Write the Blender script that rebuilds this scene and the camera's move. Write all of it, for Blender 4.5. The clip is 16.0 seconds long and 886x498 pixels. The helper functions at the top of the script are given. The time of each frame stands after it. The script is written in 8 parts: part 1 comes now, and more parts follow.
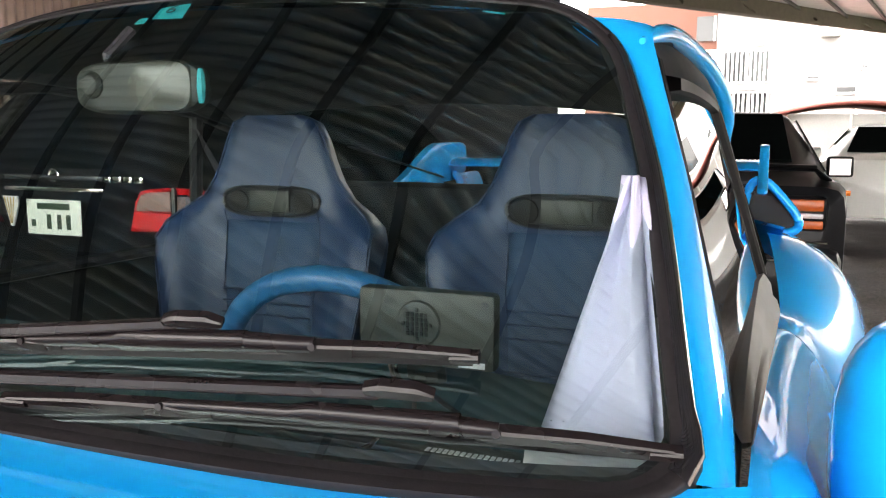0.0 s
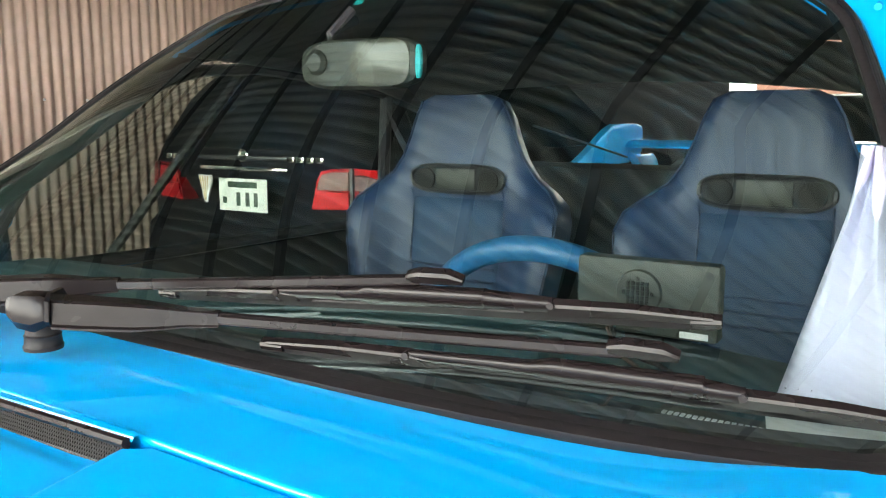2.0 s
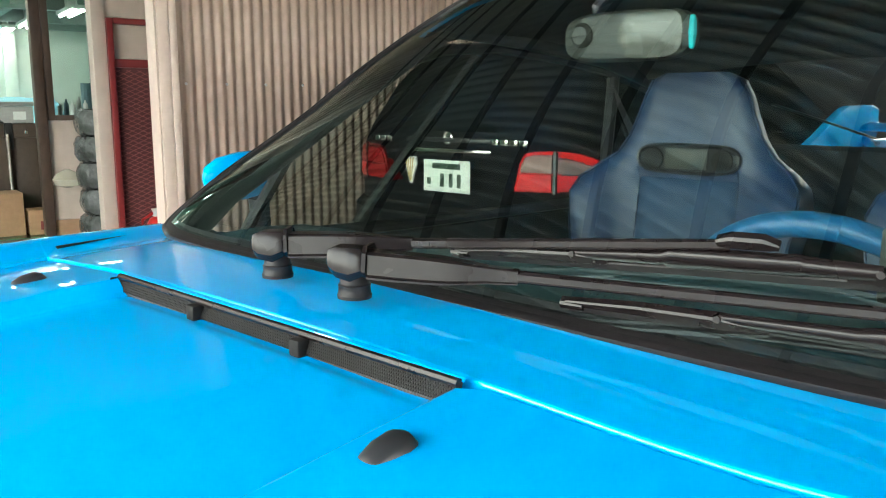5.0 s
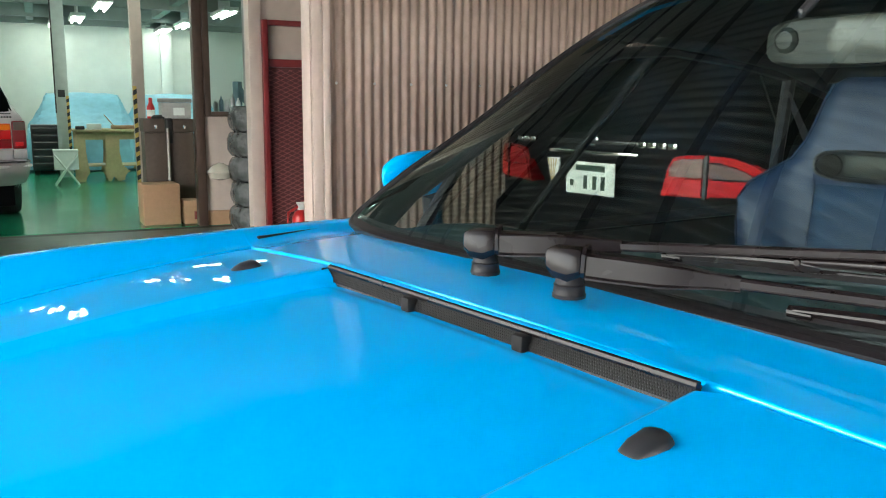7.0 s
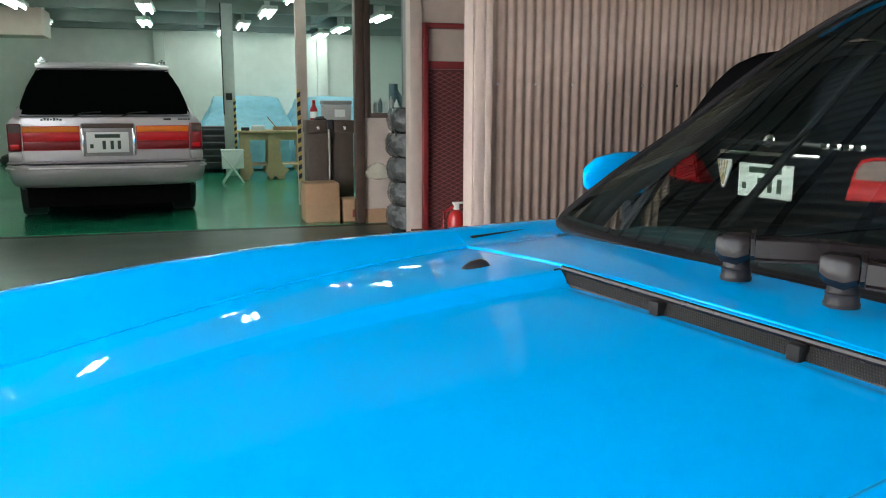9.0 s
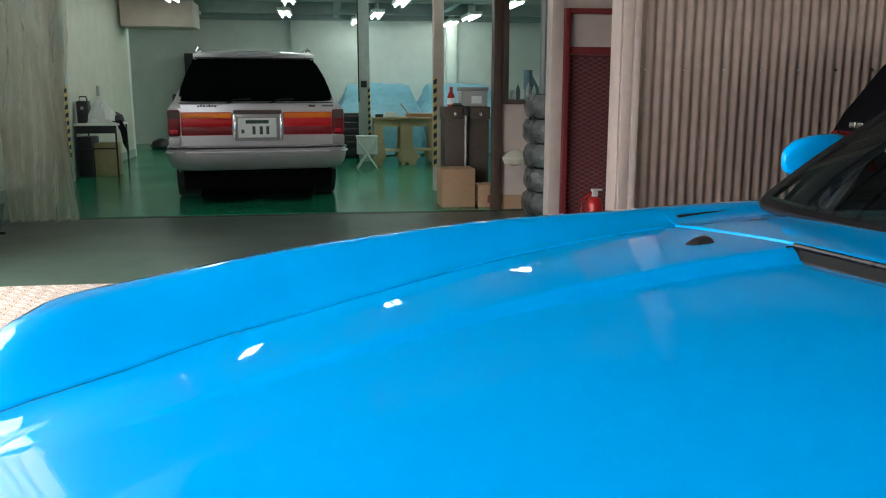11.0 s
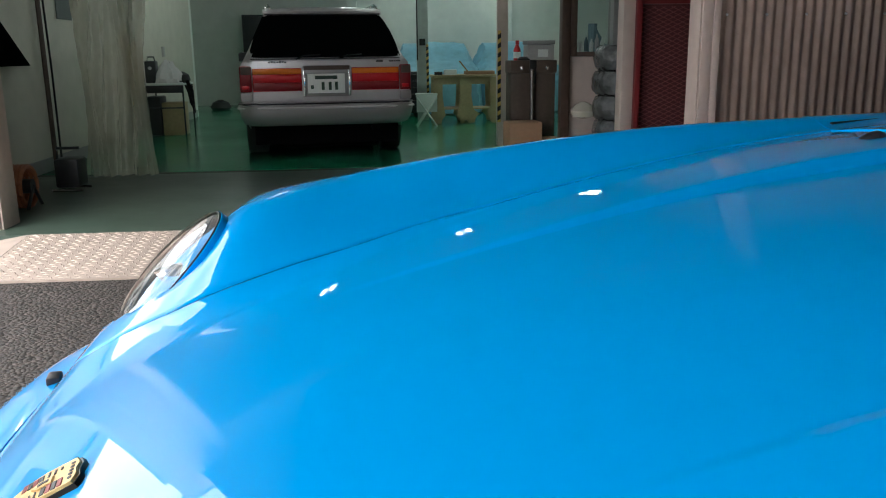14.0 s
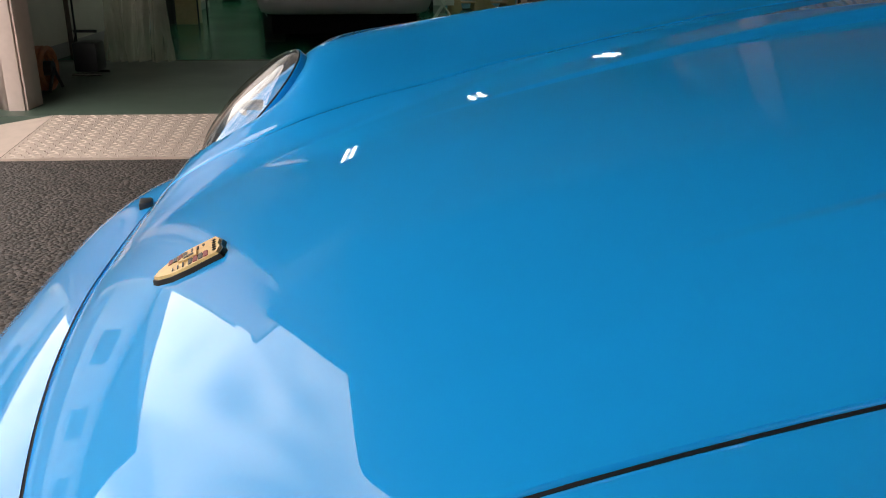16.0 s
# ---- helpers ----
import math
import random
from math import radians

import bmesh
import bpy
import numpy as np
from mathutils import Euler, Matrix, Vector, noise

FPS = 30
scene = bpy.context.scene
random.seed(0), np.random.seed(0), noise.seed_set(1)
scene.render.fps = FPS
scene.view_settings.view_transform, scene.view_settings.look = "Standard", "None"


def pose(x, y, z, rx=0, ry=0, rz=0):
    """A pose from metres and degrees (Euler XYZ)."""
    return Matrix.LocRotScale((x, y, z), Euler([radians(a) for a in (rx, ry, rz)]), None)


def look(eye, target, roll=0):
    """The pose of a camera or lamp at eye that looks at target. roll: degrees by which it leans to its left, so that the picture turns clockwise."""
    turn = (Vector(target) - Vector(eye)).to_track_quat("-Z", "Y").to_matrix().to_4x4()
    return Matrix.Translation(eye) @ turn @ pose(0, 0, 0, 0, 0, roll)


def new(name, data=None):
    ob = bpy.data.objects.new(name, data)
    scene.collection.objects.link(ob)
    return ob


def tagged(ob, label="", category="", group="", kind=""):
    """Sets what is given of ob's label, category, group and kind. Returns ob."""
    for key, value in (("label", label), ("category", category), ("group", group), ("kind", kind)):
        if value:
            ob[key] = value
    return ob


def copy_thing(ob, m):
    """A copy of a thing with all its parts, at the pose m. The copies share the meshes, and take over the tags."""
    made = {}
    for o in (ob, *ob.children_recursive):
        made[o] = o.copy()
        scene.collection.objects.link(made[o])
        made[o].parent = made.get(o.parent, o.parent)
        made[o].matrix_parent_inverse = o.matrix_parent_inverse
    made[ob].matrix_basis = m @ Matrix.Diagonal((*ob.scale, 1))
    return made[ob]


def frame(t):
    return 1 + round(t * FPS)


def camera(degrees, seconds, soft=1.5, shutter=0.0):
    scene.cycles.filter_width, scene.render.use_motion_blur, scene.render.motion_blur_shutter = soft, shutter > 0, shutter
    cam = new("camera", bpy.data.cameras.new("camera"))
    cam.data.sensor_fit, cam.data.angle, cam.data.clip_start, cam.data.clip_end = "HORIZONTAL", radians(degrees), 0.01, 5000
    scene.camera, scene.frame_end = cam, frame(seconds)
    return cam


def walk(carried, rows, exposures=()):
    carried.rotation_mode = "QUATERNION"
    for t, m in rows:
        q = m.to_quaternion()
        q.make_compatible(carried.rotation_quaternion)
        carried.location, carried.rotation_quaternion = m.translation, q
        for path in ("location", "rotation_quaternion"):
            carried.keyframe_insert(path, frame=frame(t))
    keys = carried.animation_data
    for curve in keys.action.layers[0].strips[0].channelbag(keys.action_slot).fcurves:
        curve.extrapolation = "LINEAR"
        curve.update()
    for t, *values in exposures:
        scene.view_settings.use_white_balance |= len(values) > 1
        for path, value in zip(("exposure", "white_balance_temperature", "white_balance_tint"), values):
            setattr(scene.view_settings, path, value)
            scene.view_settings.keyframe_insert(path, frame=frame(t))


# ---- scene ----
cam = camera(56.2, 16.0, 1.1)
PATH = [
    (0, (0.236, 0.243, 1.127), (1.903, 1.312, 0.845), 0.1),
    (0.5, (0.22, 0.25, 1.122), (1.84, 1.386, 0.831), -0.0),
    (1, (0.202, 0.259, 1.117), (1.758, 1.479, 0.813), -0.3),
    (1.5, (0.192, 0.268, 1.114), (1.685, 1.562, 0.804), -0.2),
    (2, (0.178, 0.283, 1.111), (1.614, 1.639, 0.796), -0.0),
    (2.5, (0.162, 0.29, 1.108), (1.541, 1.703, 0.786), -0.3),
    (3, (0.139, 0.296, 1.106), (1.469, 1.754, 0.779), -0.1),
    (3.5, (0.119, 0.31, 1.102), (1.401, 1.809, 0.775), 0.2),
    (6, (0.043, 0.348, 1.089), (1.025, 2.054, 0.736), 0.1),
    (6.5, (0.015, 0.353, 1.091), (0.933, 2.095, 0.74), 0.5),
    (7, (-0.017, 0.365, 1.096), (0.841, 2.138, 0.749), 0.6),
    (7.5, (-0.053, 0.379, 1.096), (0.741, 2.182, 0.752), 0.5),
    (8, (-0.086, 0.391, 1.098), (0.625, 2.228, 0.756), 0.3),
    (8.5, (-0.107, 0.403, 1.097), (0.521, 2.27, 0.752), 0.3),
    (9, (-0.136, 0.404, 1.097), (0.413, 2.295, 0.749), 0.2),
    (9.5, (-0.166, 0.408, 1.092), (0.331, 2.313, 0.739), 0.4),
    (10, (-0.215, 0.404, 1.092), (0.212, 2.324, 0.731), 0.4),
    (12.5, (-0.422, 0.345, 1.049), (-0.273, 2.299, 0.65), -0.5),
    (13, (-0.47, 0.343, 1.028), (-0.312, 2.294, 0.616), -0.7),
    (13.5, (-0.502, 0.336, 1.01), (-0.336, 2.281, 0.572), -0.7),
    (14, (-0.524, 0.299, 1.001), (-0.36, 2.238, 0.542), -0.7),
    (14.5, (-0.555, 0.269, 0.987), (-0.384, 2.201, 0.498), -0.3),
    (15, (-0.583, 0.247, 0.973), (-0.414, 2.169, 0.447), 0.1),
    (15.5, (-0.603, 0.235, 0.952), (-0.443, 2.137, 0.356), 0.4),
    (16, (-0.623, 0.233, 0.924), (-0.48, 2.108, 0.245), 0.3),
]
walk(cam, [(t, look(eye, target, roll)) for t, eye, target, roll in PATH],
     exposures=[(0.0, 2.9, 6650, 12), (1.0, 3.12, 6800, 11), (2.5, 3.35, 6600, -1), (3.5, 3.3, 6500, -6), (7.0, 2.8, 6400, 3), (10.0, 2.27, 6150, 6), (12.5, 1.54, 6150, 6), (14.0, 1.27, 6100, 7), (15.0, 1.02, 6300, 8), (15.5, 0.98, 6550, 10), (16.0, 0.66, 6750, 12)])

# ---- world and light ----
world = bpy.data.worlds.new("world")
scene.world = world
world.use_nodes = True
wn, wl = world.node_tree.nodes, world.node_tree.links
sky = wn.new("ShaderNodeTexSky")
sky.sky_type, sky.sun_disc = "NISHITA", False
sky.sun_elevation, sky.sun_rotation = radians(52), radians(200)
cloud_co = wn.new("ShaderNodeTexCoord")
cloud = wn.new("ShaderNodeTexNoise")
cloud.inputs["Scale"].default_value, cloud.inputs["Detail"].default_value, cloud.inputs["Distortion"].default_value = 3.4, 9, 0.7
cloud_ramp = wn.new("ShaderNodeValToRGB")
cloud_ramp.color_ramp.elements[0].position, cloud_ramp.color_ramp.elements[1].position = 0.30, 0.58
cloud_mix = wn.new("ShaderNodeMix")
cloud_mix.data_type = "RGBA"
wl.new(cloud_co.outputs["Generated"], cloud.inputs["Vector"])
wl.new(cloud.outputs["Fac"], cloud_ramp.inputs["Fac"])
wl.new(cloud_ramp.outputs["Color"], cloud_mix.inputs["Factor"])
wl.new(sky.outputs["Color"], cloud_mix.inputs["A"])
cloud_mix.inputs["B"].default_value = (22.6, 21.6, 20.4, 1)
wl.new(cloud_mix.outputs["Result"], wn["Background"].inputs["Color"])
wn["Background"].inputs["Strength"].default_value = 0.125

sun_data = bpy.data.lights.new("sun", "SUN")
sun_data.energy, sun_data.angle, sun_data.color = 0.8, radians(25), (1.0, 0.96, 0.9)
sun = new("sun", sun_data)
sun.matrix_world = look((0, 0, 20), (3.0, 7.5, 6.0))


# ---- materials ----
def mat(name, color, rough=0.5, metal=0.0, vary=0.12, grain=40.0, stain=2.5, bump=0.0, bump_scale=None, coat=0.0,
        emit=None, emit_strength=0.0, spec=0.5, random=0.0, alpha_trans=0.0):
    m = bpy.data.materials.new(name)
    m.use_nodes = True
    n, l = m.node_tree.nodes, m.node_tree.links
    b = n["Principled BSDF"]
    b.inputs["Roughness"].default_value, b.inputs["Metallic"].default_value = rough, metal
    b.inputs["Specular IOR Level"].default_value = spec
    if coat:
        b.inputs["Coat Weight"].default_value, b.inputs["Coat Roughness"].default_value, b.inputs["Coat IOR"].default_value = coat, 0.012, 1.5
    if alpha_trans:
        b.inputs["Transmission Weight"].default_value = alpha_trans
    b.inputs["Base Color"].default_value = (*color, 1)
    co = n.new("ShaderNodeTexCoord")
    if vary:
        n1, n2 = n.new("ShaderNodeTexNoise"), n.new("ShaderNodeTexNoise")
        n1.inputs["Scale"].default_value, n1.inputs["Detail"].default_value = grain, 4
        n2.inputs["Scale"].default_value, n2.inputs["Detail"].default_value = stain, 5
        l.new(co.outputs["Object"], n1.inputs["Vector"])
        l.new(co.outputs["Object"], n2.inputs["Vector"])
        add = n.new("ShaderNodeMath")
        l.new(n1.outputs["Fac"], add.inputs[0])
        l.new(n2.outputs["Fac"], add.inputs[1])
        src = add.outputs[0]
        if random:
            info = n.new("ShaderNodeObjectInfo")
            ra = n.new("ShaderNodeMath")
            ra.operation = "MULTIPLY_ADD"
            l.new(info.outputs["Random"], ra.inputs[0])
            ra.inputs[1].default_value = random
            l.new(src, ra.inputs[2])
            src = ra.outputs[0]
        mr = n.new("ShaderNodeMapRange")
        mr.inputs["From Min"].default_value, mr.inputs["From Max"].default_value = 0.6, 1.4
        mr.inputs["To Min"].default_value, mr.inputs["To Max"].default_value = 1 - vary, 1 + vary
        l.new(src, mr.inputs["Value"])
        sc = n.new("ShaderNodeVectorMath")
        sc.operation = "SCALE"
        sc.inputs[0].default_value = color
        l.new(mr.outputs["Result"], sc.inputs["Scale"])
        l.new(sc.outputs["Vector"], b.inputs["Base Color"])
        rr = n.new("ShaderNodeMapRange")
        rr.inputs["From Min"].default_value, rr.inputs["From Max"].default_value = 0.3, 0.7
        rr.inputs["To Min"].default_value, rr.inputs["To Max"].default_value = max(rough * (1 - vary), 0.0), min(rough * (1 + vary), 1)
        l.new(n2.outputs["Fac"], rr.inputs["Value"])
        l.new(rr.outputs["Result"], b.inputs["Roughness"])
    if bump:
        nb = n.new("ShaderNodeTexNoise")
        nb.inputs["Scale"].default_value, nb.inputs["Detail"].default_value = bump_scale or grain * 3, 3
        l.new(co.outputs["Object"], nb.inputs["Vector"])
        bp = n.new("ShaderNodeBump")
        bp.inputs["Strength"].default_value, bp.inputs["Distance"].default_value = bump, 0.004
        l.new(nb.outputs["Fac"], bp.inputs["Height"])
        l.new(bp.outputs["Normal"], b.inputs["Normal"])
    if emit:
        b.inputs["Emission Color"].default_value, b.inputs["Emission Strength"].default_value = (*emit, 1), emit_strength
    return m


def glass_mat(name, tint, gloss=1.0, rough=0.0, grazing=0.9, power=4.5, sheen=(1, 1, 1)):
    """Thin pane: see-through, tinted, with Fresnel gloss."""
    m = bpy.data.materials.new(name)
    m.use_nodes = True
    n, l = m.node_tree.nodes, m.node_tree.links
    n.remove(n["Principled BSDF"])
    tr, gl, lw, mx = (n.new("ShaderNodeBsdfTransparent"), n.new("ShaderNodeBsdfGlossy"), n.new("ShaderNodeLayerWeight"),
                      n.new("ShaderNodeMixShader"))
    tr.inputs["Color"].default_value, gl.inputs["Color"].default_value, gl.inputs["Roughness"].default_value = (*tint, 1), (*sheen, 1), rough
    lw.inputs["Blend"].default_value = 0.5
    pw, mul = n.new("ShaderNodeMath"), n.new("ShaderNodeMath")
    pw.operation, mul.operation, mul.use_clamp = "POWER", "MULTIPLY_ADD", True
    pw.inputs[1].default_value, mul.inputs[1].default_value, mul.inputs[2].default_value = power, grazing, 0.045 * gloss
    l.new(lw.outputs["Facing"], pw.inputs[0])
    l.new(pw.outputs[0], mul.inputs[0])
    l.new(mul.outputs[0], mx.inputs["Fac"])
    l.new(tr.outputs["BSDF"], mx.inputs[1])
    l.new(gl.outputs["BSDF"], mx.inputs[2])
    l.new(mx.outputs["Shader"], n["Material Output"].inputs["Surface"])
    return m


BLUE = mat("blue_car_paint", (0.001, 0.355, 0.83), 0.4, 0.0, 0.02, 900, 3, coat=1.0, spec=0.05)
BLACK_RUBBER = mat("black_rubber", (0.013, 0.011, 0.012), 0.5, vary=0.25, grain=60, bump=0.1, spec=0.25)
MATTE_TRIM = mat("matt_black_trim", (0.014, 0.013, 0.013), 0.6, vary=0.2, grain=80, spec=0.12)
# black trim; the brown in its colour stands in for the mirrored ground
BELT_TRIM = mat("ground_tinted_trim", (0.045, 0.036, 0.028), 0.45, vary=0.15, grain=80, spec=0.2)
DARK_AMBER = mat("dark_amber_lens", (0.42, 0.085, 0.015), 0.25, vary=0.12, grain=120, spec=0.3)
GLOSS_TRIM = mat("glossy_black_trim", (0.012, 0.011, 0.013), 0.12, vary=0.15, grain=60, coat=1.0)
BLACK_TRIM = mat("black_trim", (0.022, 0.022, 0.025), 0.38, vary=0.2, grain=80)
WIPER = mat("satin_black_metal", (0.010, 0.0072, 0.0075), 0.26, 0.0, 0.25, 60, 8, spec=0.22)
MESH = mat("black_mesh", (0.014, 0.014, 0.016), 0.5, vary=0.3, grain=300, bump=0.6, bump_scale=420)
# near-black for shaded hollows: the bay, car undersides, holes
DARK_VOID = mat("void_shade_black", (0.004, 0.004, 0.0045), 0.9, vary=0.2, spec=0.02)
WINDSHIELD = glass_mat("windscreen_glass", (0.76, 0.83, 0.81), 3.9, power=7.0, sheen=(0.80, 1.0, 0.97))
SIDE_GLASS = glass_mat("side_window_glass", (0.78, 0.84, 0.78), 1.5)
# near pane: the dim cabin behind is put into its dark tint
DOOR_GLASS = glass_mat("cabin_shade_glass", (0.16, 0.18, 0.16), 2.0, grazing=1.0, power=2.6)
LENS = glass_mat("lamp_lens", (0.92, 0.93, 0.93), 2.2)
NAVY = mat("navy_leather", (0.010, 0.030, 0.086), 0.45, vary=0.14, grain=120, stain=6, bump=0.08, bump_scale=260)
NAVY_MID = mat("navy_suede", (0.016, 0.044, 0.102), 0.7, vary=0.16, grain=160, stain=7, bump=0.08, bump_scale=300)
WHEEL_BLUE = mat("blue_wheel_leather", (0.015, 0.115, 0.27), 0.38, vary=0.1, grain=120, bump=0.2, bump_scale=400)
DASH = mat("dark_dash", (0.042, 0.098, 0.108), 0.62, vary=0.2, grain=150, bump=0.3, bump_scale=500)
CABIN = mat("dark_cabin_trim", (0.012, 0.013, 0.015), 0.8, vary=0.2, grain=90)
GREY_PLASTIC = mat("dark_grey_plastic", (0.024, 0.026, 0.021), 0.5, vary=0.12, grain=200, bump=0.15)
CHROME = mat("chrome", (0.8, 0.8, 0.8), 0.08, 1.0, 0.05)
REFLECTOR = mat("lamp_reflector", (0.28, 0.26, 0.245), 0.25, 0.8, 0.1, 60)
GOLD = mat("gold_enamel", (0.80, 0.55, 0.24), 0.3, 0.3, 0.15, 200)
CRIMSON = mat("crimson_enamel", (0.25, 0.02, 0.02), 0.3, vary=0.1)
BLACK_ENAMEL = mat("black_enamel", (0.012, 0.012, 0.012), 0.3, vary=0.1)
SHADE = mat("silver_sunshade", (0.60, 0.58, 0.75), 0.45, 0.0, 0.08, 12, 3, bump=0.04, bump_scale=12)
PAPER = mat("white_paper", (0.72, 0.70, 0.70), 0.7, vary=0.06)
TEAL = mat("teal_sticker", (0.02, 0.42, 0.46), 0.5, vary=0.06)
PLATE = mat("white_plate", (0.78, 0.79, 0.74), 0.4, vary=0.05)
PLATE_INK = mat("green_black_ink", (0.02, 0.05, 0.03), 0.5, vary=0.1)
TYRE = mat("tyre_rubber", (0.015, 0.015, 0.015), 0.75, vary=0.2, grain=60, bump=0.2)
ALLOY = mat("alloy_wheel", (0.5, 0.5, 0.51), 0.3, 0.8, 0.1)
BLACK_PAINT = mat("black_car_paint", (0.006, 0.006, 0.007), 0.35, vary=0.1, coat=0.06, spec=0.05)
SILVER_PAINT = mat("silver_grey_paint", (0.62, 0.59, 0.59), 0.38, 0.35, 0.06, 300, 3, coat=0.6)
GREY_BUMPER = mat("grey_bumper_paint", (0.34, 0.32, 0.31), 0.4, 0.3, 0.06, 300, 3, coat=0.5)
WHITE_PAINT = mat("white_car_paint", (0.72, 0.71, 0.69), 0.3, vary=0.04, coat=0.8)
DARK_GLASS = mat("privacy_glass", (0.003, 0.004, 0.004), 0.9, vary=0.1, spec=0.0)
GRASS = mat("grass_green", (0.07, 0.12, 0.03), 0.8, vary=0.4, grain=20)
RED_LENS = mat("red_tail_lens", (0.58, 0.004, 0.010), 0.3, vary=0.12, grain=120, spec=0.3)
DEEP_RED_LENS = mat("deep_red_tail_lens", (0.20, 0.003, 0.007), 0.3, vary=0.12, grain=120, spec=0.3)
AMBER_LENS = mat("amber_tail_lens", (0.85, 0.20, 0.008), 0.3, vary=0.12, grain=120, spec=0.3)
STICKER_GOLD = mat("gold_sticker", (0.42, 0.27, 0.06), 0.45, vary=0.2)
PINK_LENS = mat("pink_tail_lens", (0.27, 0.17, 0.155), 0.12, vary=0.3, grain=60, coat=0.4)
CLEAR_LENS = mat("clear_tail_lens", (0.45, 0.40, 0.40), 0.15, vary=0.1, coat=0.6)
CORRUGATED = mat("taupe_corrugated_sheet", (0.35, 0.255, 0.213), 0.5, 0.1, 0.16, 14, 1.2, bump=0.15)
CREAM = mat("cream_painted_steel", (0.56, 0.44, 0.385), 0.45, vary=0.1, grain=20, stain=2)
ROOF_SHEET = mat("grey_roof_sheet", (0.33, 0.315, 0.285), 0.42, 0.3, 0.2, 8, 0.8)
FASCIA = mat("brown_grey_steel", (0.11, 0.085, 0.07), 0.55, 0.1, 0.2, 14, 1.5)
ROOF_STEEL = mat("dark_roof_steel", (0.03, 0.028, 0.026), 0.55, 0.1, 0.25, 14, 1.5)
RED_DOOR = mat("dark_red_door_paint", (0.20, 0.035, 0.03), 0.5, vary=0.15, grain=30)
DOOR_BACK = mat("maroon_door_backing", (0.10, 0.028, 0.03), 0.6, vary=0.2, grain=30)
DOOR_MESH = mat("dull_red_mesh", (0.30, 0.095, 0.09), 0.5, vary=0.15, grain=60)
ESTATE_PAINT = mat("dull_black_car_paint", (0.006, 0.006, 0.007), 0.6, vary=0.1, spec=0.0)
RED_FRAME = mat("red_frame_paint", (0.19, 0.022, 0.024), 0.4, vary=0.12, grain=30)
GREEN_FLOOR = mat("green_epoxy_floor", (0.022, 0.25, 0.125), 0.2, vary=0.2, grain=6, stain=0.7, spec=0.35)
APRON = mat("grey_green_concrete", (0.052, 0.078, 0.060), 0.36, vary=0.25, grain=9, stain=0.9, bump=0.1)
DARK_STRIP = mat("dark_floor_strip", (0.045, 0.045, 0.04), 0.6, vary=0.2)
WEST_WALL = mat("grey_beige_wall_panel", (0.56, 0.54, 0.46), 0.6, vary=0.1, grain=5, stain=0.6)
WHITE_WALL = mat("white_wall_panel", (0.72, 0.75, 0.69), 0.55, vary=0.08, grain=5, stain=0.6)
GREY_WALL = mat("grey_wall_panel", (0.27, 0.27, 0.26), 0.6, vary=0.1, grain=6)
BEIGE_WALL = mat("beige_wall_panel", (0.54, 0.44, 0.38), 0.55, vary=0.12, grain=8, stain=1.2)
CEIL = mat("grey_green_ceiling", (0.26, 0.30, 0.28), 0.7, vary=0.12, grain=4)
STEEL_GREEN = mat("pale_green_steel", (0.42, 0.47, 0.44), 0.5, vary=0.12, grain=12)
BROWN = mat("brown_paint", (0.075, 0.045, 0.032), 0.5, vary=0.2, grain=20)
BROWN_BOX = mat("brown_wood_crate", (0.085, 0.060, 0.045), 0.6, vary=0.22, grain=25, stain=4)
CARDBOARD = mat("cardboard", (0.40, 0.24, 0.135), 0.8, vary=0.1, grain=30)
PLY = mat("plywood", (0.46, 0.36, 0.20), 0.6, vary=0.15, grain=24, stain=5)
YELLOW = mat("yellow_tape", (0.62, 0.42, 0.10), 0.5, vary=0.12)
BLACK_TAPE = mat("black_tape", (0.02, 0.02, 0.02), 0.5, vary=0.12)
COVER_BLUE = mat("light_blue_car_cover", (0.22, 0.48, 0.60), 0.6, vary=0.15, grain=10, stain=3)
TOOL_BLACK = mat("black_tool_chest", (0.02, 0.021, 0.024), 0.4, vary=0.2)
WHITE_METAL = mat("white_metal", (0.75, 0.78, 0.74), 0.4, vary=0.08)
PLASTIC_WRAP = mat("grey_plastic_wrap", (0.10, 0.102, 0.10), 0.12, vary=0.6, grain=14, stain=5, bump=1.0, bump_scale=17)
PLASTIC_WRAP.node_tree.nodes["Bump"].inputs["Distance"].default_value = 0.03
RED_PLASTIC = mat("red_plastic", (0.5, 0.02, 0.02), 0.35, vary=0.1)
TUBE_LIGHT = mat("fluorescent_tube", (1, 1, 1), 0.5, vary=0, emit=(0.93, 1.0, 0.92), emit_strength=4.2)
ASPHALT = mat("asphalt", (0.036, 0.032, 0.030), 0.85, vary=0.4, grain=55, stain=1.2)
an, al = ASPHALT.node_tree.nodes, ASPHALT.node_tree.links
avor, aco, aramp, amix, abump = an.new("ShaderNodeTexVoronoi"), an.new("ShaderNodeTexCoord"), an.new("ShaderNodeValToRGB"), an.new("ShaderNodeVectorMath"), an.new("ShaderNodeBump")
avor.inputs["Scale"].default_value = 62
aramp.color_ramp.elements[0].color, aramp.color_ramp.elements[1].color = (0.10, 0.095, 0.09, 1), (2.1, 1.85, 1.68, 1)
amix.operation = "MULTIPLY"
al.new(aco.outputs["Object"], avor.inputs["Vector"])
al.new(avor.outputs["Color"], aramp.inputs["Fac"])
al.new(an["Principled BSDF"].inputs["Base Color"].links[0].from_socket, amix.inputs[0])
al.new(aramp.outputs["Color"], amix.inputs[1])
al.new(amix.outputs["Vector"], an["Principled BSDF"].inputs["Base Color"])
abump.inputs["Strength"].default_value, abump.inputs["Distance"].default_value = 1.0, 0.011
abump.invert = True
al.new(avor.outputs["Distance"], abump.inputs["Height"])
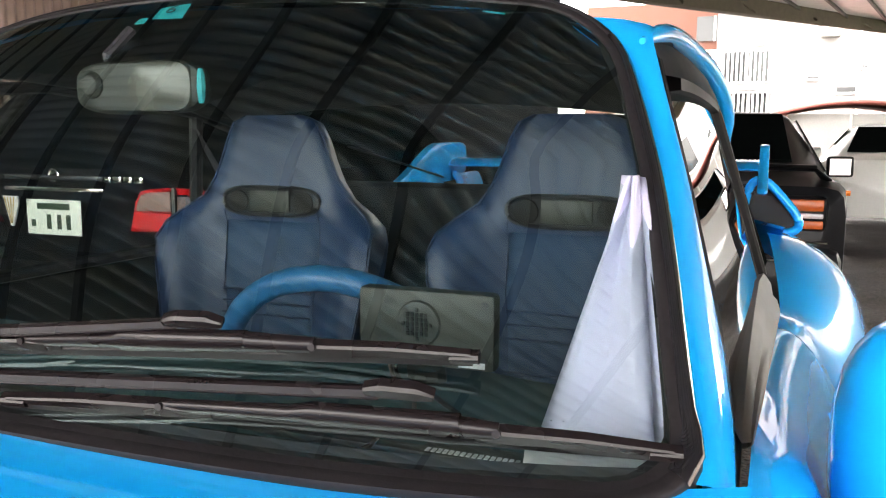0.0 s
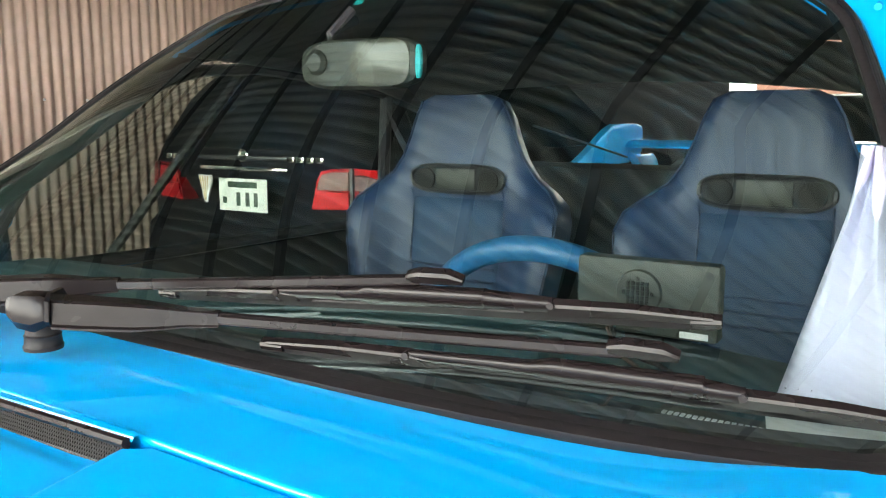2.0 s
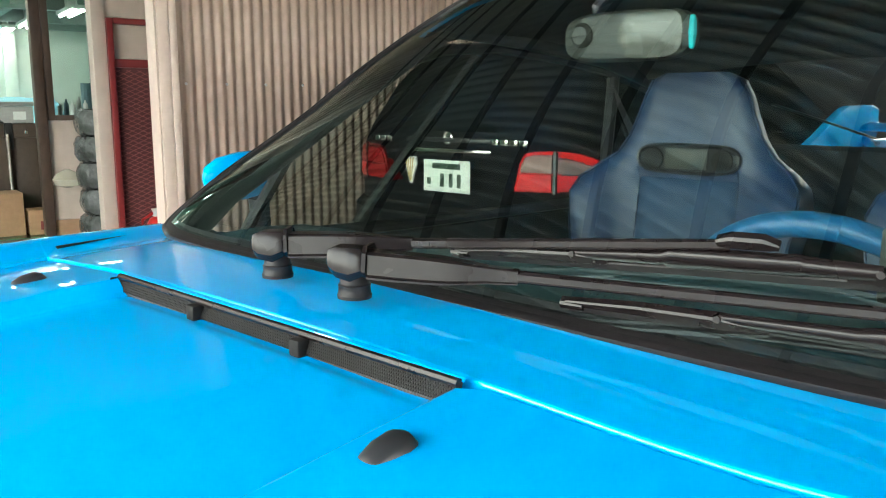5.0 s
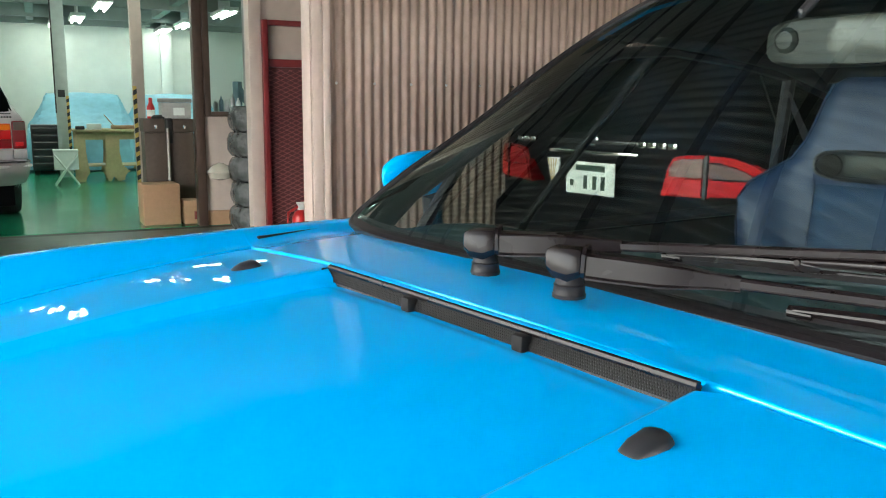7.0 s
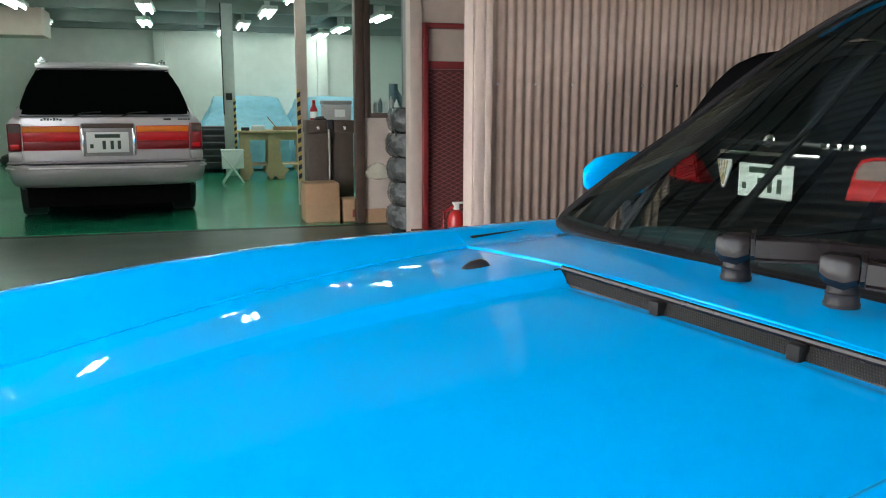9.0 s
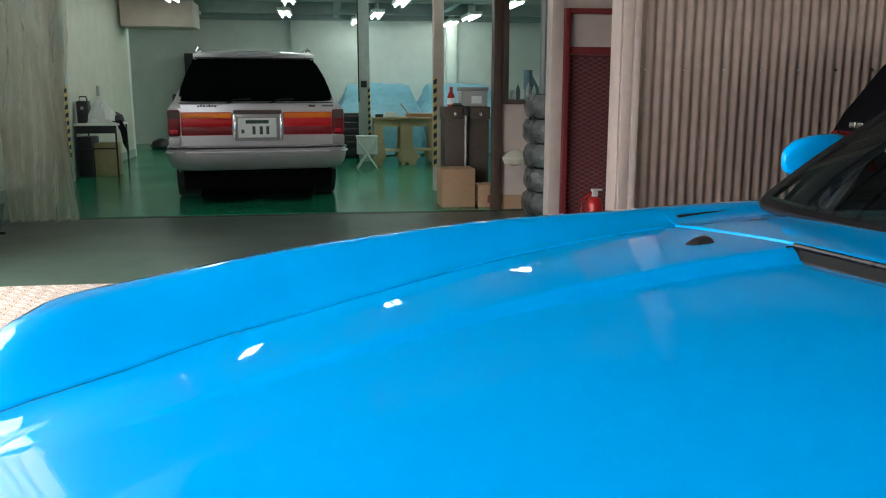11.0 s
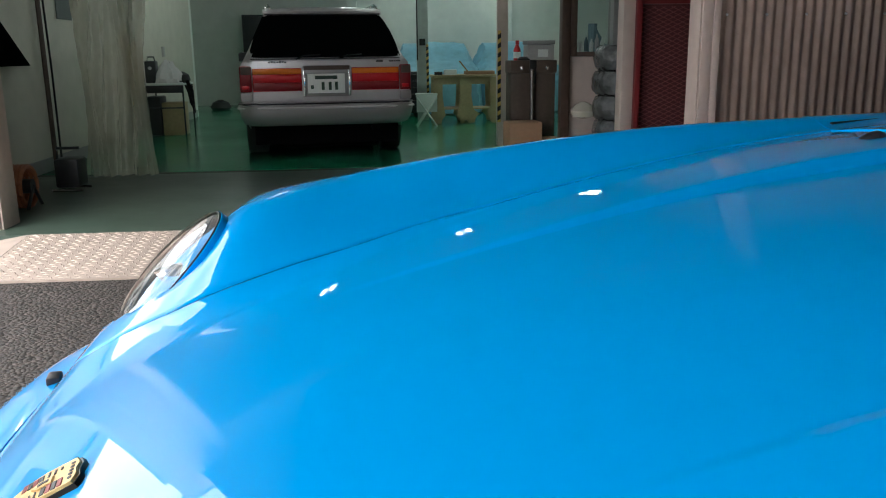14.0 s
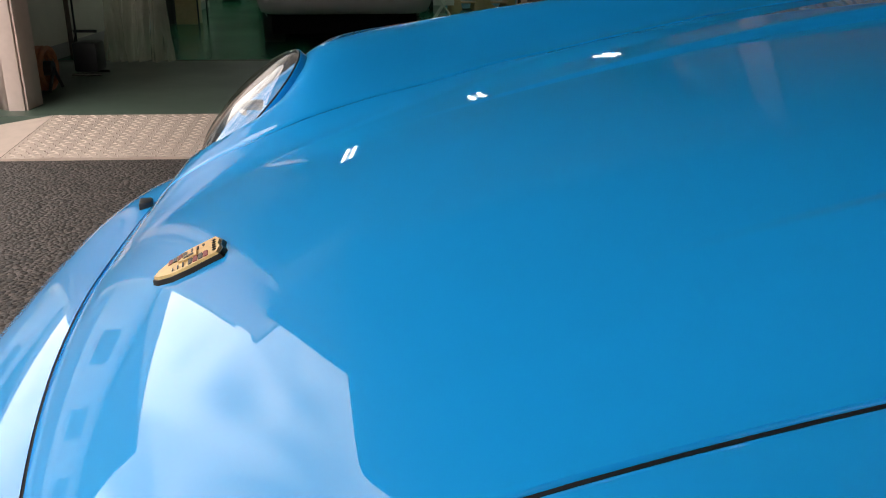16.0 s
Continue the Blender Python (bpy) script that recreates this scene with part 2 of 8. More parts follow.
al.new(abump.outputs["Normal"], an["Principled BSDF"].inputs["Normal"])
CHECKER = mat("painted_checker_plate", (0.43, 0.345, 0.29), 0.45, 0.1, 0.16, 12, 2)
WHITE_RENDER = mat("white_render", (0.27, 0.255, 0.25), 0.7, vary=0.05, grain=6)
BRICK_RED = mat("red_brown_cladding", (0.136, 0.052, 0.032), 0.7, vary=0.12)
PALE_GLASS = mat("pale_window_glass", (0.028, 0.029, 0.03), 0.1, vary=0.1)
RUST_RED = mat("rust_red_roof", (0.25, 0.07, 0.055), 0.6, vary=0.2)
GREY_PANEL = mat("grey_panel", (0.42, 0.41, 0.39), 0.6, vary=0.12)
LEAF = mat("leaf_green", (0.07, 0.11, 0.03), 0.6, vary=0.4, grain=8, random=0.4)
ORANGE = mat("orange_rubber", (0.40, 0.14, 0.06), 0.5, vary=0.15)
DARK_POSTER = mat("dark_poster", (0.03, 0.04, 0.04), 0.4, vary=0.2)
BLUE_RAG = mat("blue_grey_plastic", (0.10, 0.17, 0.20), 0.5, vary=0.15)
FILM = mat("clear_film", (0.66, 0.62, 0.50), 0.12, vary=0.10, grain=6, stain=2, bump=0.5, bump_scale=30)
FILM.node_tree.nodes["Principled BSDF"].inputs["Alpha"].default_value = 0.5
# pale colour for the reflection on the inside mirror's back
MIRROR_SHEEN = mat("painted_mirror_sheen", (0.085, 0.082, 0.066), 0.3, vary=0.35, grain=5, stain=12)
REAR_GLASS = glass_mat("rear_window_glass", (0.88, 0.90, 0.90), 0.05, grazing=0.01)


# ---- mesh helpers ----
class M:
    """A list of vertices and faces to which shapes are added."""

    def __init__(self):
        self.v, self.f = [], []

    def add(self, vs, fs):
        o = len(self.v)
        self.v += [tuple(p) for p in vs]
        self.f += [tuple(i + o for i in f) for f in fs]
        return self

    def box(self, x0, y0, z0, x1, y1, z1, c=0.0):
        """A box, with its edges chamfered by c."""
        if c <= 0:
            vs = [(x, y, z) for z in (z0, z1) for y in (y0, y1) for x in (x0, x1)]
            return self.add(vs, [(0, 2, 3, 1), (4, 5, 7, 6), (0, 1, 5, 4), (2, 6, 7, 3), (0, 4, 6, 2), (1, 3, 7, 5)])
        bm = bmesh.new()
        vs = [bm.verts.new((x, y, z)) for z in (z0, z1) for y in (y0, y1) for x in (x0, x1)]
        for f in [(0, 2, 3, 1), (4, 5, 7, 6), (0, 1, 5, 4), (2, 6, 7, 3), (0, 4, 6, 2), (1, 3, 7, 5)]:
            bm.faces.new([vs[i] for i in f])
        bmesh.ops.bevel(bm, geom=bm.edges[:], offset=c, segments=2, profile=0.5, affect="EDGES")
        bm.verts.index_update()
        self.add([v.co for v in bm.verts], [[v.index for v in f.verts] for f in bm.faces])
        bm.free()
        return self

    def grid(self, rows, closed=False):
        n, k = len(rows), len(rows[0])
        vs = [p for r in rows for p in r]
        fs = [(i * k + j, i * k + (j + 1) % k, (i + 1) * k + (j + 1) % k, (i + 1) * k + j)
              for i in range(n - 1) for j in range(k if closed else k - 1)]
        return self.add(vs, fs)

    def tube(self, pts, r, n=8, cap=True, flat=1.0):
        """A round bar along points; r: a radius or one a point; flat: its height over its width."""
        pts = [Vector(p) for p in pts]
        rs = r if isinstance(r, (list, tuple)) else [r] * len(pts)
        rows = []
        for i, p in enumerate(pts):
            d = (pts[min(i + 1, len(pts) - 1)] - pts[max(i - 1, 0)]).normalized()
            a = Vector((0, 0, 1)) if abs(d.z) < 0.95 else Vector((1, 0, 0))
            u = d.cross(a).normalized()
            w = u.cross(d)
            rows.append([p + rs[i] * (math.cos(q) * u + flat * math.sin(q) * w) for q in [2 * math.pi * j / n for j in range(n)]])
        o = len(self.v)
        self.grid(rows, True)
        if cap:
            self.f += [tuple(o + j for j in range(n))[::-1], tuple(o + (len(rows) - 1) * n + j for j in range(n))]
        return self

    def bar(self, pts, w, h, up=(0, 0, 1), c=0.25):
        """A chamfered flat bar along points; w, h: width and height, one or one a point."""
        pts, up = [Vector(p) for p in pts], Vector(up).normalized()
        ws, hs = (a if isinstance(a, (list, tuple)) else [a] * len(pts) for a in (w, h))
        rows = []
        for i, p in enumerate(pts):
            d = (pts[min(i + 1, len(pts) - 1)] - pts[max(i - 1, 0)]).normalized()
            s = d.cross(up).normalized()
            u = s.cross(d)
            k = c * min(ws[i], hs[i])
            a, b = ws[i] / 2, hs[i] / 2
            rows.append([p + s * x + u * z for x, z in ((-a, -b + k), (-a + k, -b), (a - k, -b), (a, -b + k), (a, b - k), (a - k, b), (-a + k, b), (-a, b - k))])
        o = len(self.v)
        self.grid(rows, True)
        self.f += [tuple(o + j for j in range(8))[::-1], tuple(o + (len(rows) - 1) * 8 + j for j in range(8))]
        return self

    def lathe(self, prof, centre=(0, 0, 0), axis="z", n=24):
        rows = []
        for r, h in prof:
            row = []
            for j in range(n):
                q = 2 * math.pi * j / n
                a, b = r * math.cos(q), r * math.sin(q)
                p = {"z": (a, b, h), "y": (a, h, b), "x": (h, a, b)}[axis]
                row.append(tuple(p[i] + centre[i] for i in range(3)))
            rows.append(row)
        o = len(self.v)
        self.grid(rows, True)
        self.f += [tuple(o + j for j in range(n)), tuple(o + (len(rows) - 1) * n + j for j in range(n))]
        return self

    def prism(self, outline, a, b, axis="x"):
        """An outline of (u, v) drawn out from a to b along an axis: x (u=y, v=z), y (u=x, v=z) or z (u=x, v=y)."""
        def p(u, v, h):
            return {"x": (h, u, v), "y": (u, h, v), "z": (u, v, h)}[axis]
        n = len(outline)
        vs = [p(u, v, a) for u, v in outline] + [p(u, v, b) for u, v in outline]
        return self.add(vs, [tuple(range(n)), tuple(range(n, 2 * n))[::-1]] + [(i, (i + 1) % n, n + (i + 1) % n, n + i) for i in range(n)])

    def map(self, fn):
        self.v = [tuple(fn(Vector(p))) for p in self.v]
        return self


def mesh_of(name, m, material, smooth=True, angle=35):
    me = bpy.data.meshes.new(name)
    me.from_pydata(m.v, [], m.f)
    me.validate()
    bm = bmesh.new()
    bm.from_mesh(me)
    bmesh.ops.recalc_face_normals(bm, faces=bm.faces)
    for f in bm.faces:
        f.smooth = smooth
    if smooth:
        for e in bm.edges:
            e.smooth = not (len(e.link_faces) == 2 and e.calc_face_angle(0) > radians(angle))
    bm.to_mesh(me)
    bm.free()
    me.materials.append(material)
    return me


def part(name, m, material, parent=None, label="", smooth=True, angle=35, solid=0.0, at=None):
    """One mesh object, a part of parent or, with no parent, a thing of its own."""
    ob = new(name, mesh_of(name, m, material, smooth, angle))
    if parent:
        ob.parent = parent
    if at:
        ob.matrix_basis = at
    if solid:
        so = ob.modifiers.new("thickness", "SOLIDIFY")
        so.thickness, so.offset = abs(solid), -1 if solid > 0 else 1
    if label:
        tagged(ob, label)
    return ob


def thing(name, label, category, at=None, group="", kind=""):
    ob = new(name)
    ob.empty_display_size = 0.1
    if at:
        ob.matrix_basis = at
    return tagged(ob, label, category, group, kind)


def solo(name, m, material, label, category, at=None, group="", kind="", **kw):
    return tagged(part(name, m, material, None, "", at=at, **kw), label, category, group, kind)


def sstep(x):
    x = min(max(x, 0.0), 1.0)
    return x * x * (3 - 2 * x)


def curve(table, x):
    """A smooth curve through a table of (x, y)."""
    if x <= table[0][0]:
        return table[0][1]
    if x >= table[-1][0]:
        return table[-1][1]
    for i in range(len(table) - 1):
        (x0, y0), (x1, y1) = table[i], table[i + 1]
        if x0 <= x <= x1:
            s0 = (y1 - table[i - 1][1]) / (x1 - table[i - 1][0]) if i else (y1 - y0) / (x1 - x0)
            s1 = (table[i + 2][1] - y0) / (table[i + 2][0] - x0) if i + 2 < len(table) else (y1 - y0) / (x1 - x0)
            h, u = x1 - x0, (x - x0) / (x1 - x0)
            return (y0 * (1 + 2 * u) * (1 - u) ** 2 + s0 * h * u * (1 - u) ** 2 + y1 * u * u * (3 - 2 * u) + s1 * h * u * u * (u - 1))


def lin(a, b, n):
    return [a + (b - a) * i / (n - 1) for i in range(n)]


# ---- setting ----
GROUND = -0.08
part_of_setting = dict(kind="structure")
m = M()
m.grid([[(x, y, GROUND) for x in (-400, -60, -8, -4, 0, 4, 12, 60, 400)] for y in (-400, -60, -8, -3, 0, 3, 5.0, 20, 60, 400)])
solo("ground", m, ASPHALT, "dark grey coarse asphalt yard", "ground", **part_of_setting)
solo("floor_apron", M().box(-3.5, 5.2, GROUND - 0.1, 3.5, 7.72, 0), APRON, "worn grey-green concrete floor inside the doorway", "floor", **part_of_setting)
solo("floor_strip", M().box(-3.5, 7.722, GROUND - 0.1, 3.5, 7.858, -0.003), DARK_STRIP, "dark strip across the workshop floor", "floor", **part_of_setting)
solo("floor_workshop", M().box(-4.6, 7.86, GROUND - 0.1, 7.0, 18.3, 0), GREEN_FLOOR, "glossy green painted workshop floor", "floor", **part_of_setting)

# checker plate ramp in front of the doorway
ramp = thing("ramp", "pale painted checker plate ramp at the doorway", "ramp", kind="structure")
RY0, RY1, RZ0 = 4.42, 5.2, GROUND + 0.012
m = M()
m.add([(-2.52, RY0, RZ0), (1.5, RY0, RZ0), (1.5, RY1, 0.004), (-2.52, RY1, 0.004), (-2.52, RY0, GROUND), (1.5, RY0, GROUND)], [(0, 1, 2, 3), (0, 4, 5, 1)])
part("plate", m, CHECKER, ramp, smooth=False)
m = M().add([(-2.524, RY0, RZ0), (-2.524, RY1, 0.004), (-2.95, RY1, GROUND + 0.012), (-2.78, RY0 + 0.32, GROUND + 0.012), (-2.524, RY0, GROUND)],
            [(0, 1, 2, 3), (0, 3, 4)])
part("side_plate", m, CHECKER, ramp, smooth=False)
m = M()
for i in range(26):
    for j in range(52):
        x, u = -2.50 + 0.046 * j + 0.023 * (i % 2), (i + 0.7) / 26.5
        y, z = RY0 + (RY1 - RY0) * u, RZ0 + (0.004 - RZ0) * u
        a, b = (0.017, 0.005) if (i + j) % 2 else (0.005, 0.012)
        m.add([(x - a, y, z), (x, y - b, z), (x + a, y, z), (x, y + b, z), (x, y, z + 0.006)], [(0, 1, 4), (1, 2, 4), (2, 3, 4), (3, 0, 4)])
tagged(part("tread", m, CHECKER, ramp, smooth=False), kind="stuff")


def corrugated(name, x0, x1, y, z0, z1, material, label, pitch=0.0635, amp=0.011):
    n = int((x1 - x0) / pitch * 8)
    rows = [[(x, y - amp * math.sin(2 * math.pi * (x - x0) / pitch), z) for x in lin(x0, x1, n + 1)] for z in (z0, z1)]
    ob = solo(name, M().grid(rows), material, label, "wall", kind="structure", angle=60)
    so = ob.modifiers.new("thickness", "SOLIDIFY")
    so.thickness = 0.004
    return ob


wall_right = corrugated("wall_corrugated_1", 1.6235, 6.2, 5.412, GROUND, 3.1, CORRUGATED, "taupe corrugated steel sheet wall with fixing screws")
for k in range(18):
    for z in (1.21, 2.25, 0.2):
        if abs(z - 1.21) < 0.01 or k < 12:
            part("screw", M().lathe([(0.001, -0.012), (0.006, -0.011), (0.009, -0.004), (0.009, 0.0)], (1.668 + 0.2535 * k, 5.398, z), "y", 8), ALLOY if k % 7 != 5 else ROOF_STEEL, wall_right)
wall_left = corrugated("wall_corrugated_2", -3.48, -2.847, 5.412, GROUND, 3.1, CREAM, "cream corrugated steel sheet wall beside the doorway", 0.085, 0.016)
part("screw", M().lathe([(0.001, -0.012), (0.008, -0.011), (0.012, -0.004), (0.012, 0.0)], (-2.95, 5.396, 0.22), "y", 8), ROOF_STEEL, wall_left)
solo("wall_corrugated_back", M().box(1.62, 5.44, GROUND, 6.2, 5.5, 3.1), GREY_WALL, "plain inner face of the corrugated wall", "wall", kind="structure")
solo("wall_corrugated_back_2", M().box(-3.48, 5.44, GROUND, -2.85, 5.5, 3.0), GREY_WALL, "plain inner face of the corrugated wall", "wall", kind="structure")
# door jambs of folded steel
jamb = thing("trim_jamb", "cream painted steel door jamb with a groove", "door jamb", kind="structure")
part("face", M().box(1.508, 5.375, GROUND, 1.576, 5.50, 3.0, 0.004), CREAM, jamb)
part("edge_strip", M().box(1.579, 5.368, GROUND, 1.622, 5.44, 3.0, 0.004), CREAM, jamb)
part("lip", M().box(1.496, 5.385, GROUND, 1.506, 5.56, 3.0, 0.002), CREAM, jamb)
jamb2 = thing("trim_jamb", "cream painted steel door jamb", "door jamb", kind="structure")
part("face", M().box(-2.845, 5.372, GROUND, -2.750, 5.50, 3.0, 0.004), CREAM, jamb2)
part("lip", M().box(-2.747, 5.385, GROUND, -2.735, 5.62, 3.0, 0.002), CREAM, jamb2)
solo("lintel", M().box(-2.85, 5.40, 2.55, 1.61, 5.56, 3.1), GREY_WALL, "grey steel lintel over the doorway", "lintel", kind="structure")

# workshop walls
solo("wall_west", M().box(-3.6, 5.5, 0, -3.45, 14.8, 2.8), WEST_WALL, "pale painted workshop side wall", "wall", kind="structure")
solo("baseboard", M().box(-3.448, 5.5, 0, -3.43, 14.8, 0.12, 0.003), GREY_WALL, "grey wall base strip", "baseboard", kind="structure")
solo("wall_west_return", M().box(-4.5, 14.8, 0, -3.45, 14.95, 2.8), WHITE_WALL, "pale painted wall return", "wall", kind="structure")
solo("wall_west_far", M().box(-4.65, 14.95, 0, -4.5, 18.3, 2.8), WHITE_WALL, "pale painted workshop side wall", "wall", kind="structure")
solo("wall_north", M().box(-4.65, 18.1, 0, 7.0, 18.3, 2.8), WHITE_WALL, "white panelled workshop end wall", "wall", kind="structure")
solo("wall_east", M().box(6.85, 5.5, 0, 7.0, 18.1, 2.8), WHITE_WALL, "white workshop side wall", "wall", kind="structure")
for x in (-0.95, 2.25, 5.0):
    solo("trim_pilaster", M().box(x, 17.98, 0, x + 0.22, 18.1, 2.6, 0.01), WHITE_WALL, "white boxed column on the end wall", "trim", kind="structure")
# closet wall with the red door
solo("wall_closet", M().box(1.46, 6.84, 0, 1.556, 6.99, 2.8, 0.004), BEIGE_WALL, "beige painted wall end", "wall", kind="structure")
solo("wall_closet_top", M().box(1.558, 6.86, 1.712, 6.85, 6.95, 2.8), BEIGE_WALL, "beige wall over the red door", "wall", kind="structure")
solo("wall_closet_side", M().box(2.42, 6.86, 0, 6.85, 6.95, 1.71), BEIGE_WALL, "beige wall beside the red door", "wall", kind="structure")
solo("baseboard", M().box(1.462, 6.83, 0, 1.555, 6.838, 0.09), BROWN, "brown wall base strip", "baseboard", kind="structure")
door = thing("door_1", "dark red steel door with expanded mesh panel and red frame", "door", kind="structure")
part("frame", M().box(1.558, 6.80, 0, 1.600, 6.88, 1.705, 0.004), RED_FRAME, door)
part("frame", M().box(2.36, 6.80, 0, 2.40, 6.88, 1.705, 0.004), RED_FRAME, door)
part("frame", M().box(1.602, 6.80, 1.665, 2.358, 6.88, 1.705, 0.004), RED_FRAME, door)
part("rail", M().box(1.604, 6.825, 1.355, 2.356, 6.865, 1.415, 0.004), RED_FRAME, door)
part("upper_panel", M().box(1.602, 6.85, 1.417, 2.358, 6.862, 1.663), BEIGE_WALL, door, "beige upper panel")
part("lower_panel", M().box(1.602, 6.85, 0.0, 2.358, 6.862, 1.353), DOOR_BACK, door)
m = M()
MX0, MX1, MZ0, MZ1, MS = 1.612, 2.348, 0.02, 1.335, 0.47
for sg in (-1, 1):
    for i in range(48):
        z = MZ0 - 0.34 + 0.0365 * i if sg > 0 else MZ0 + 0.0365 * i
        a, b = (MX0, MX1)
        ends = []
        for x in (a, b):
            zx = z + sg * MS * (x - MX0)
            xc = x
            if zx < MZ0 or zx > MZ1:
                zx = min(max(zx, MZ0), MZ1)
                xc = MX0 + sg * (zx - z) / MS
            ends.append((xc, zx))
        if MX0 <= ends[0][0] < ends[1][0] - 0.02 and ends[1][0] <= MX1 + 0.001:
            m.bar([(p, 6.843 + 0.001 * sg, q) for p, q in ends], 0.004, 0.0045, (0, -1, 0))
tagged(part("mesh", m, DOOR_MESH, door, smooth=False), kind="stuff")
# partition with the window
solo("wall_partition", M().box(1.29, 7.87, 0.13, 6.85, 7.97, 0.955), BEIGE_WALL, "beige painted lower partition wall", "wall", kind="structure")
solo("baseboard", M().box(1.29, 7.86, 0, 6.85, 7.98, 0.128), CARDBOARD, "tan partition base", "baseboard", kind="structure")
solo("wall_partition_grey", M().box(1.66, 7.80, 0.957, 6.85, 7.97, 2.8), GREY_WALL, "grey upper partition panel", "wall", kind="structure")
win = thing("window_1", "brown framed partition window", "window", kind="structure")
part("window_frame", M().box(1.29, 7.84, 0.957, 1.345, 7.96, 2.8, 0.004), BROWN, win)
part("window_frame", M().box(1.347, 7.84, 0.957, 1.657, 7.96, 1.00, 0.004), BROWN, win)
part("window_frame", M().box(1.347, 7.84, 2.50, 1.657, 7.96, 2.8, 0.004), BROWN, win)
part("pane", M().box(1.347, 7.895, 1.002, 1.657, 7.901, 2.498), REAR_GLASS, win, smooth=False).visible_shadow = False
solo("trim_post", M().box(1.205, 7.83, 0, 1.286, 7.95, 2.8, 0.006), BROWN, "dark brown partition post", "post", kind="structure")


def striped_post(x, y, w, z1, material, label, bands, sides=(-1, 1)):
    p = thing("post", label, "post", pose(x, y, 0), kind="structure")
    part("shaft", M().box(-w / 2, -w / 2, 0, w / 2, w / 2, z1, 0.005), material, p)
    for k in range(bands):
        z = 0.28 + 0.095 * k
        for s in sides:
            m = M().add([(s * (w / 2 - 0.015) - 0.018, -w / 2 - 0.003, z), (s * (w / 2 - 0.015) + 0.018, -w / 2 - 0.003, z + 0.02),
                         (s * (w / 2 - 0.015) + 0.018, -w / 2 - 0.003, z + 0.07), (s * (w / 2 - 0.015) - 0.018, -w / 2 - 0.003, z + 0.05)], [(0, 1, 2, 3)])
            part("stripe", m, BLACK_TAPE, p, smooth=False, solid=0.002)
    for s in sides:
        part("tape", M().box(s * (w / 2 - 0.015) - 0.018, -w / 2 - 0.002, 0.26, s * (w / 2 - 0.015) + 0.018, -w / 2 - 0.0005, 0.28 + 0.095 * bands), YELLOW, p)
    return p


striped_post(0.915, 9.42, 0.11, 2.5, BEIGE_WALL, "beige steel post with black and yellow stripes", 10, (-1,))
striped_post(0.30, 13.35, 0.17, 2.5, STEEL_GREEN, "pale green steel post with black and yellow stripes", 9, (1,))
striped_post(-3.36, 10.9, 0.10, 2.5, STEEL_GREEN, "pale green steel post with black and yellow stripes", 9)
solo("conduit", M().tube([(0.215, 13.2, 0.9), (0.215, 13.2, 2.5)], 0.009), BLACK_RUBBER, "black cable along the post", "cable", kind="structure")
solo("switch_box", M().box(0.25, 13.24, 1.12, 0.34, 13.262, 1.22, 0.004), BLACK_ENAMEL, "small black switch box on the post", "switch", kind="structure")
solo("conduit", M().tube([(-3.40, 8.15, 0), (-3.40, 8.15, 2.7)], 0.022), BROWN, "brown pipe up the side wall", "pipe", kind="structure")
solo("conduit", M().tube([(-3.41, 8.32, 0.1), (-3.40, 8.30, 0.9), (-3.42, 8.28, 2.7)], 0.010), BLACK_RUBBER, "black cable up the side wall", "cable", kind="structure")

# workshop ceiling with its beams
m = M().box(-3.58, 5.56, 2.80, 7.0, 14.9, 2.9).box(-4.65, 14.9, 2.80, 7.0, 18.3, 2.9)
for y in (8.3, 10.2, 12.2, 14.0, 16.2, 17.6):
    m.box(-3.5 if y < 14.9 else -4.6, y, 2.45, 7.0, y + 0.16, 2.80)
for x in (-2.9, -0.1, 1.9, 4.2):
    m.box(x, 7.9, 2.50, x + 0.12, 18.1, 2.80)
solo("ceiling_workshop", m, CEIL, "grey-green workshop ceiling with steel beams", "ceiling", kind="structure", smooth=False)
solo("roof_workshop", M().box(-3.6, 5.5, 3.1, 7.1, 18.5, 3.2), ROOF_SHEET, "plain workshop roof", "roof", kind="structure")

lamp0 = thing("ceiling_light", "twin fluorescent tube ceiling light, lit", "ceiling light", pose(-0.80, 13.2, 2.36), "workshop ceiling lights")
part("housing", M().box(-0.11, -0.55, 0.035, 0.11, 0.55, 0.09, 0.006), WHITE_METAL, lamp0)
part("hanger", M().box(-0.01, -0.4, 0.088, 0.01, 0.4, 0.44), WHITE_METAL, lamp0)
for s in (-0.06, 0.06):
    part("tube", M().tube([(s, -0.53, 0.015), (s, 0.53, 0.015)], 0.016, 8), TUBE_LIGHT, lamp0)
for x, y in ((-2.48, 13.1), (-2.55, 15.6), (-0.95, 15.6), (0.90, 13.4), (0.66, 15.7), (0.36, 17.3), (2.64, 13.6), (2.40, 15.9), (2.24, 17.4), (-2.2, 11.1), (-0.5, 11.2), (1.1, 11.4),
             (2.9, 11.6), (-1.95, 9.0), (-0.25, 9.2), (1.4, 9.35), (3.15, 9.5), (4.3, 13.4), (4.2, 15.8)):
    copy_thing(lamp0, pose(x, y, 2.36))

# canopy over the yard: a corrugated roof on steel
CZ0, CS = 2.95, 0.045


def canopy_z(y):
    return CZ0 - CS * (5.4 - y)


CAN = dict(x0=-1.97, y0=-3.2, y1=5.46)


def canopy_end(y):
    """The far end of the canopy runs slantwise."""
    return 9.4 + 2.275 * (3.9 - y)


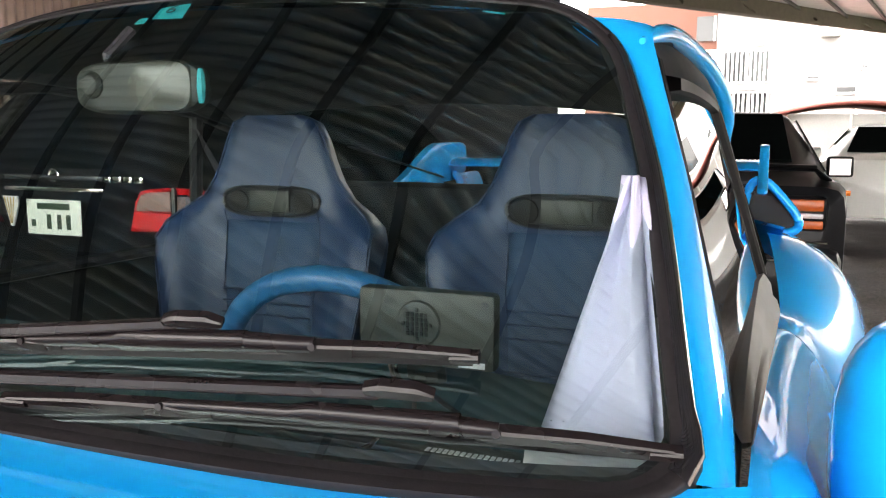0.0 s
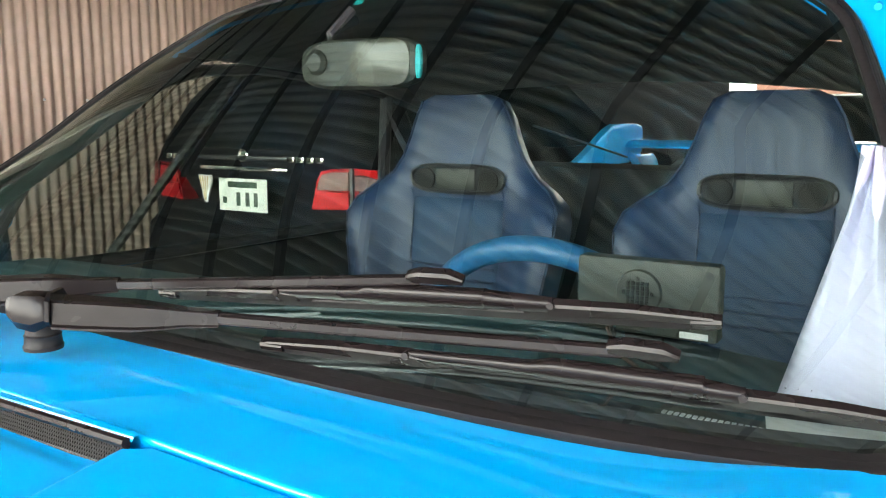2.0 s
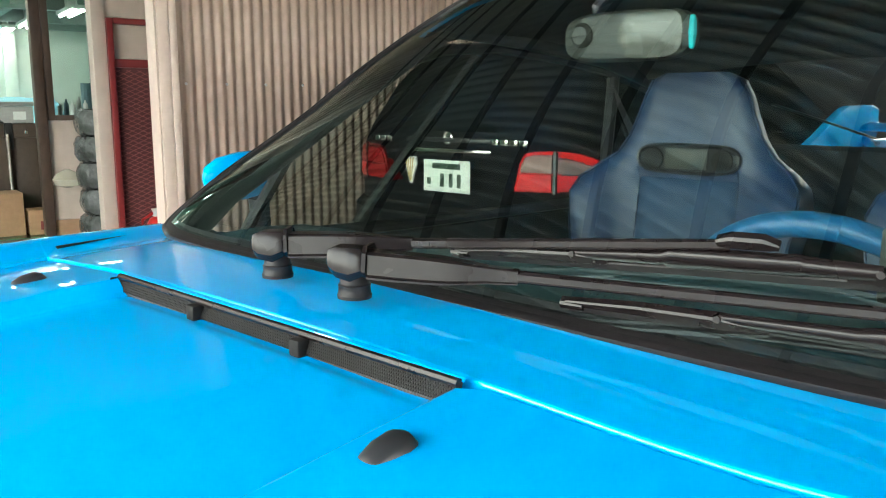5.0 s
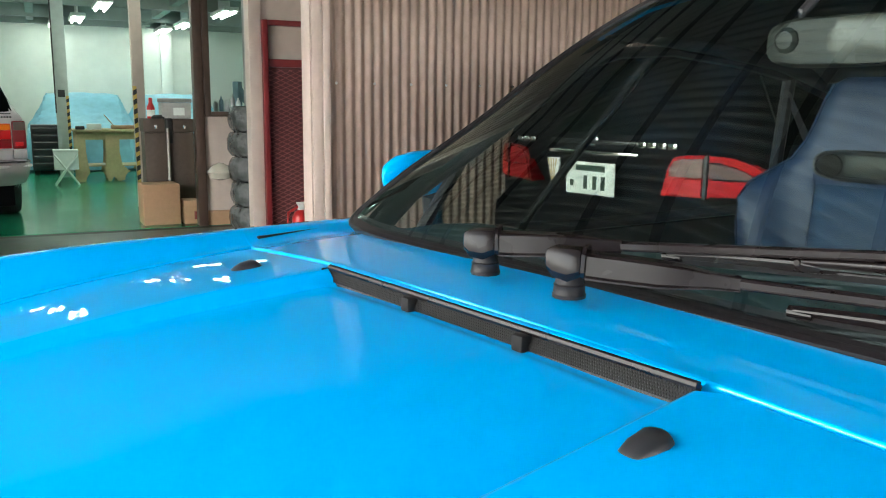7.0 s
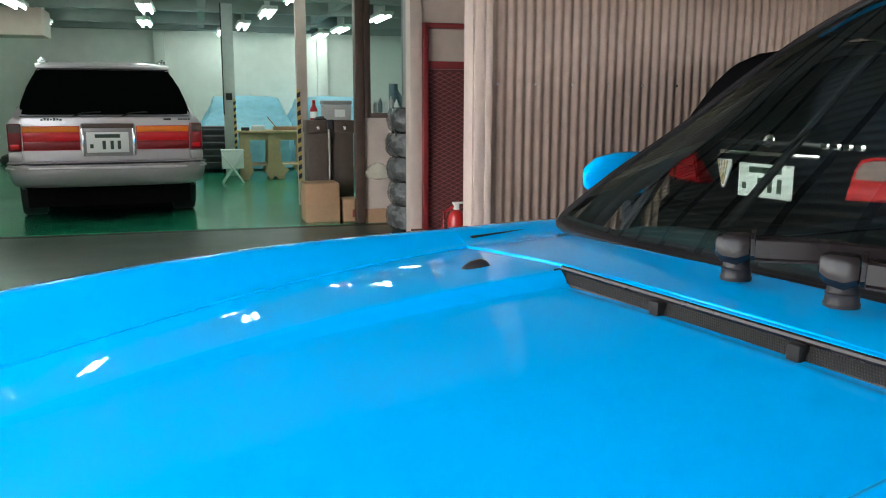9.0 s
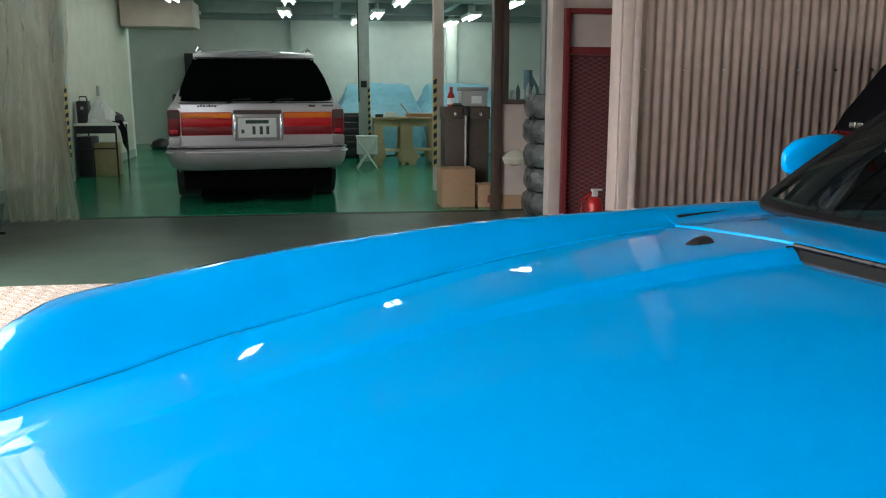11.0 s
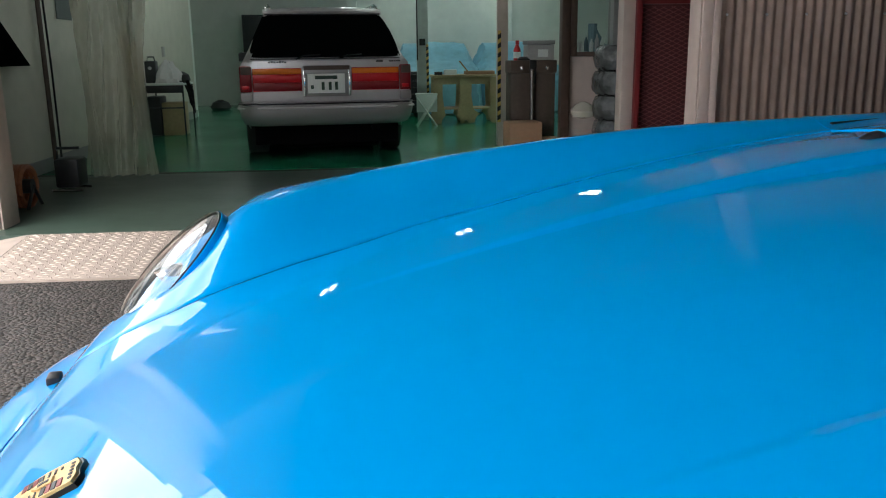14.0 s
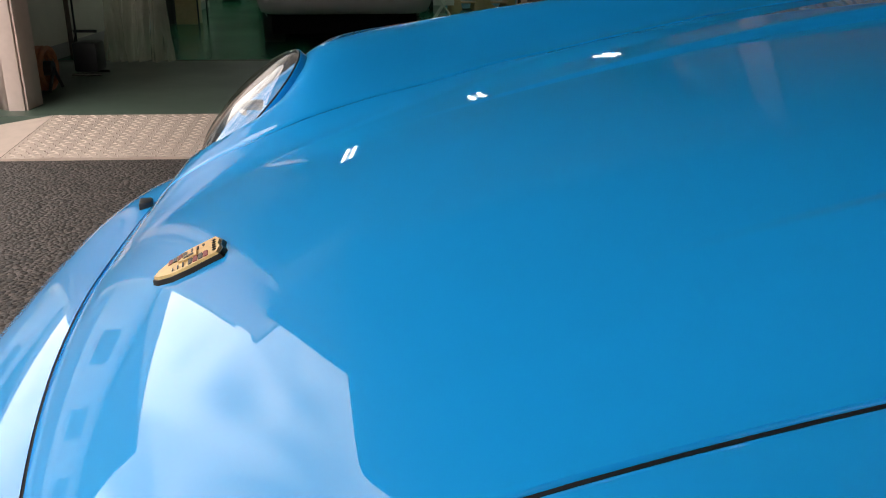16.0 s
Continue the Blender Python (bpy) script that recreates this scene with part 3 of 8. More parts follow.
rows = []
xs = lin(CAN["x0"], 5.6, int((5.6 - CAN["x0"]) / 0.076 * 8) + 1)
for y in (CAN["y0"], CAN["y1"]):
    rows.append([(x, y, canopy_z(y) + 0.026 * math.sin(2 * math.pi * x / 0.076)) for x in xs] + [(canopy_end(y), y, canopy_z(y))])
can = solo("ceiling_canopy", M().grid(rows), ROOF_SHEET, "grey corrugated canopy roof over the parked cars", "canopy", kind="structure", angle=60)
so = can.modifiers.new("thickness", "SOLIDIFY")
so.thickness = 0.004
for k in range(19):
    y = CAN["y0"] + 0.12 + 0.46 * k
    z = canopy_z(y)
    solo("purlin", M().box(CAN["x0"] + 0.05, y - 0.017, z - 0.062, canopy_end(y) - 0.1, y + 0.017, z - 0.026), ROOF_STEEL, "dark steel canopy purlin", "purlin", group="canopy purlins", kind="structure", smooth=False)
for x in (-1.85, 2.6, 6.6):
    ye = min(CAN["y1"], 3.8 - (x - 9.4) / 2.275)
    za, zb = canopy_z(CAN["y0"]), canopy_z(ye)
    vs = [(x + dx, y, z + dz) for dz in (-0.33, -0.132) for dx, y, z in ((-0.06, CAN["y0"], za), (0.06, CAN["y0"], za), (0.06, ye, zb), (-0.06, ye, zb))]
    solo("rafter", M().add(vs, [(0, 1, 2, 3), (4, 5, 6, 7), (0, 1, 5, 4), (1, 2, 6, 5), (2, 3, 7, 6), (3, 0, 4, 7)]), ROOF_STEEL, "dark steel canopy rafter", "rafter", group="canopy rafters", kind="structure", smooth=False)
fascia = M().bar([(canopy_end(5.4), 5.4, 2.735), (canopy_end(CAN["y0"]), CAN["y0"], 2.735)], 0.09, 0.27)
solo("fascia", fascia, FASCIA, "brown-grey steel canopy edge beam", "fascia", kind="structure", smooth=False)
for k in range(12):
    y = 5.0 - 0.55 * k
    solo("truss_rod", M().tube([(canopy_end(y) - 0.25, y, 2.64), (canopy_end(y) - 0.45 + 0.3 * (k % 2), y + 0.2, canopy_z(y) - 0.03)], 0.016, 6), FASCIA, "thin steel truss rod under the canopy", "truss rod", group="canopy truss rods", kind="structure")

# open bay past the corrugated wall; near-black walls stand in for its shade
solo("wall_bay", M().box(6.2, 5.75, GROUND, 12.1, 5.85, 3.1), DARK_VOID, "back wall of an open bay, its shade painted near-black", "wall", kind="structure", smooth=False)
solo("wall_bay_side", M().box(6.14, 5.51, GROUND, 6.2, 5.74, 3.1), DARK_VOID, "side wall of an open bay, its shade painted near-black", "wall", kind="structure", smooth=False)
solo("ceiling_bay", M().box(6.14, 5.51, 3.11, 11.6, 5.85, 3.2), DARK_VOID, "ceiling of an open bay, its shade painted near-black", "ceiling", kind="structure", smooth=False)

# front gutter of the canopy, and the eave over the workshop's doorway
solo("gutter", M().add([(CAN["x0"] - 0.10, CAN["y0"], canopy_z(CAN["y0"]) - 0.07), (CAN["x0"] + 0.03, CAN["y0"], canopy_z(CAN["y0"]) - 0.07), (CAN["x0"] + 0.03, 3.45, canopy_z(3.45) - 0.07), (CAN["x0"] - 0.10, 3.45, canopy_z(3.45) - 0.07),
                        (CAN["x0"] - 0.10, CAN["y0"], canopy_z(CAN["y0"]) + 0.06), (CAN["x0"] + 0.03, CAN["y0"], canopy_z(CAN["y0"]) + 0.06), (CAN["x0"] + 0.03, 3.45, canopy_z(3.45) + 0.06), (CAN["x0"] - 0.10, 3.45, canopy_z(3.45) + 0.06)],
                       [(0, 1, 2, 3), (4, 5, 6, 7), (0, 1, 5, 4), (1, 2, 6, 5), (2, 3, 7, 6), (3, 0, 4, 7)]), ROOF_STEEL, "dark steel gutter along the canopy's front edge", "gutter", kind="structure", smooth=False)
# its outer edge runs slantwise to the wall, and its ridges along that edge
EAVE_A, EAVE_B = Vector((-2.01, 3.45, 0)), Vector((-3.13, 5.46, 0))
EAVE_N = Vector((EAVE_B.y - EAVE_A.y, EAVE_A.x - EAVE_B.x, 0)).normalized()
rows = []
for d in lin(0, 1.05, 211):
    row = []
    for u in lin(0, 1, 5):
        e0, e1 = EAVE_A + EAVE_N * d, EAVE_B + EAVE_N * d
        k0 = max(0.0, (e0.x + 1.96) / (e0.x - e1.x)) if e0.x > -1.96 else 0.0
        k1 = (5.46 - e0.y) / (e1.y - e0.y)
        p = e0.lerp(e1, k0 + (max(k1, k0 + 0.001) - k0) * u)
        row.append((p.x, p.y, canopy_z(p.y) + 0.06 + 0.045 * max(-1.0, min(1.0, 1.7 * math.sin(2 * math.pi * d / 0.15)))))
    rows.append(row)
eave = solo("ceiling_eave", M().grid(rows), ROOF_SHEET, "grey corrugated eave over the workshop doorway", "canopy", kind="structure", angle=60)
so = eave.modifiers.new("thickness", "SOLIDIFY")
so.thickness = 0.004
solo("gutter", M().bar([EAVE_A + Vector((-0.03, 0, canopy_z(3.45) + 0.02)), EAVE_B + Vector((-0.03, 0, canopy_z(5.46) + 0.02))], 0.07, 0.09), ROOF_STEEL, "dark steel gutter along the eave", "gutter", kind="structure", smooth=False)


# ---- the blue sports car ----
CAR = pose(0.381, 1.125, GROUND, 0, 0, 11.5)
car = thing("sports_car", "bright blue sports coupe with high rear wing under the canopy", "car", CAR)
GC = -0.08  # centre line of the cabin
LIFT = -GROUND


def gx(x):
    """Centre line of the cabin and tail at x."""
    return GC - 0.075 * max(x - 0.5, 0)



def cpart(name, m, material, label="", parent=None, **kw):
    """A part of the car, drawn with heights over the workshop floor."""
    m.map(lambda p: (p.x, p.y, p.z + LIFT))
    return part(name, m, material, parent or car, label, **kw)


def lid_z(x):
    """Height of the lid's centre line: one even sweep from the nose to the cowl."""
    d = max(x + 1.42, 0.0)
    return 0.252 + 1.6054 * math.sqrt(d) - 2.0947 * d + 1.5067 * d ** 1.5 - 0.4247 * d * d - 0.019 * sstep((-x - 0.08) / 0.95)


ZF = [(-1.45, 0.34), (-1.36, 0.52), (-1.30, 0.602), (-1.25, 0.661), (-1.10, 0.778), (-1.05, 0.797), (-0.9, 0.815), (-0.7, 0.836), (-0.45, 0.860), (-0.25, 0.873), (0.0, 0.878), (0.2, 0.881)]
BLEND_R = [(-1.30, 0.29), (-1.22, 0.30), (-1.10, 0.335), (-1.0, 0.365), (-0.9, 0.400), (-0.75, 0.455), (-0.6, 0.505), (-0.3, 0.555), (0.05, 0.585)]
SEAM_R = [(-1.31, 0.485), (-1.28, 0.452), (-1.24, 0.420), (-1.19, 0.398), (-1.13, 0.386), (-1.06, 0.390), (-0.98, 0.408), (-0.9, 0.428), (-0.75, 0.478), (-0.6, 0.505), (-0.3, 0.555), (0.05, 0.585)]
SEAM_L = [(-1.30, 0.34), (-1.22, 0.365), (-1.08, 0.398), (-0.925, 0.430), (-0.75, 0.470), (-0.6, 0.510), (-0.3, 0.56), (0.05, 0.585)]


def seam(x, y):
    """Half width of the front lid on the side of y."""
    return curve(SEAM_R if y >= 0 else SEAM_L, x)


SIDE = 0.862


def crown(x, y):
    """Half width of the fender's crown line, which runs out to the pillar's foot."""
    return 0.665 + (0.06 if y < 0 else 0.0) * sstep((x + 0.30) / 0.48)


def plan(x, y):
    return 0.25 * min(abs(y), 0.9) ** 2 * sstep((-0.55 - x) / 0.6)


EDGE_IN = [(-1.3, 0.215), (-0.9, 0.240), (-0.67, 0.256), (-0.45, 0.272), (-0.25, 0.270), (0.0, 0.252)]
EDGE_OUT = [(-1.3, 0.235), (-0.9, 0.258), (-0.67, 0.277), (-0.45, 0.298), (-0.25, 0.296), (0.0, 0.280)]


def edge_shift(x, y):
    """The sunken centre reaches a little further out on the near side."""
    return 0.018 * sstep((x + 0.6) / 0.6) if y < 0 else 0.0


def recess(x, y):
    lo, hi = curve(EDGE_IN, x) + edge_shift(x, y), curve(EDGE_OUT, x) + edge_shift(x, y)
    return 0.0175 * sstep((x + 1.0) / 0.95) * (1 - sstep((abs(y) - lo) / (hi - lo)))


def top_z(x, y):
    a, s = abs(y), curve(BLEND_R if y >= 0 else SEAM_L, x)
    k = sstep((x + 1.0) / 0.35) if y > 0 else 0.0
    b = max(min(a, 0.52) - 0.27, 0)
    zc, zf = lid_z(x) - 0.012 * (a / 0.5) ** 2 - 0.042 * k * (b * b / 0.50 + max(a - 0.52, 0)), curve(ZF, x)
    s *= 0.86 + 0.125 * k
    c = crown(x, y) - (0.075 if y > 0 else 0.0) * sstep((-x - 0.84) / 0.24)
    return zc + (zf - zc) * sstep((a - s) / (c - s))


def deck(x, y):
    """A point of the front lid."""
    return (x + plan(x, y), y, top_z(x, y) - recess(x, y))


xrows = lin(-1.307, -1.0, 22) + lin(-0.97, -0.1, 36) + [-0.085, -0.075, -0.066, -0.05, -0.036, -0.030, -0.025, -0.021, -0.018, -0.012]
rows = []
for x in xrows:
    halves = []
    for sg in (-1, 1):
        s, sh = seam(x, sg) - 0.0025, edge_shift(x, sg)
        lo, hi = curve(EDGE_IN, x) + sh, curve(EDGE_OUT, x) + sh
        halves.append(lin(0, lo, 9) + lin(lo, hi, 11)[1:] + lin(hi, s, 18)[1:])
    row = [deck(x, -y) for y in halves[0][:0:-1]] + [deck(x, y) for y in halves[1]]
    roll = 0.0022 * sstep((x + 0.030) / 0.012)
    row = [(p[0], p[1], p[2] - roll * (1 - sstep((abs(p[1]) - 0.25) / 0.03))) for p in row]
    lo, hi = row[0], row[-1]
    rows.append([(lo[0], lo[1], lo[2] - 0.03), (lo[0], lo[1], lo[2] - 0.002), (lo[0], lo[1] + 0.002, lo[2])] + row[1:-1]
                + [(hi[0], hi[1] - 0.002, hi[2]), (hi[0], hi[1], hi[2] - 0.002), (hi[0], hi[1], hi[2] - 0.03)])
rows.append([(p[0] + (0.0105 + 0.40 * max(abs(p[1]) - 0.40, 0) ** 2) * sstep((abs(p[1]) - edge_shift(0, p[1]) - 0.281) / 0.006), p[1], p[2] + 0.0008 * sstep((abs(p[1]) - edge_shift(0, p[1]) - 0.281) / 0.006)) for p in rows[-1]])
front, back = rows[0], rows[-1]
rows = [[(p[0] + 0.002, p[1], p[2] - 0.035) for p in front], [(p[0] - 0.001, p[1], p[2] - 0.003) for p in front]] + rows + [
    [(p[0] + 0.002, p[1], p[2] - 0.004) for p in back], [(p[0] + 0.002, p[1], p[2] - 0.03) for p in back]]
lid = cpart("front_lid", M().grid(rows), BLUE, "blue front lid with a sunken centre", angle=50)

# fenders, cowl and nose in one shell each
WHEEL_F, WHEEL_R, WZ = -0.52, 1.76, 0.24


def flank(x, a, side):
    """Half of a cross-section outside the crown: the angle runs from 0 on the crown to 90 on the side."""
    zf, c = curve(ZF, x), crown(x, side)
    h = min(0.27, max(zf - 0.18, 0.05)) * (1 - (0.45 if side < 0 else 0.0) * sstep((x + 0.15) / 0.3))
    return c + (SIDE - c) * math.sin(radians(a)), zf - h * (1 - math.cos(radians(a)))


def body_z(x, y):
    """Height of the front body at any x and y."""
    c = crown(x, y)
    if abs(y) < c:
        return top_z(x, y)
    return flank(x, math.degrees(math.asin(min((abs(y) - c) / (SIDE - c), 1.0))), y)[1]


LAMP_N = Vector((-0.70, -0.08, 0.70)).normalized()


def lamp_dip(x, y, z):
    """Sinks the fender round the headlamp to the lamp's plane."""
    dx, dy = x + 1.100, abs(y) - 0.565
    zp = 0.708 - (LAMP_N.x * dx + LAMP_N.y * dy) / LAMP_N.z
    r = math.hypot(dy / 0.088, dx / 0.0755)
    return z - (1 - sstep((r - 1.0) / 0.3)) * max(z - zp + 0.006, 0.0)


def fender(side):
    rows, fx = [], lin(-1.307, -1.02, 26) + lin(-0.99, -0.01, 34) + [0.0, 0.06, 0.12, 0.17, 0.20, 0.235]
    for x in fx:
        s = seam(x, side) + 0.0025
        row = [(s, top_z(x, side * s) - 0.03), (s, top_z(x, side * s) - 0.002), (s + 0.002, top_z(x, side * s))]
        row += [(y, top_z(x, side * y)) for y in lin(s + 0.006, crown(x, side), 22)[:-1]]
        row += [flank(x, a, side) for a in (0, 8, 16, 24, 32, 40, 50, 60, 70, 80, 90)]
        y, z = row[-1]
        row += [(y + 0.004, z + (0.12 - z) * u) for u in (0.15, 0.3, 0.45, 0.6, 0.75, 0.9, 1.0)]
        rows.append([(x + plan(x, y), side * y, lamp_dip(x + plan(x, y), y, z)) for y, z in row])
    m = M().grid(rows)
    m.f = [f for f in m.f if not (abs(sum(m.v[i][1] for i in f) / 4) > 0.80 and sum(m.v[i][0] for i in f) / 4 < 0.0 and
                                  (sum(m.v[i][0] for i in f) / 4 - WHEEL_F) ** 2 + (sum(m.v[i][2] for i in f) / 4 - WZ) ** 2 < 0.345 ** 2)]
    m.f = [f for f in m.f if not (sum(m.v[i][0] for i in f) / 4 > 0.15 and abs(sum(m.v[i][1] for i in f) / 4) < 0.785)]
    return m


cpart("front_fender", fender(1), BLUE, "blue front fender")
cpart("front_fender", fender(-1), BLUE, "blue front fender")


def base_x(y):
    """Plan line of the windscreen's foot."""
    return 0.152 + 0.075 * (abs(y - GC) / 0.7) ** 4


rows = []
for u, drop in ((0.0, 0.03), (0.0, 0.0042), (0.0, 0.0030), (0.005, 0.0009), (0.012, 0.0002), (0.018, 0.0), (0.022, 0), (0.03, 0), (0.12, 0), (0.35, 0), (0.65, 0), (1.0, 0)):
    row = []
    for y in lin(-0.838, 0.73, 69):
        x0 = 0.004 + 0.40 * max(abs(y) - 0.40, 0) ** 2
        x = x0 + (base_x(y) + 0.006 - x0) * u
        z = body_z(min(x, 0.2), y)
        z += max(0.884 - z, 0) * u * sstep((-0.64 - y) / 0.10)
        row.append((x, y, z + 0.0025 - 0.0019 * sstep((y - 0.50) / 0.10) - drop - 0.006 * sstep((y - 0.69) / 0.04)))
    rows.append(row)
cpart("cowl", M().grid(rows), BLUE, "blue cowl panel below the windscreen", angle=50)
cpart("cowl_seam", M().tube([(x, 0.618 + 0.09 * (x - 0.05), body_z(min(x, 0.2), 0.62) + 0.0005) for x in lin(0.045, 0.205, 12)], [0.0034 - 0.00016 * k for k in range(12)], 6), BLACK_RUBBER, "black joint beside the cowl")

rows = []
for xs, drop, z in ((-1.310, 0.0, None), (-1.314, 0.001, None), (-1.330, 0.005, None), (-1.350, 0.012, None), (-1.370, 0.021, None), (-1.390, 0.033, None), (-1.408, 0.047, None), (-1.424, 0.066, None),
                    (-1.436, 0.090, None), (-1.444, 0.125, None), (-1.447, 0.0, 0.40), (-1.445, 0.0, 0.33), (-1.43, 0.0, 0.2), (-1.40, 0.0, 0.12)):
    row = []
    for y in lin(-0.86, 0.86, 61):
        zz = z if z is not None else max(body_z(-1.309, y) - drop, 0.41 if drop > 0.05 else 0)
        row.append((xs + 0.25 * y * y + 1.05 * max(abs(y) - 0.6, 0) ** 2, y, zz))
    rows.append(row)
first = rows[0]
rows = [[(p[0] + 0.006, p[1], p[2] - 0.03) for p in first], [(p[0], p[1], p[2] - 0.003) for p in first]] + rows
cpart("front_bumper", M().grid(rows), BLUE, "blue front bumper skin", angle=50)
for sg in (-1, 1):
    cpart("lid_seal", M().tube([(x + plan(x, sg * seam(x, sg)), sg * seam(x, sg), top_z(x, sg * seam(x, sg)) - 0.0045) for x in lin(-1.295, 0.0, 40)], 0.003, 6), BLACK_RUBBER)
cpart("bumper_seal", M().tube([(-1.3085 + 0.25 * y * y, y, top_z(-1.3085, y) - 0.004) for y in lin(-0.62, 0.50, 41)], 0.0032, 6), BLACK_RUBBER)
cpart("washer_jet", M().box(-1.266, 0.492, 0.574, -1.248, 0.520, 0.594, 0.003), BLACK_TRIM, "black headlamp washer jet")

# headlamps
def headlamp(side):
    cx, cy, cz = -1.100, side * 0.562, 0.708
    n = Vector((LAMP_N.x, side * LAMP_N.y, LAMP_N.z))
    up = Vector((0.70, 0, 0.70)).normalized()
    up = (up - n * up.dot(n)).normalized()
    rt = up.cross(n)

    def ring(a, b, h):
        return [Vector((cx, cy, cz)) + rt * (a * math.cos(q)) + up * (b * math.sin(q)) + n * h for q in [2 * math.pi * k / 40 for k in range(40)]]
    rim = cpart("headlamp", M().grid([ring(0.0858, 0.1055, -0.03), ring(0.0865, 0.106, 0.003), ring(0.0857, 0.105, 0.006), ring(0.084, 0.103, 0.006), ring(0.083, 0.102, -0.02)], True), BLACK_RUBBER,
                "oval headlamp with a clear domed lens and black seal")
    cpart("lamp_surround", M().grid([ring(0.0878, 0.1082, -0.05), ring(0.0876, 0.1078, -0.02), ring(0.0875, 0.1076, -0.004), ring(0.0873, 0.1072, 0.0035), ring(0.0866, 0.1062, 0.0042), ring(0.0862, 0.1056, -0.004)], True), BLUE, "blue lamp surround", rim)
    lens = M().grid([ring(0.085, 0.104, 0.004), ring(0.080, 0.099, 0.010), ring(0.066, 0.084, 0.016), ring(0.045, 0.056, 0.021), ring(0.018, 0.02, 0.024), ring(0.001, 0.001, 0.0242)], True)
    cpart("lens", lens, LENS, "clear headlamp lens", rim).visible_shadow = False
    bowl = M().grid([ring(0.084, 0.103, 0.003), ring(0.081, 0.099, 0.004), ring(0.074, 0.091, -0.002), ring(0.070, 0.085, -0.012), ring(0.05, 0.06, -0.022), ring(0.022, 0.024, -0.026), ring(0.001, 0.001, -0.027)], True)
    cpart("reflector", bowl, REFLECTOR, "silver headlamp bowl", rim)
    cpart("projector", M().lathe([(0.03, -0.01), (0.036, 0.0), (0.030, 0.003), (0.012, 0.008), (0.001, 0.009)], (cx + 0.012, cy, cz), "z", 20), CHROME, parent=rim)
    return rim


headlamp(1)
headlamp(-1)

# crest on the lid
crest = cpart("crest", M(), GOLD, "gold enamel shield badge")
out = [(-0.026, 0.030), (-0.012, 0.034), (0.0, 0.032), (0.012, 0.034), (0.026, 0.030), (0.027, 0.0), (0.022, -0.018), (0.010, -0.031), (0.0, -0.036), (-0.010, -0.031), (-0.022, -0.018), (-0.027, 0.0)]


def on_lid(u, v, h, x0=-1.188, y0=0.034):
    x, y = x0 + v * 0.95, y0 + u
    p, e = Vector(deck(x, y)), 0.01
    n = (Vector(deck(x + e, y)) - p).cross(Vector(deck(x, y + e)) - p).normalized()
    return p + n * h


def shield(outline, h0, h1, material, name, parent):
    k = len(outline)
    vs = [on_lid(u, v, h0) for u, v in outline] + [on_lid(u * 0.94, v * 0.94, h1) for u, v in outline]
    return cpart(name, M().add(vs, [tuple(range(k, 2 * k))] + [(i, (i + 1) % k, k + (i + 1) % k, k + i) for i in range(k)]), material, parent=parent)


out = [(u * 0.84, v * 0.90) for u, v in out]
shield([(u * 1.09, v * 1.08) for u, v in out], 0.0, 0.0042, BLACK_ENAMEL, "rim", crest)
shield(out, 0.003, 0.0065, GOLD, "field", crest)


def crest_bar(u0, u1, v0, v1, mt, h=0.0070):
    shield([(u0, v0), (u1, v0), (u1, v1), (u0, v1)], 0.006, h, mt, "field_bar", crest)


for k in range(4):
    crest_bar(-0.0195, -0.0065, 0.0005 + 0.0048 * k, 0.0042 + 0.0048 * k, CRIMSON if k % 2 else BLACK_ENAMEL)
    crest_bar(0.0065, 0.0180, -0.0185 + 0.0046 * k, -0.0148 + 0.0046 * k, BLACK_ENAMEL if k % 2 else CRIMSON)
for k in range(3):
    crest_bar(0.007 + 0.002 * k, 0.018 - 0.001 * k, 0.003 + 0.0055 * k, 0.0045 + 0.0055 * k, BLACK_ENAMEL)
    crest_bar(-0.017 + 0.002 * k, -0.007 - 0.0006 * k, -0.005 - 0.0048 * k, -0.0036 - 0.0048 * k, BLACK_ENAMEL)
shield([(-0.0056, 0.009), (0.0056, 0.009), (0.0056, -0.003), (0.0, -0.009), (-0.0056, -0.003)], 0.006, 0.0078, GOLD, "centre_shield", crest)
crest_bar(-0.0018, 0.0022, -0.003, 0.006, BLACK_ENAMEL, 0.0083)
for k in range(5):
    crest_bar(-0.015 + 0.0065 * k, -0.0115 + 0.0065 * k, 0.0235, 0.0262, BLACK_ENAMEL)

# lid vent: dark mesh in three bays behind a slim bar
VZ0, VZ1, VY0, VY1 = lid_z(-0.012) - 0.0185, lid_z(0) - 0.003, -0.297, 0.279
vent = cpart("lid_vent", M().grid([[(x, y, z) for y in lin(VY0, VY1, 9)] for x, z in ((-0.030, VZ0 - 0.006), (-0.0112, VZ0 - 0.004), (-0.0055, VZ1))]), MESH, "black mesh air vent along the lid's rear edge")
m = M()
for k in range(200):
    y = VY0 + 0.004 + (VY1 - VY0 - 0.008) * k / 199
    m.tube([(-0.0135, y - 0.003, VZ0), (-0.0075, y + 0.004, VZ1 - 0.004)], 0.00075, 4, False)
    m.tube([(-0.0135, y + 0.004, VZ0), (-0.0075, y - 0.003, VZ1 - 0.004)], 0.00075, 4, False)
tagged(cpart("grille_wire", m, MATTE_TRIM, parent=vent), kind="stuff")
for y in (-0.100, 0.088):
    cpart("divider", M().box(-0.022, y - 0.008, VZ0 - 0.003, -0.007, y + 0.008, VZ1 - 0.002, 0.003), MATTE_TRIM, parent=vent)
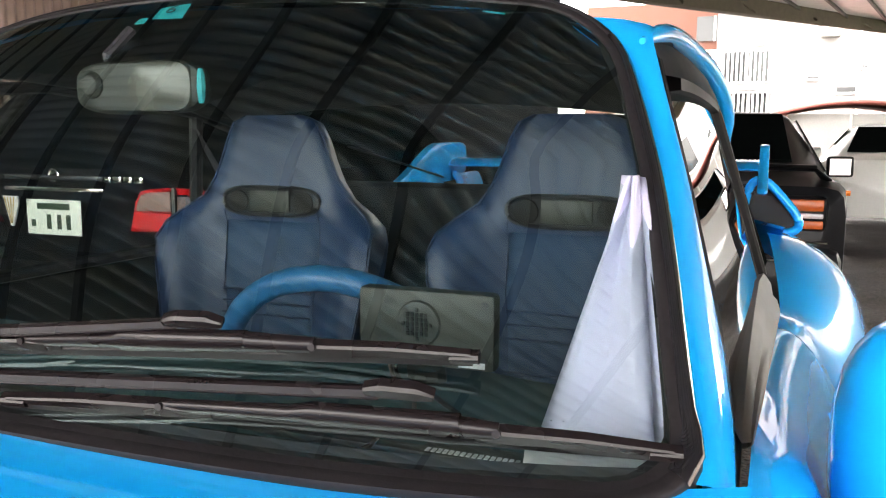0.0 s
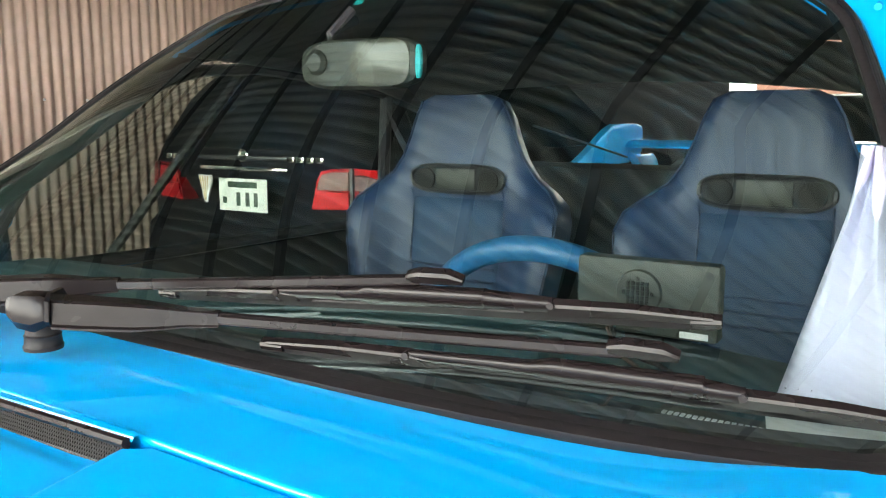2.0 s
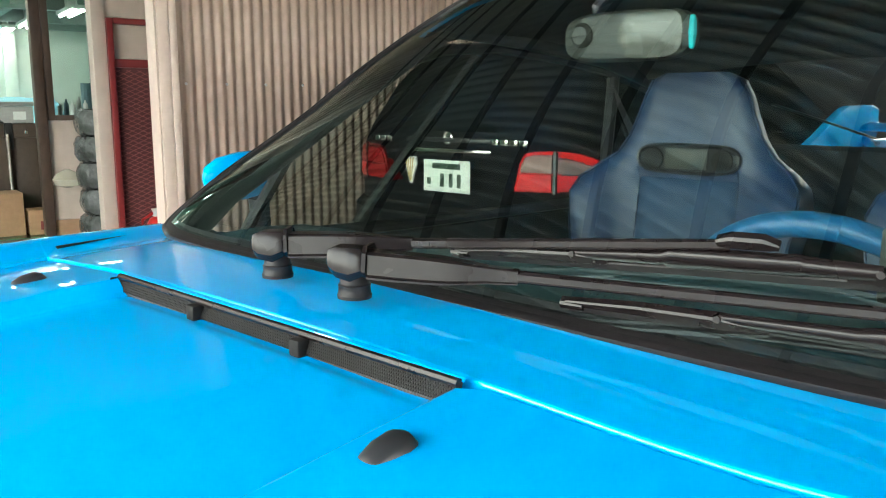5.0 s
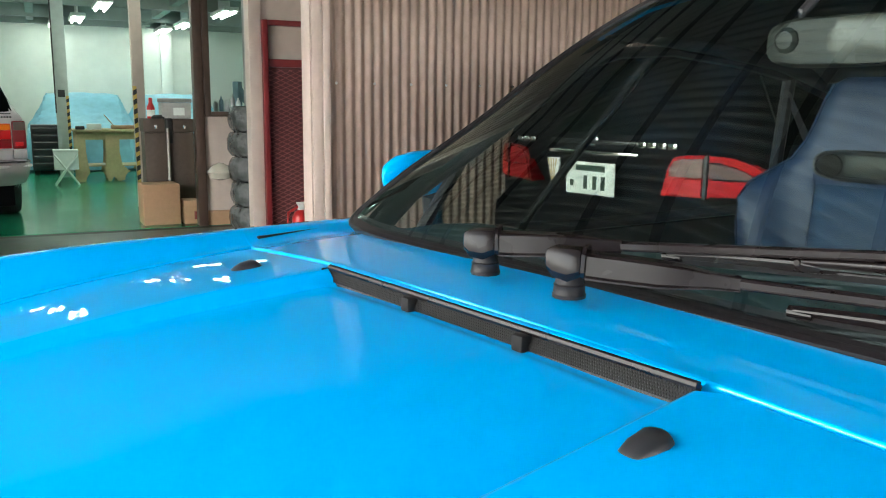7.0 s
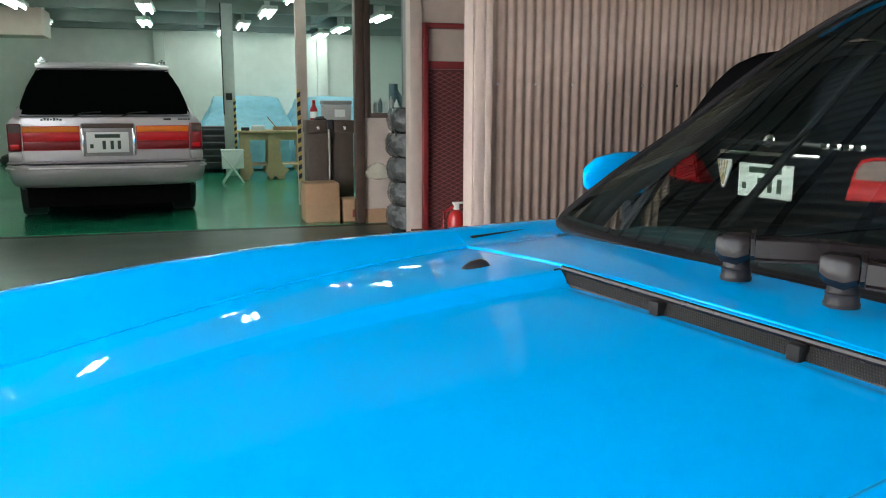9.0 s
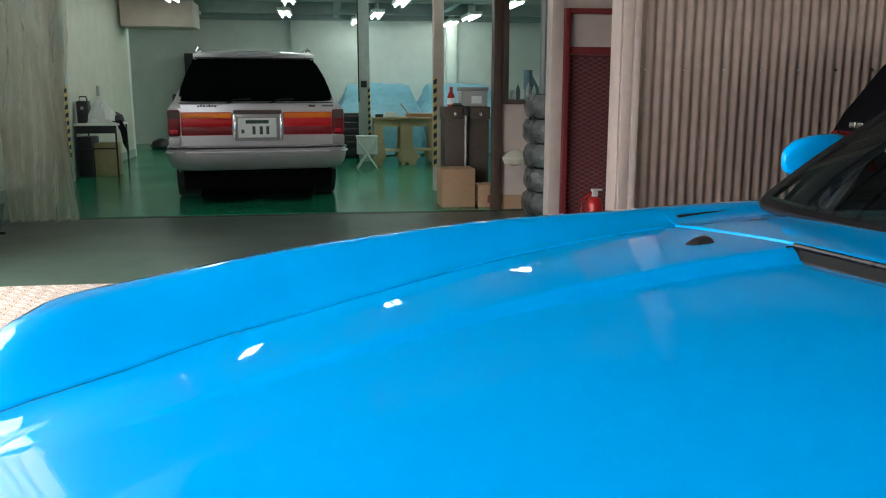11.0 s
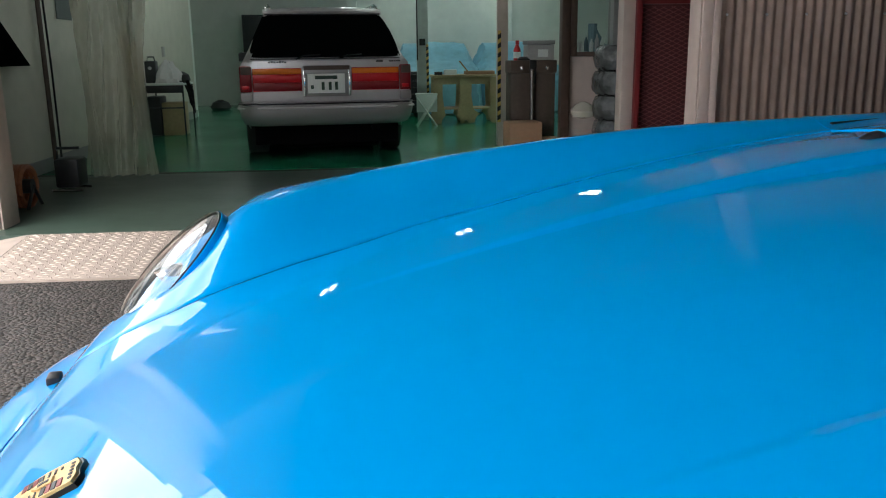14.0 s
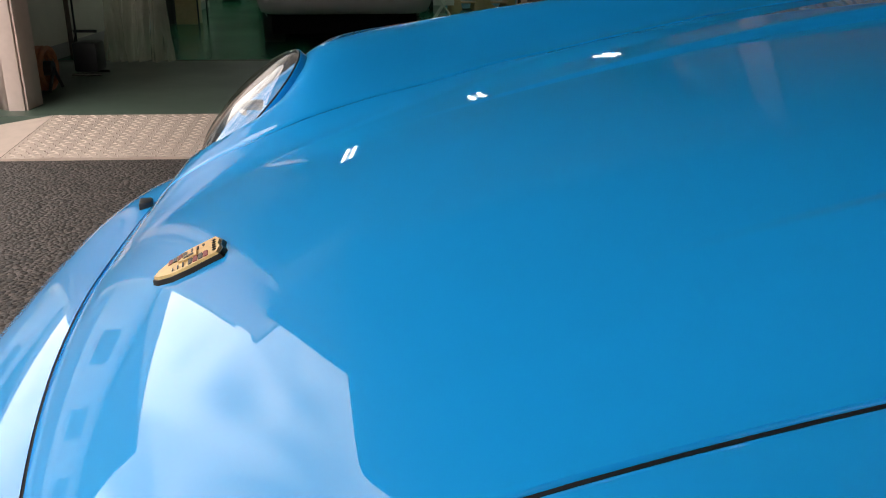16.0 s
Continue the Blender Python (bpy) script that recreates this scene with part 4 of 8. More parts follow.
cpart("end_piece", M().add([(-0.026, VY1 - 0.012, VZ0 - 0.006), (-0.004, VY1 - 0.012, VZ0 - 0.006), (-0.004, VY1 + 0.002, VZ1), (-0.020, VY1 + 0.002, VZ1), (-0.026, VY1 + 0.004, VZ0 - 0.006), (-0.004, VY1 + 0.004, VZ0 - 0.006)],
                           [(0, 1, 2, 3), (0, 3, 4), (1, 5, 2), (3, 2, 5, 4), (0, 4, 5, 1)]), MATTE_TRIM, parent=vent)
cpart("top_bar", M().tube([(-0.0085, y, VZ1 + 0.0005) for y in lin(VY0 + 0.001, VY1 - 0.001, 7)], 0.0040, 8), WIPER, parent=vent)
rear_lip = [[(x, y, lid_z(0) + dz) for y in lin(VY0 - 0.002, VY1 + 0.002, 13)] for x, dz in ((-0.006, -0.002), (-0.004, 0.001), (0.001, 0.002))]
cpart("rear_lip", M().grid(rear_lip), BLUE, parent=vent)

# washer nozzles on the lid
for nx, ny in ((-0.112, -0.330), (-0.078, 0.388)):
    prof = [(-0.022, 0.0065, 0.001), (-0.019, 0.0095, 0.005), (-0.008, 0.0125, 0.0105), (0.007, 0.0138, 0.0125), (0.015, 0.0120, 0.0095), (0.021, 0.007, 0.002)]
    rows = []
    for dx, w, h in prof:
        rows.append([(nx + dx, ny + w * math.cos(q), top_z(nx + dx, ny) - 0.002 + max(h * math.sin(q), 0)) for q in [math.pi * k / 10 for k in range(11)]])
    cpart("washer_nozzle", M().grid(rows), BLACK_TRIM, "black washer nozzle", angle=30)


# windscreen
WT, WB = 0.545, 0.708   # half widths at its top and foot


def screen(u, v, h=0.0):
    """A point of the windscreen: u from -1 to 1 across, v from 0 at the foot to 1 at the top."""
    hw = WB + (WT - WB) * v + 0.010 * math.sin(math.pi * v)
    y = GC + u * hw
    x = (1 - v) * base_x(GC + u * WB) + v * (0.665 + 0.04 * u * u) - 0.018 * math.sin(math.pi * v) + 0.010 + 0.07 * u * u * sstep(v / 0.5)
    z = (1 - v) * (0.897 - 0.010 * u * u) + v * (1.312 - 0.030 * u * u) + 0.010 * math.sin(math.pi * v)
    return Vector((x - 0.65 * h, y, z + 0.76 * h))


def edge_u(v, side=-1):
    """Half width of the rounded pane at v, in u; its far foot is nearly sharp."""
    if v > 0.78:
        return 1.01 - 0.16 * (1 - math.sqrt(max(1 - ((v - 0.78) / 0.22) ** 2, 0)))
    if side > 0 and v < 0.07:
        return 1.01 - 0.012 * sstep((0.024 - v) / 0.024)
    if v < 0.07:
        return 1.01 - 0.07 * (1 - math.sqrt(max(1 - ((0.07 - v) / 0.07) ** 2, 0)))
    return 1.01


US = lin(-1, 1, 41)
VS = [0.0, 0.004, 0.012, 0.024, 0.04, 0.055, 0.07] + lin(0.1, 0.78, 18) + [0.80, 0.83, 0.86, 0.89, 0.92, 0.945, 0.965, 0.98, 0.992, 1.0]
ws = cpart("windscreen", M().grid([[screen(u * edge_u(v, u), v) for u in US] for v in VS]), WINDSHIELD, "tinted raked windscreen")
ws.visible_shadow = False


def strip_on_screen(name, path, prof, material, label="", closed=True):
    """A rubber strip along a path of (u, v) at the screen's edge; prof: offsets outwards and up from the glass."""
    rows, k = [], len(path)
    for i, (u, v) in enumerate(path):
        t = (screen(*path[(i + 1) % k]) - screen(*path[i - 1])).normalized()
        n = Vector((-0.65, 0, 0.76))
        o = n.cross(t).normalized()
        k_h = 0.30 + 0.5 * sstep((v - 0.03) / 0.2)
        low = (1 - sstep(v / 0.10)) * (1 - 0.8 * sstep((u - 0.80) / 0.2))
        o.z *= 1 - 0.8 * low
        o = o.normalized() * (1 + 0.75 * low)
        rows.append([screen(u, v) + o * a + n * (h * k_h if h > 0 else h) for a, h in prof])
    return cpart(name, M().grid(rows + [rows[0]] if closed else rows[1:-1]), material, label, angle=70)


edge = [(-edge_u(v), v) for v in VS[::-1]] + [(u, 0.0) for u in lin(-0.92, 0.985, 40)] + [(edge_u(v, 1), v) for v in VS[1:]] + [(u, 1.0) for u in lin(0.83, -0.83, 30)]
strip_on_screen("windscreen_seal", edge, [(-0.007, 0.0), (-0.006, 0.003), (-0.002, 0.0045), (0.003, 0.005), (0.0045, 0.004)], BLACK_RUBBER, "black windscreen rubber seal")
strip_on_screen("windscreen_trim", edge, [(0.0045, 0.004), (0.006, 0.0058), (0.009, 0.005), (0.0125, 0.001), (0.0140, -0.004), (0.0140, -0.022)], BLACK_RUBBER, "black windscreen edge rubber")
strip_on_screen("windscreen_trim", [(-edge_u(v), v) for v in lin(0.90, 0.0, 40)], [(0.0030, 0.0056), (0.0060, 0.0068), (0.0095, 0.0058), (0.0132, 0.0016), (0.0150, -0.004)], GLOSS_TRIM, "glossy black windscreen edge trim", False)
# dotted black ceramic band at the foot inside the glass
m = M()
for u in lin(-0.90, 0.90, 150):
    for k in range(3):
        p, r = screen(u, 0.052 + 0.012 * k, -0.004), 0.0013 - 0.0003 * k
        m.add([p + Vector((0, r, 0)), p + Vector((r * 0.76, 0, r * 0.65)), p - Vector((0, r, 0)), p - Vector((r * 0.76, 0, r * 0.65))], [(0, 1, 2, 3)])
tagged(cpart("ceramic_dots", m, BLACK_TRIM, parent=ws, smooth=False), kind="stuff")
cpart("ceramic_band", M().grid([[screen(u * edge_u(v, u), v, -0.004) for u in US] for v in (0.0, 0.012, 0.024)]), BLACK_TRIM, parent=ws)

# pillars, roof and side window frames
OUT_V = (0.0, 0.10, 0.22, 0.36, 0.52, 0.72, 0.88, 0.965)
OUT_L = [(0.262, -0.829, 0.874), (0.350, -0.823, 0.900), (0.420, -0.811, 0.938), (0.505, -0.790, 0.992), (0.580, -0.762, 1.076), (0.655, -0.726, 1.172), (0.710, -0.702, 1.238), (0.775, -0.697, 1.256)]
rows = []
for v, o in zip(OUT_V, OUT_L):
    p, o = screen(-max(edge_u(v), 1.005 if v < 0.5 else 0), v), Vector(o)
    a = p + Vector((0.012, -0.010, -0.002))
    n = Vector((-0.45, -0.65, 0.45)).normalized()
    rows.append([a - n * 0.02, a, a.lerp(o, 0.25) + n * 0.005, a.lerp(o, 0.55) + n * 0.007, a.lerp(o, 0.85) + n * 0.004, o, o + Vector((0.012, 0.010, -0.004)), o + Vector((0.02, 0.03, -0.01))])
cpart("pillar", M().grid(rows), BLUE, "slim blue windscreen pillar", angle=70)
rows = []
for v, o in zip(OUT_V, OUT_L):
    q, o = screen(-max(edge_u(v), 1.005 if v < 0.5 else 0), v), Vector(o)
    rows.append([q + Vector((0.006, 0.009, -0.006)), q + Vector((0.012, 0.002, -0.008)), q.lerp(o, 0.5) + Vector((0.02, 0.008, -0.012)), o + Vector((0.03, 0.02, -0.012))])
cpart("pillar_trim", M().grid(rows), CABIN, "dark inner pillar trim", angle=70)
cpart("pillar_foot", M().grid([[(x, y, z) for x, y, z in r] for r in (
    [(0.15, -0.80, 0.872), (0.16, -0.83, 0.850), (0.165, -0.85, 0.80)],
    [(0.205, -0.812, 0.885), (0.215, -0.838, 0.866), (0.22, -0.86, 0.82)],
    [(0.255, -0.822, 0.884), (0.272, -0.836, 0.872), (0.29, -0.862, 0.82)])]), BLUE, angle=70)
cpart("pillar_base_trim", M().box(0.275, -0.8255, 0.76, 0.37, -0.814, 0.880, 0.003), MATTE_TRIM, "black trim at the pillar's foot")
rows = []
for v in (0.0, 0.15, 0.35, 0.55, 0.75, 0.90):
    p = screen(edge_u(v), v)
    rows.append([p + Vector((0.012, 0.004, -0.004)), p + Vector((0.022, 0.010, -0.006)), p + Vector((0.034, 0.012, -0.014)), p + Vector((0.045, 0.002, -0.030)), p + Vector((0.035, -0.02, -0.035))])
cpart("pillar", M().grid(rows), BLACK_TRIM, "black edged windscreen pillar", angle=70)
RAIL_L = [(0.700, -0.692, 1.232), (0.80, -0.698, 1.250), (0.95, -0.701, 1.262), (1.15, -0.711, 1.258), (1.32, -0.727, 1.238), (1.46, -0.744, 1.195), (1.54, -0.750, 1.15), (1.60, -0.738, 1.09), (1.70, -0.735, 0.99)]
RAIL_R = [(0.72, 0.470, 1.225), (0.85, gx(0.85) + 0.575, 1.232), (1.05, gx(1.05) + 0.585, 1.225), (1.30, gx(1.30) + 0.580, 1.195), (1.55, gx(1.55) + 0.57, 1.13), (1.80, gx(1.80) + 0.56, 1.02)]
RAIL_R_L = [0.004, 0.012, 0.015, 0.017, 0.019, 0.020, 0.020, 0.022, 0.03]
RAIL_S = [(x, curve([(p[0], p[1]) for p in RAIL_L], x), curve([(p[0], p[2]) for p in RAIL_L], x)) for x in lin(RAIL_L[0][0], RAIL_L[-1][0], 40)]
cpart("roof_rail", M().tube(RAIL_S, [curve([(p[0], r) for p, r in zip(RAIL_L, RAIL_R_L)], p_[0]) for p_ in RAIL_S], 14), BLUE, "blue roof rail", angle=70)
cpart("roof_rail", M().tube(RAIL_R, [0.003, 0.014, 0.02, 0.02, 0.02, 0.02], 12), BLACK_TRIM, "dark roof rail", angle=70)
rim = [(-edge_u(v), v) for v in (0.80, 0.86, 0.92, 0.965, 0.992)] + [(u, 1.0) for u in lin(-0.85, 0.85, 17)] + [(edge_u(v), v) for v in (0.992, 0.965, 0.92, 0.86, 0.80)]
NR = len(rim)
front_row = [screen(u, v) + Vector((0.012, 0.010 * (1 if u > 0 else -1) * (abs(u) > 0.84), -0.010 if u > -0.8 else -0.003)) for u, v in rim]


def roof_row(x, z, yl, zl, yr, zr):
    row = []
    for i in range(NR):
        u = 2 * i / (NR - 1) - 1
        yc = (yl + yr) / 2
        row.append(Vector((x, yc + (yr - yl) / 2 * u, z + ((zl if u < 0 else zr) - z) * abs(u) ** 2.6)))
    return row


back_rows = [roof_row(0.86, 1.318, -0.696, 1.262, 0.470, 1.236), roof_row(1.0, 1.320, -0.694, 1.268, 0.465, 1.235), roof_row(1.15, 1.304, -0.694, 1.266, 0.455, 1.222), roof_row(1.35, 1.265, -0.698, 1.25, 0.44, 1.19)]
mid_row = [a.lerp(b, 0.45) + Vector((0, 0, 0.001)) for a, b in zip(front_row, back_rows[0])]
cpart("roof", M().grid([front_row, mid_row] + back_rows), BLUE, "blue roof panel", angle=60)
cpart("headliner", M().grid([[Vector((p.x, GC + (p.y - GC) * 0.995, p.z - 0.007)) for p in r] for r in [front_row, mid_row] + back_rows]), CABIN, "dark roof lining")
rw = cpart("rear_window", M().grid([[(1.37 + 0.60 * v, gx(1.4 + 0.6 * v) + u * (0.56 + 0.02 * v), 1.255 - 0.305 * v - 0.04 * u * u) for u in lin(-1, 1, 15)] for v in lin(0, 1, 7)]), REAR_GLASS, "dark rear window")
rw.visible_shadow = False
cpart("rear_header", M().grid([[(1.30 + 0.14 * v, gx(1.4) + u * (0.62 if u > 0 else 0.55), 1.272 - 0.085 * v - 0.045 * u * u) for u in lin(-1, 1, 15)] for v in (0, 1)]), CABIN, "dark rear window header")

# near side windows
GF = [(0.47, -0.812, 0.905), (0.54, -0.786, 0.985), (0.60, -0.762, 1.055), (0.66, -0.732, 1.148), (0.69, -0.724, 1.178)]
GF = [tuple(Vector(f).lerp(Vector(o) + Vector((0.012, 0.008, 0)), 0.55)) for o, f in zip((OUT_L[0], OUT_L[2], OUT_L[4], OUT_L[5], OUT_L[6]), GF)]
GB = [(1.42, -0.838, 0.848), (1.40, -0.810, 0.94), (1.38, -0.783, 1.03), (1.36, -0.745, 1.15), (1.36, -0.738, 1.168)]
rows = [[Vector(a).lerp(Vector(b), u) + Vector((0, -0.006 * math.sin(math.pi * u), 0)) for u in lin(0, 1, 9)] for a, b in zip(GF, GB)]
g = cpart("door_window", M().grid(rows), DOOR_GLASS, "door window darkened for the dim cabin behind")
g.visible_shadow = False
rows = []
for o, f in zip((OUT_L[0], OUT_L[2], OUT_L[4], OUT_L[5], OUT_L[6]), GF):
    o, f = Vector(o) + Vector((0.012, 0.008, 0)), Vector(f)
    rows.append([o, o.lerp(f, 0.5) + Vector((0, -0.002, 0)), f + Vector((-0.010, -0.006, 0)), f + Vector((-0.004, -0.008, 0)), f + Vector((0.004, -0.003, 0)), f + Vector((0.004, 0.012, 0))])
cpart("window_frame", M().grid(rows), MATTE_TRIM, "black window frame", angle=50)
rows = []
for r, t_ in zip(RAIL_L[:6], [(0.69, -0.731, 1.178), (0.80, -0.732, 1.180), (0.95, -0.733, 1.180), (1.10, -0.735, 1.177), (1.25, -0.737, 1.172), (1.37, -0.739, 1.165)]):
    r, t_ = Vector(r), Vector(t_)
    rows.append([r + Vector((0, 0.004, -0.01)), r.lerp(t_, 0.4), r.lerp(t_, 0.75), t_ + Vector((0, -0.008, 0.010)), t_ + Vector((0, -0.009, -0.004)), t_ + Vector((0, 0.01, -0.006))])
cpart("window_frame", M().grid(rows), MATTE_TRIM, "black window frame", angle=50)
cpart("door_pillar", M().bar(GB, 0.034, 0.020, (0, -1, 0.3)), MATTE_TRIM, "black door pillar")
cpart("quarter_panel", M().grid([[Vector(b).lerp(Vector(r), u) + Vector((0.012, 0, 0)) for u in (0.0, 0.35, 0.7, 1.0)] for b, r in zip(GB, ((1.70, -0.85, 0.83), (1.70, -0.815, 0.93), (1.66, -0.78, 1.03), (1.56, -0.75, 1.13), (1.47, -0.736, 1.18)))]), DARK_GLASS, "dark rear quarter window")
TRIM_IN = [(0.328, -0.8305, 0.8925), (0.36, -0.829, 0.896), (0.55, -0.829, 0.899), (0.80, -0.831, 0.891), (1.16, -0.835, 0.878), (1.42, -0.843, 0.850)]
TRIM_OUT = [(0.330, -0.832, 0.889), (0.36, -0.834, 0.881), (0.55, -0.842, 0.862), (0.80, -0.851, 0.834), (1.16, -0.864, 0.798), (1.42, -0.874, 0.775)]
rows = [[Vector(a) + Vector((0, 0.015 * k, -0.004 * k)), Vector(a), Vector(a).lerp(Vector(b), 0.3) + Vector((0, -0.005, 0.002)), Vector(a).lerp(Vector(b), 0.55) + Vector((0, -0.002, -0.003)), Vector(a).lerp(Vector(b), 0.7) + Vector((0, -0.005, 0.001)), Vector(b) + Vector((0, -0.004, 0)), Vector(b) + Vector((0, 0.01, -0.012)) * k] for a, b, k in zip(TRIM_IN, TRIM_OUT, (0.1, 0.5, 1, 1, 1, 1))]
cpart("belt_trim", M().grid(rows), BELT_TRIM, "black belt line trim with the ground's reflection painted brown", angle=50)

# far side windows
low = [(0.40, gx(0.40) + 0.735, 0.835), (0.8, gx(0.8) + 0.728, 0.828), (1.45, gx(1.45) + 0.690, 0.838)]
top = [(0.52, gx(0.52) + 0.676, 1.060), (0.80, gx(0.80) + 0.605, 1.200), (1.36, gx(1.36) + 0.600, 1.165)]
quart_low, quart_top = (1.80, gx(1.80) + 0.660, 0.88), (1.66, gx(1.66) + 0.590, 1.08)
rows = [[Vector(low[0]).lerp(Vector(low[2]), u) * (1 - v) + (Vector(top[0]).lerp(Vector(top[1]), u / 0.42) if u < 0.42 else Vector(top[1]).lerp(Vector(top[2]), (u - 0.42) / 0.58)) * v
         for u in (0, 0.1, 0.2, 0.3, 0.42, 0.6, 0.8, 1)] for v in lin(0, 1, 6)]
g = cpart("door_window", M().grid(rows), SIDE_GLASS, "clear door window")
g.visible_shadow = False
q = cpart("quarter_window", M().grid([[low[2], quart_low], [top[2], quart_top]]), SIDE_GLASS, "rear quarter window")
q.visible_shadow = False
fr = [low[0], top[0], (0.66, gx(0.66) + 0.640, 1.155), top[1], (0.95, gx(0.95) + 0.605, 1.210), (1.15, gx(1.15) + 0.605, 1.195), top[2], quart_top, quart_low]
cpart("window_frame", M().tube(fr, 0.012, 8), BLACK_TRIM, "black window frame")
cpart("door_pillar", M().tube([low[2], top[2]], 0.016, 8), BLACK_TRIM, "black door pillar")
cpart("belt_trim", M().tube([(0.30, gx(0.30) + 0.748, 0.850), *low, quart_low], 0.014, 8), BLACK_TRIM, "black belt line trim")
cpart("window_divider", M().tube([(0.675, gx(0.675) + 0.738, 0.84), (0.95, gx(0.95) + 0.632, 1.225)], 0.010, 8), BLACK_TRIM, "slim black window divider")


# flanks, doors and tail
def flank_row(x, side):
    ym = curve([(0.1, 0.866), (0.5, 0.845), (1.0, 0.845), (1.3, 0.855), (1.6, 0.895), (1.8, 0.905), (2.1, 0.89), (2.5, 0.83), (2.75, 0.72)], x)
    yb = curve([(0.1, 0.70), (0.25, 0.755), (0.8, 0.745), (1.1, 0.725), (1.6, 0.69), (2.0, 0.66), (2.75, 0.55)], x) if x > 0.18 else 0.70
    zb = curve([(0.1, 0.880), (0.3, 0.835), (0.6, 0.818), (1.0, 0.818), (1.6, 0.85), (2.0, 0.87), (2.4, 0.82), (2.75, 0.72)], x)
    if side < 0:
        yb = gx(x) * sstep((x - 0.1) / 0.3) - curve([(0.185, -0.825), (0.29, -0.836), (0.36, -0.836), (0.55, -0.844), (0.80, -0.853), (1.16, -0.866), (1.42, -0.876), (1.6, -0.870), (2.0, -0.85), (2.75, -0.80)], x)
        zb = curve([(0.185, 0.858), (0.29, 0.879), (0.36, 0.878), (0.55, 0.860), (0.80, 0.832), (1.16, 0.797), (1.42, 0.780), (1.6, 0.815), (2.0, 0.86), (2.4, 0.82), (2.75, 0.72)], x)
        ym = max(ym, yb + 0.03)
    row = [(yb, zb)] + [(yb + (ym - yb) * math.sin(radians(a)), zb - 0.25 * (1 - math.cos(radians(a)))) for a in (10, 20, 32, 45, 58, 70, 80, 90)]
    row += [(ym + 0.004, 0.55), (ym, 0.42), (ym - 0.01, 0.28), (ym - 0.03, 0.12)]
    return [(x, gx(x) * sstep((x - 0.1) / 0.3) + side * y, z) for y, z in row]


for side in (-1, 1):
    cpart("door", M().grid([flank_row(x, side) for x in lin(0.185, 1.17, 22)]), BLUE, "blue door")
    m = M().grid([flank_row(x, side) for x in lin(1.176, 2.75, 34)])
    m.f = [f for f in m.f if not ((sum(m.v[i][0] for i in f) / 4 - WHEEL_R) ** 2 + (sum(m.v[i][2] for i in f) / 4 - WZ) ** 2 < 0.35 ** 2)]
    cpart("rear_fender", m, BLUE, "wide blue rear fender")
    for wx in (WHEEL_F, WHEEL_R):
        off = side * (0.74 if wx < 0 else 0.79) + (gx(wx) if wx > 0 else 0)
        w = cpart("wheel", M(), TYRE)
        cpart("tyre", M().lathe([(0.20, -0.11), (0.30, -0.115), (0.318, -0.09), (0.32, 0.09), (0.30, 0.115), (0.20, 0.11)], (wx, off, WZ), "y", 32), TYRE, "black tyre", w)
        cpart("rim", M().lathe([(0.02, 0.07), (0.06, 0.08), (0.19, 0.07), (0.205, 0.10), (0.205, -0.10), (0.02, -0.06)], (wx, off, WZ), "y", 24), ALLOY, "silver wheel rim", w)
rows = [[(x, gx(x) + u * w, z - 0.06 * abs(u) ** 3) for u in lin(-1, 1, 17)] for x, z, w in ((1.96, 0.945, 0.70), (2.2, 0.900, 0.68), (2.5, 0.825, 0.62), (2.72, 0.74, 0.55), (2.80, 0.60, 0.62), (2.80, 0.35, 0.66), (2.75, 0.15, 0.64))]
cpart("engine_lid", M().grid(rows), BLUE, "blue engine lid and tail")
cpart("underbody", M().box(-1.30, -0.72, 0.06, 2.7, 0.60, 0.10), DARK_VOID, "dark underside")
cpart("bulkhead", M().box(-1.15, -0.60, 0.10, -1.12, 0.55, 0.60), DARK_VOID)

# rear wing with side intakes
def rounded(pts, times=3):
    """A closed outline with its corners cut round."""
    for _ in range(times):
        pts = [tuple(a[i] * (1 - k) + b[i] * k for i in range(len(a))) for a, b in zip(pts, pts[1:] + pts[:1]) for k in (0.25, 0.75)]
    return pts


WX, WC, WH = 2.62, -0.29, 0.54
wing = cpart("rear_wing", M(), BLUE, "high blue rear wing on intake uprights")
blade = rounded([(-0.13, 1.004), (-0.08, 1.026), (0.02, 1.032), (0.16, 1.034), (0.17, 1.020), (0.02, 1.004), (-0.08, 0.998)], 2)
cpart("blade", M().prism([(WX + x, z) for x, z in blade], WC - WH + 0.012, WC + WH - 0.012, "y"), BLUE, parent=wing)
fin = rounded([(2.03, 0.957), (2.13, 0.985), (2.36, 1.082), (2.45, 1.088), (2.69, 1.088), (2.71, 1.05), (2.70, 0.945), (2.30, 0.945)], 2)
loop = rounded([(-0.040, 0.968), (0.008, 0.974), (0.050, 0.930), (0.118, 0.850), (0.108, 0.806), (0.02, 0.800), (-0.055, 0.797), (-0.062, 0.84)])
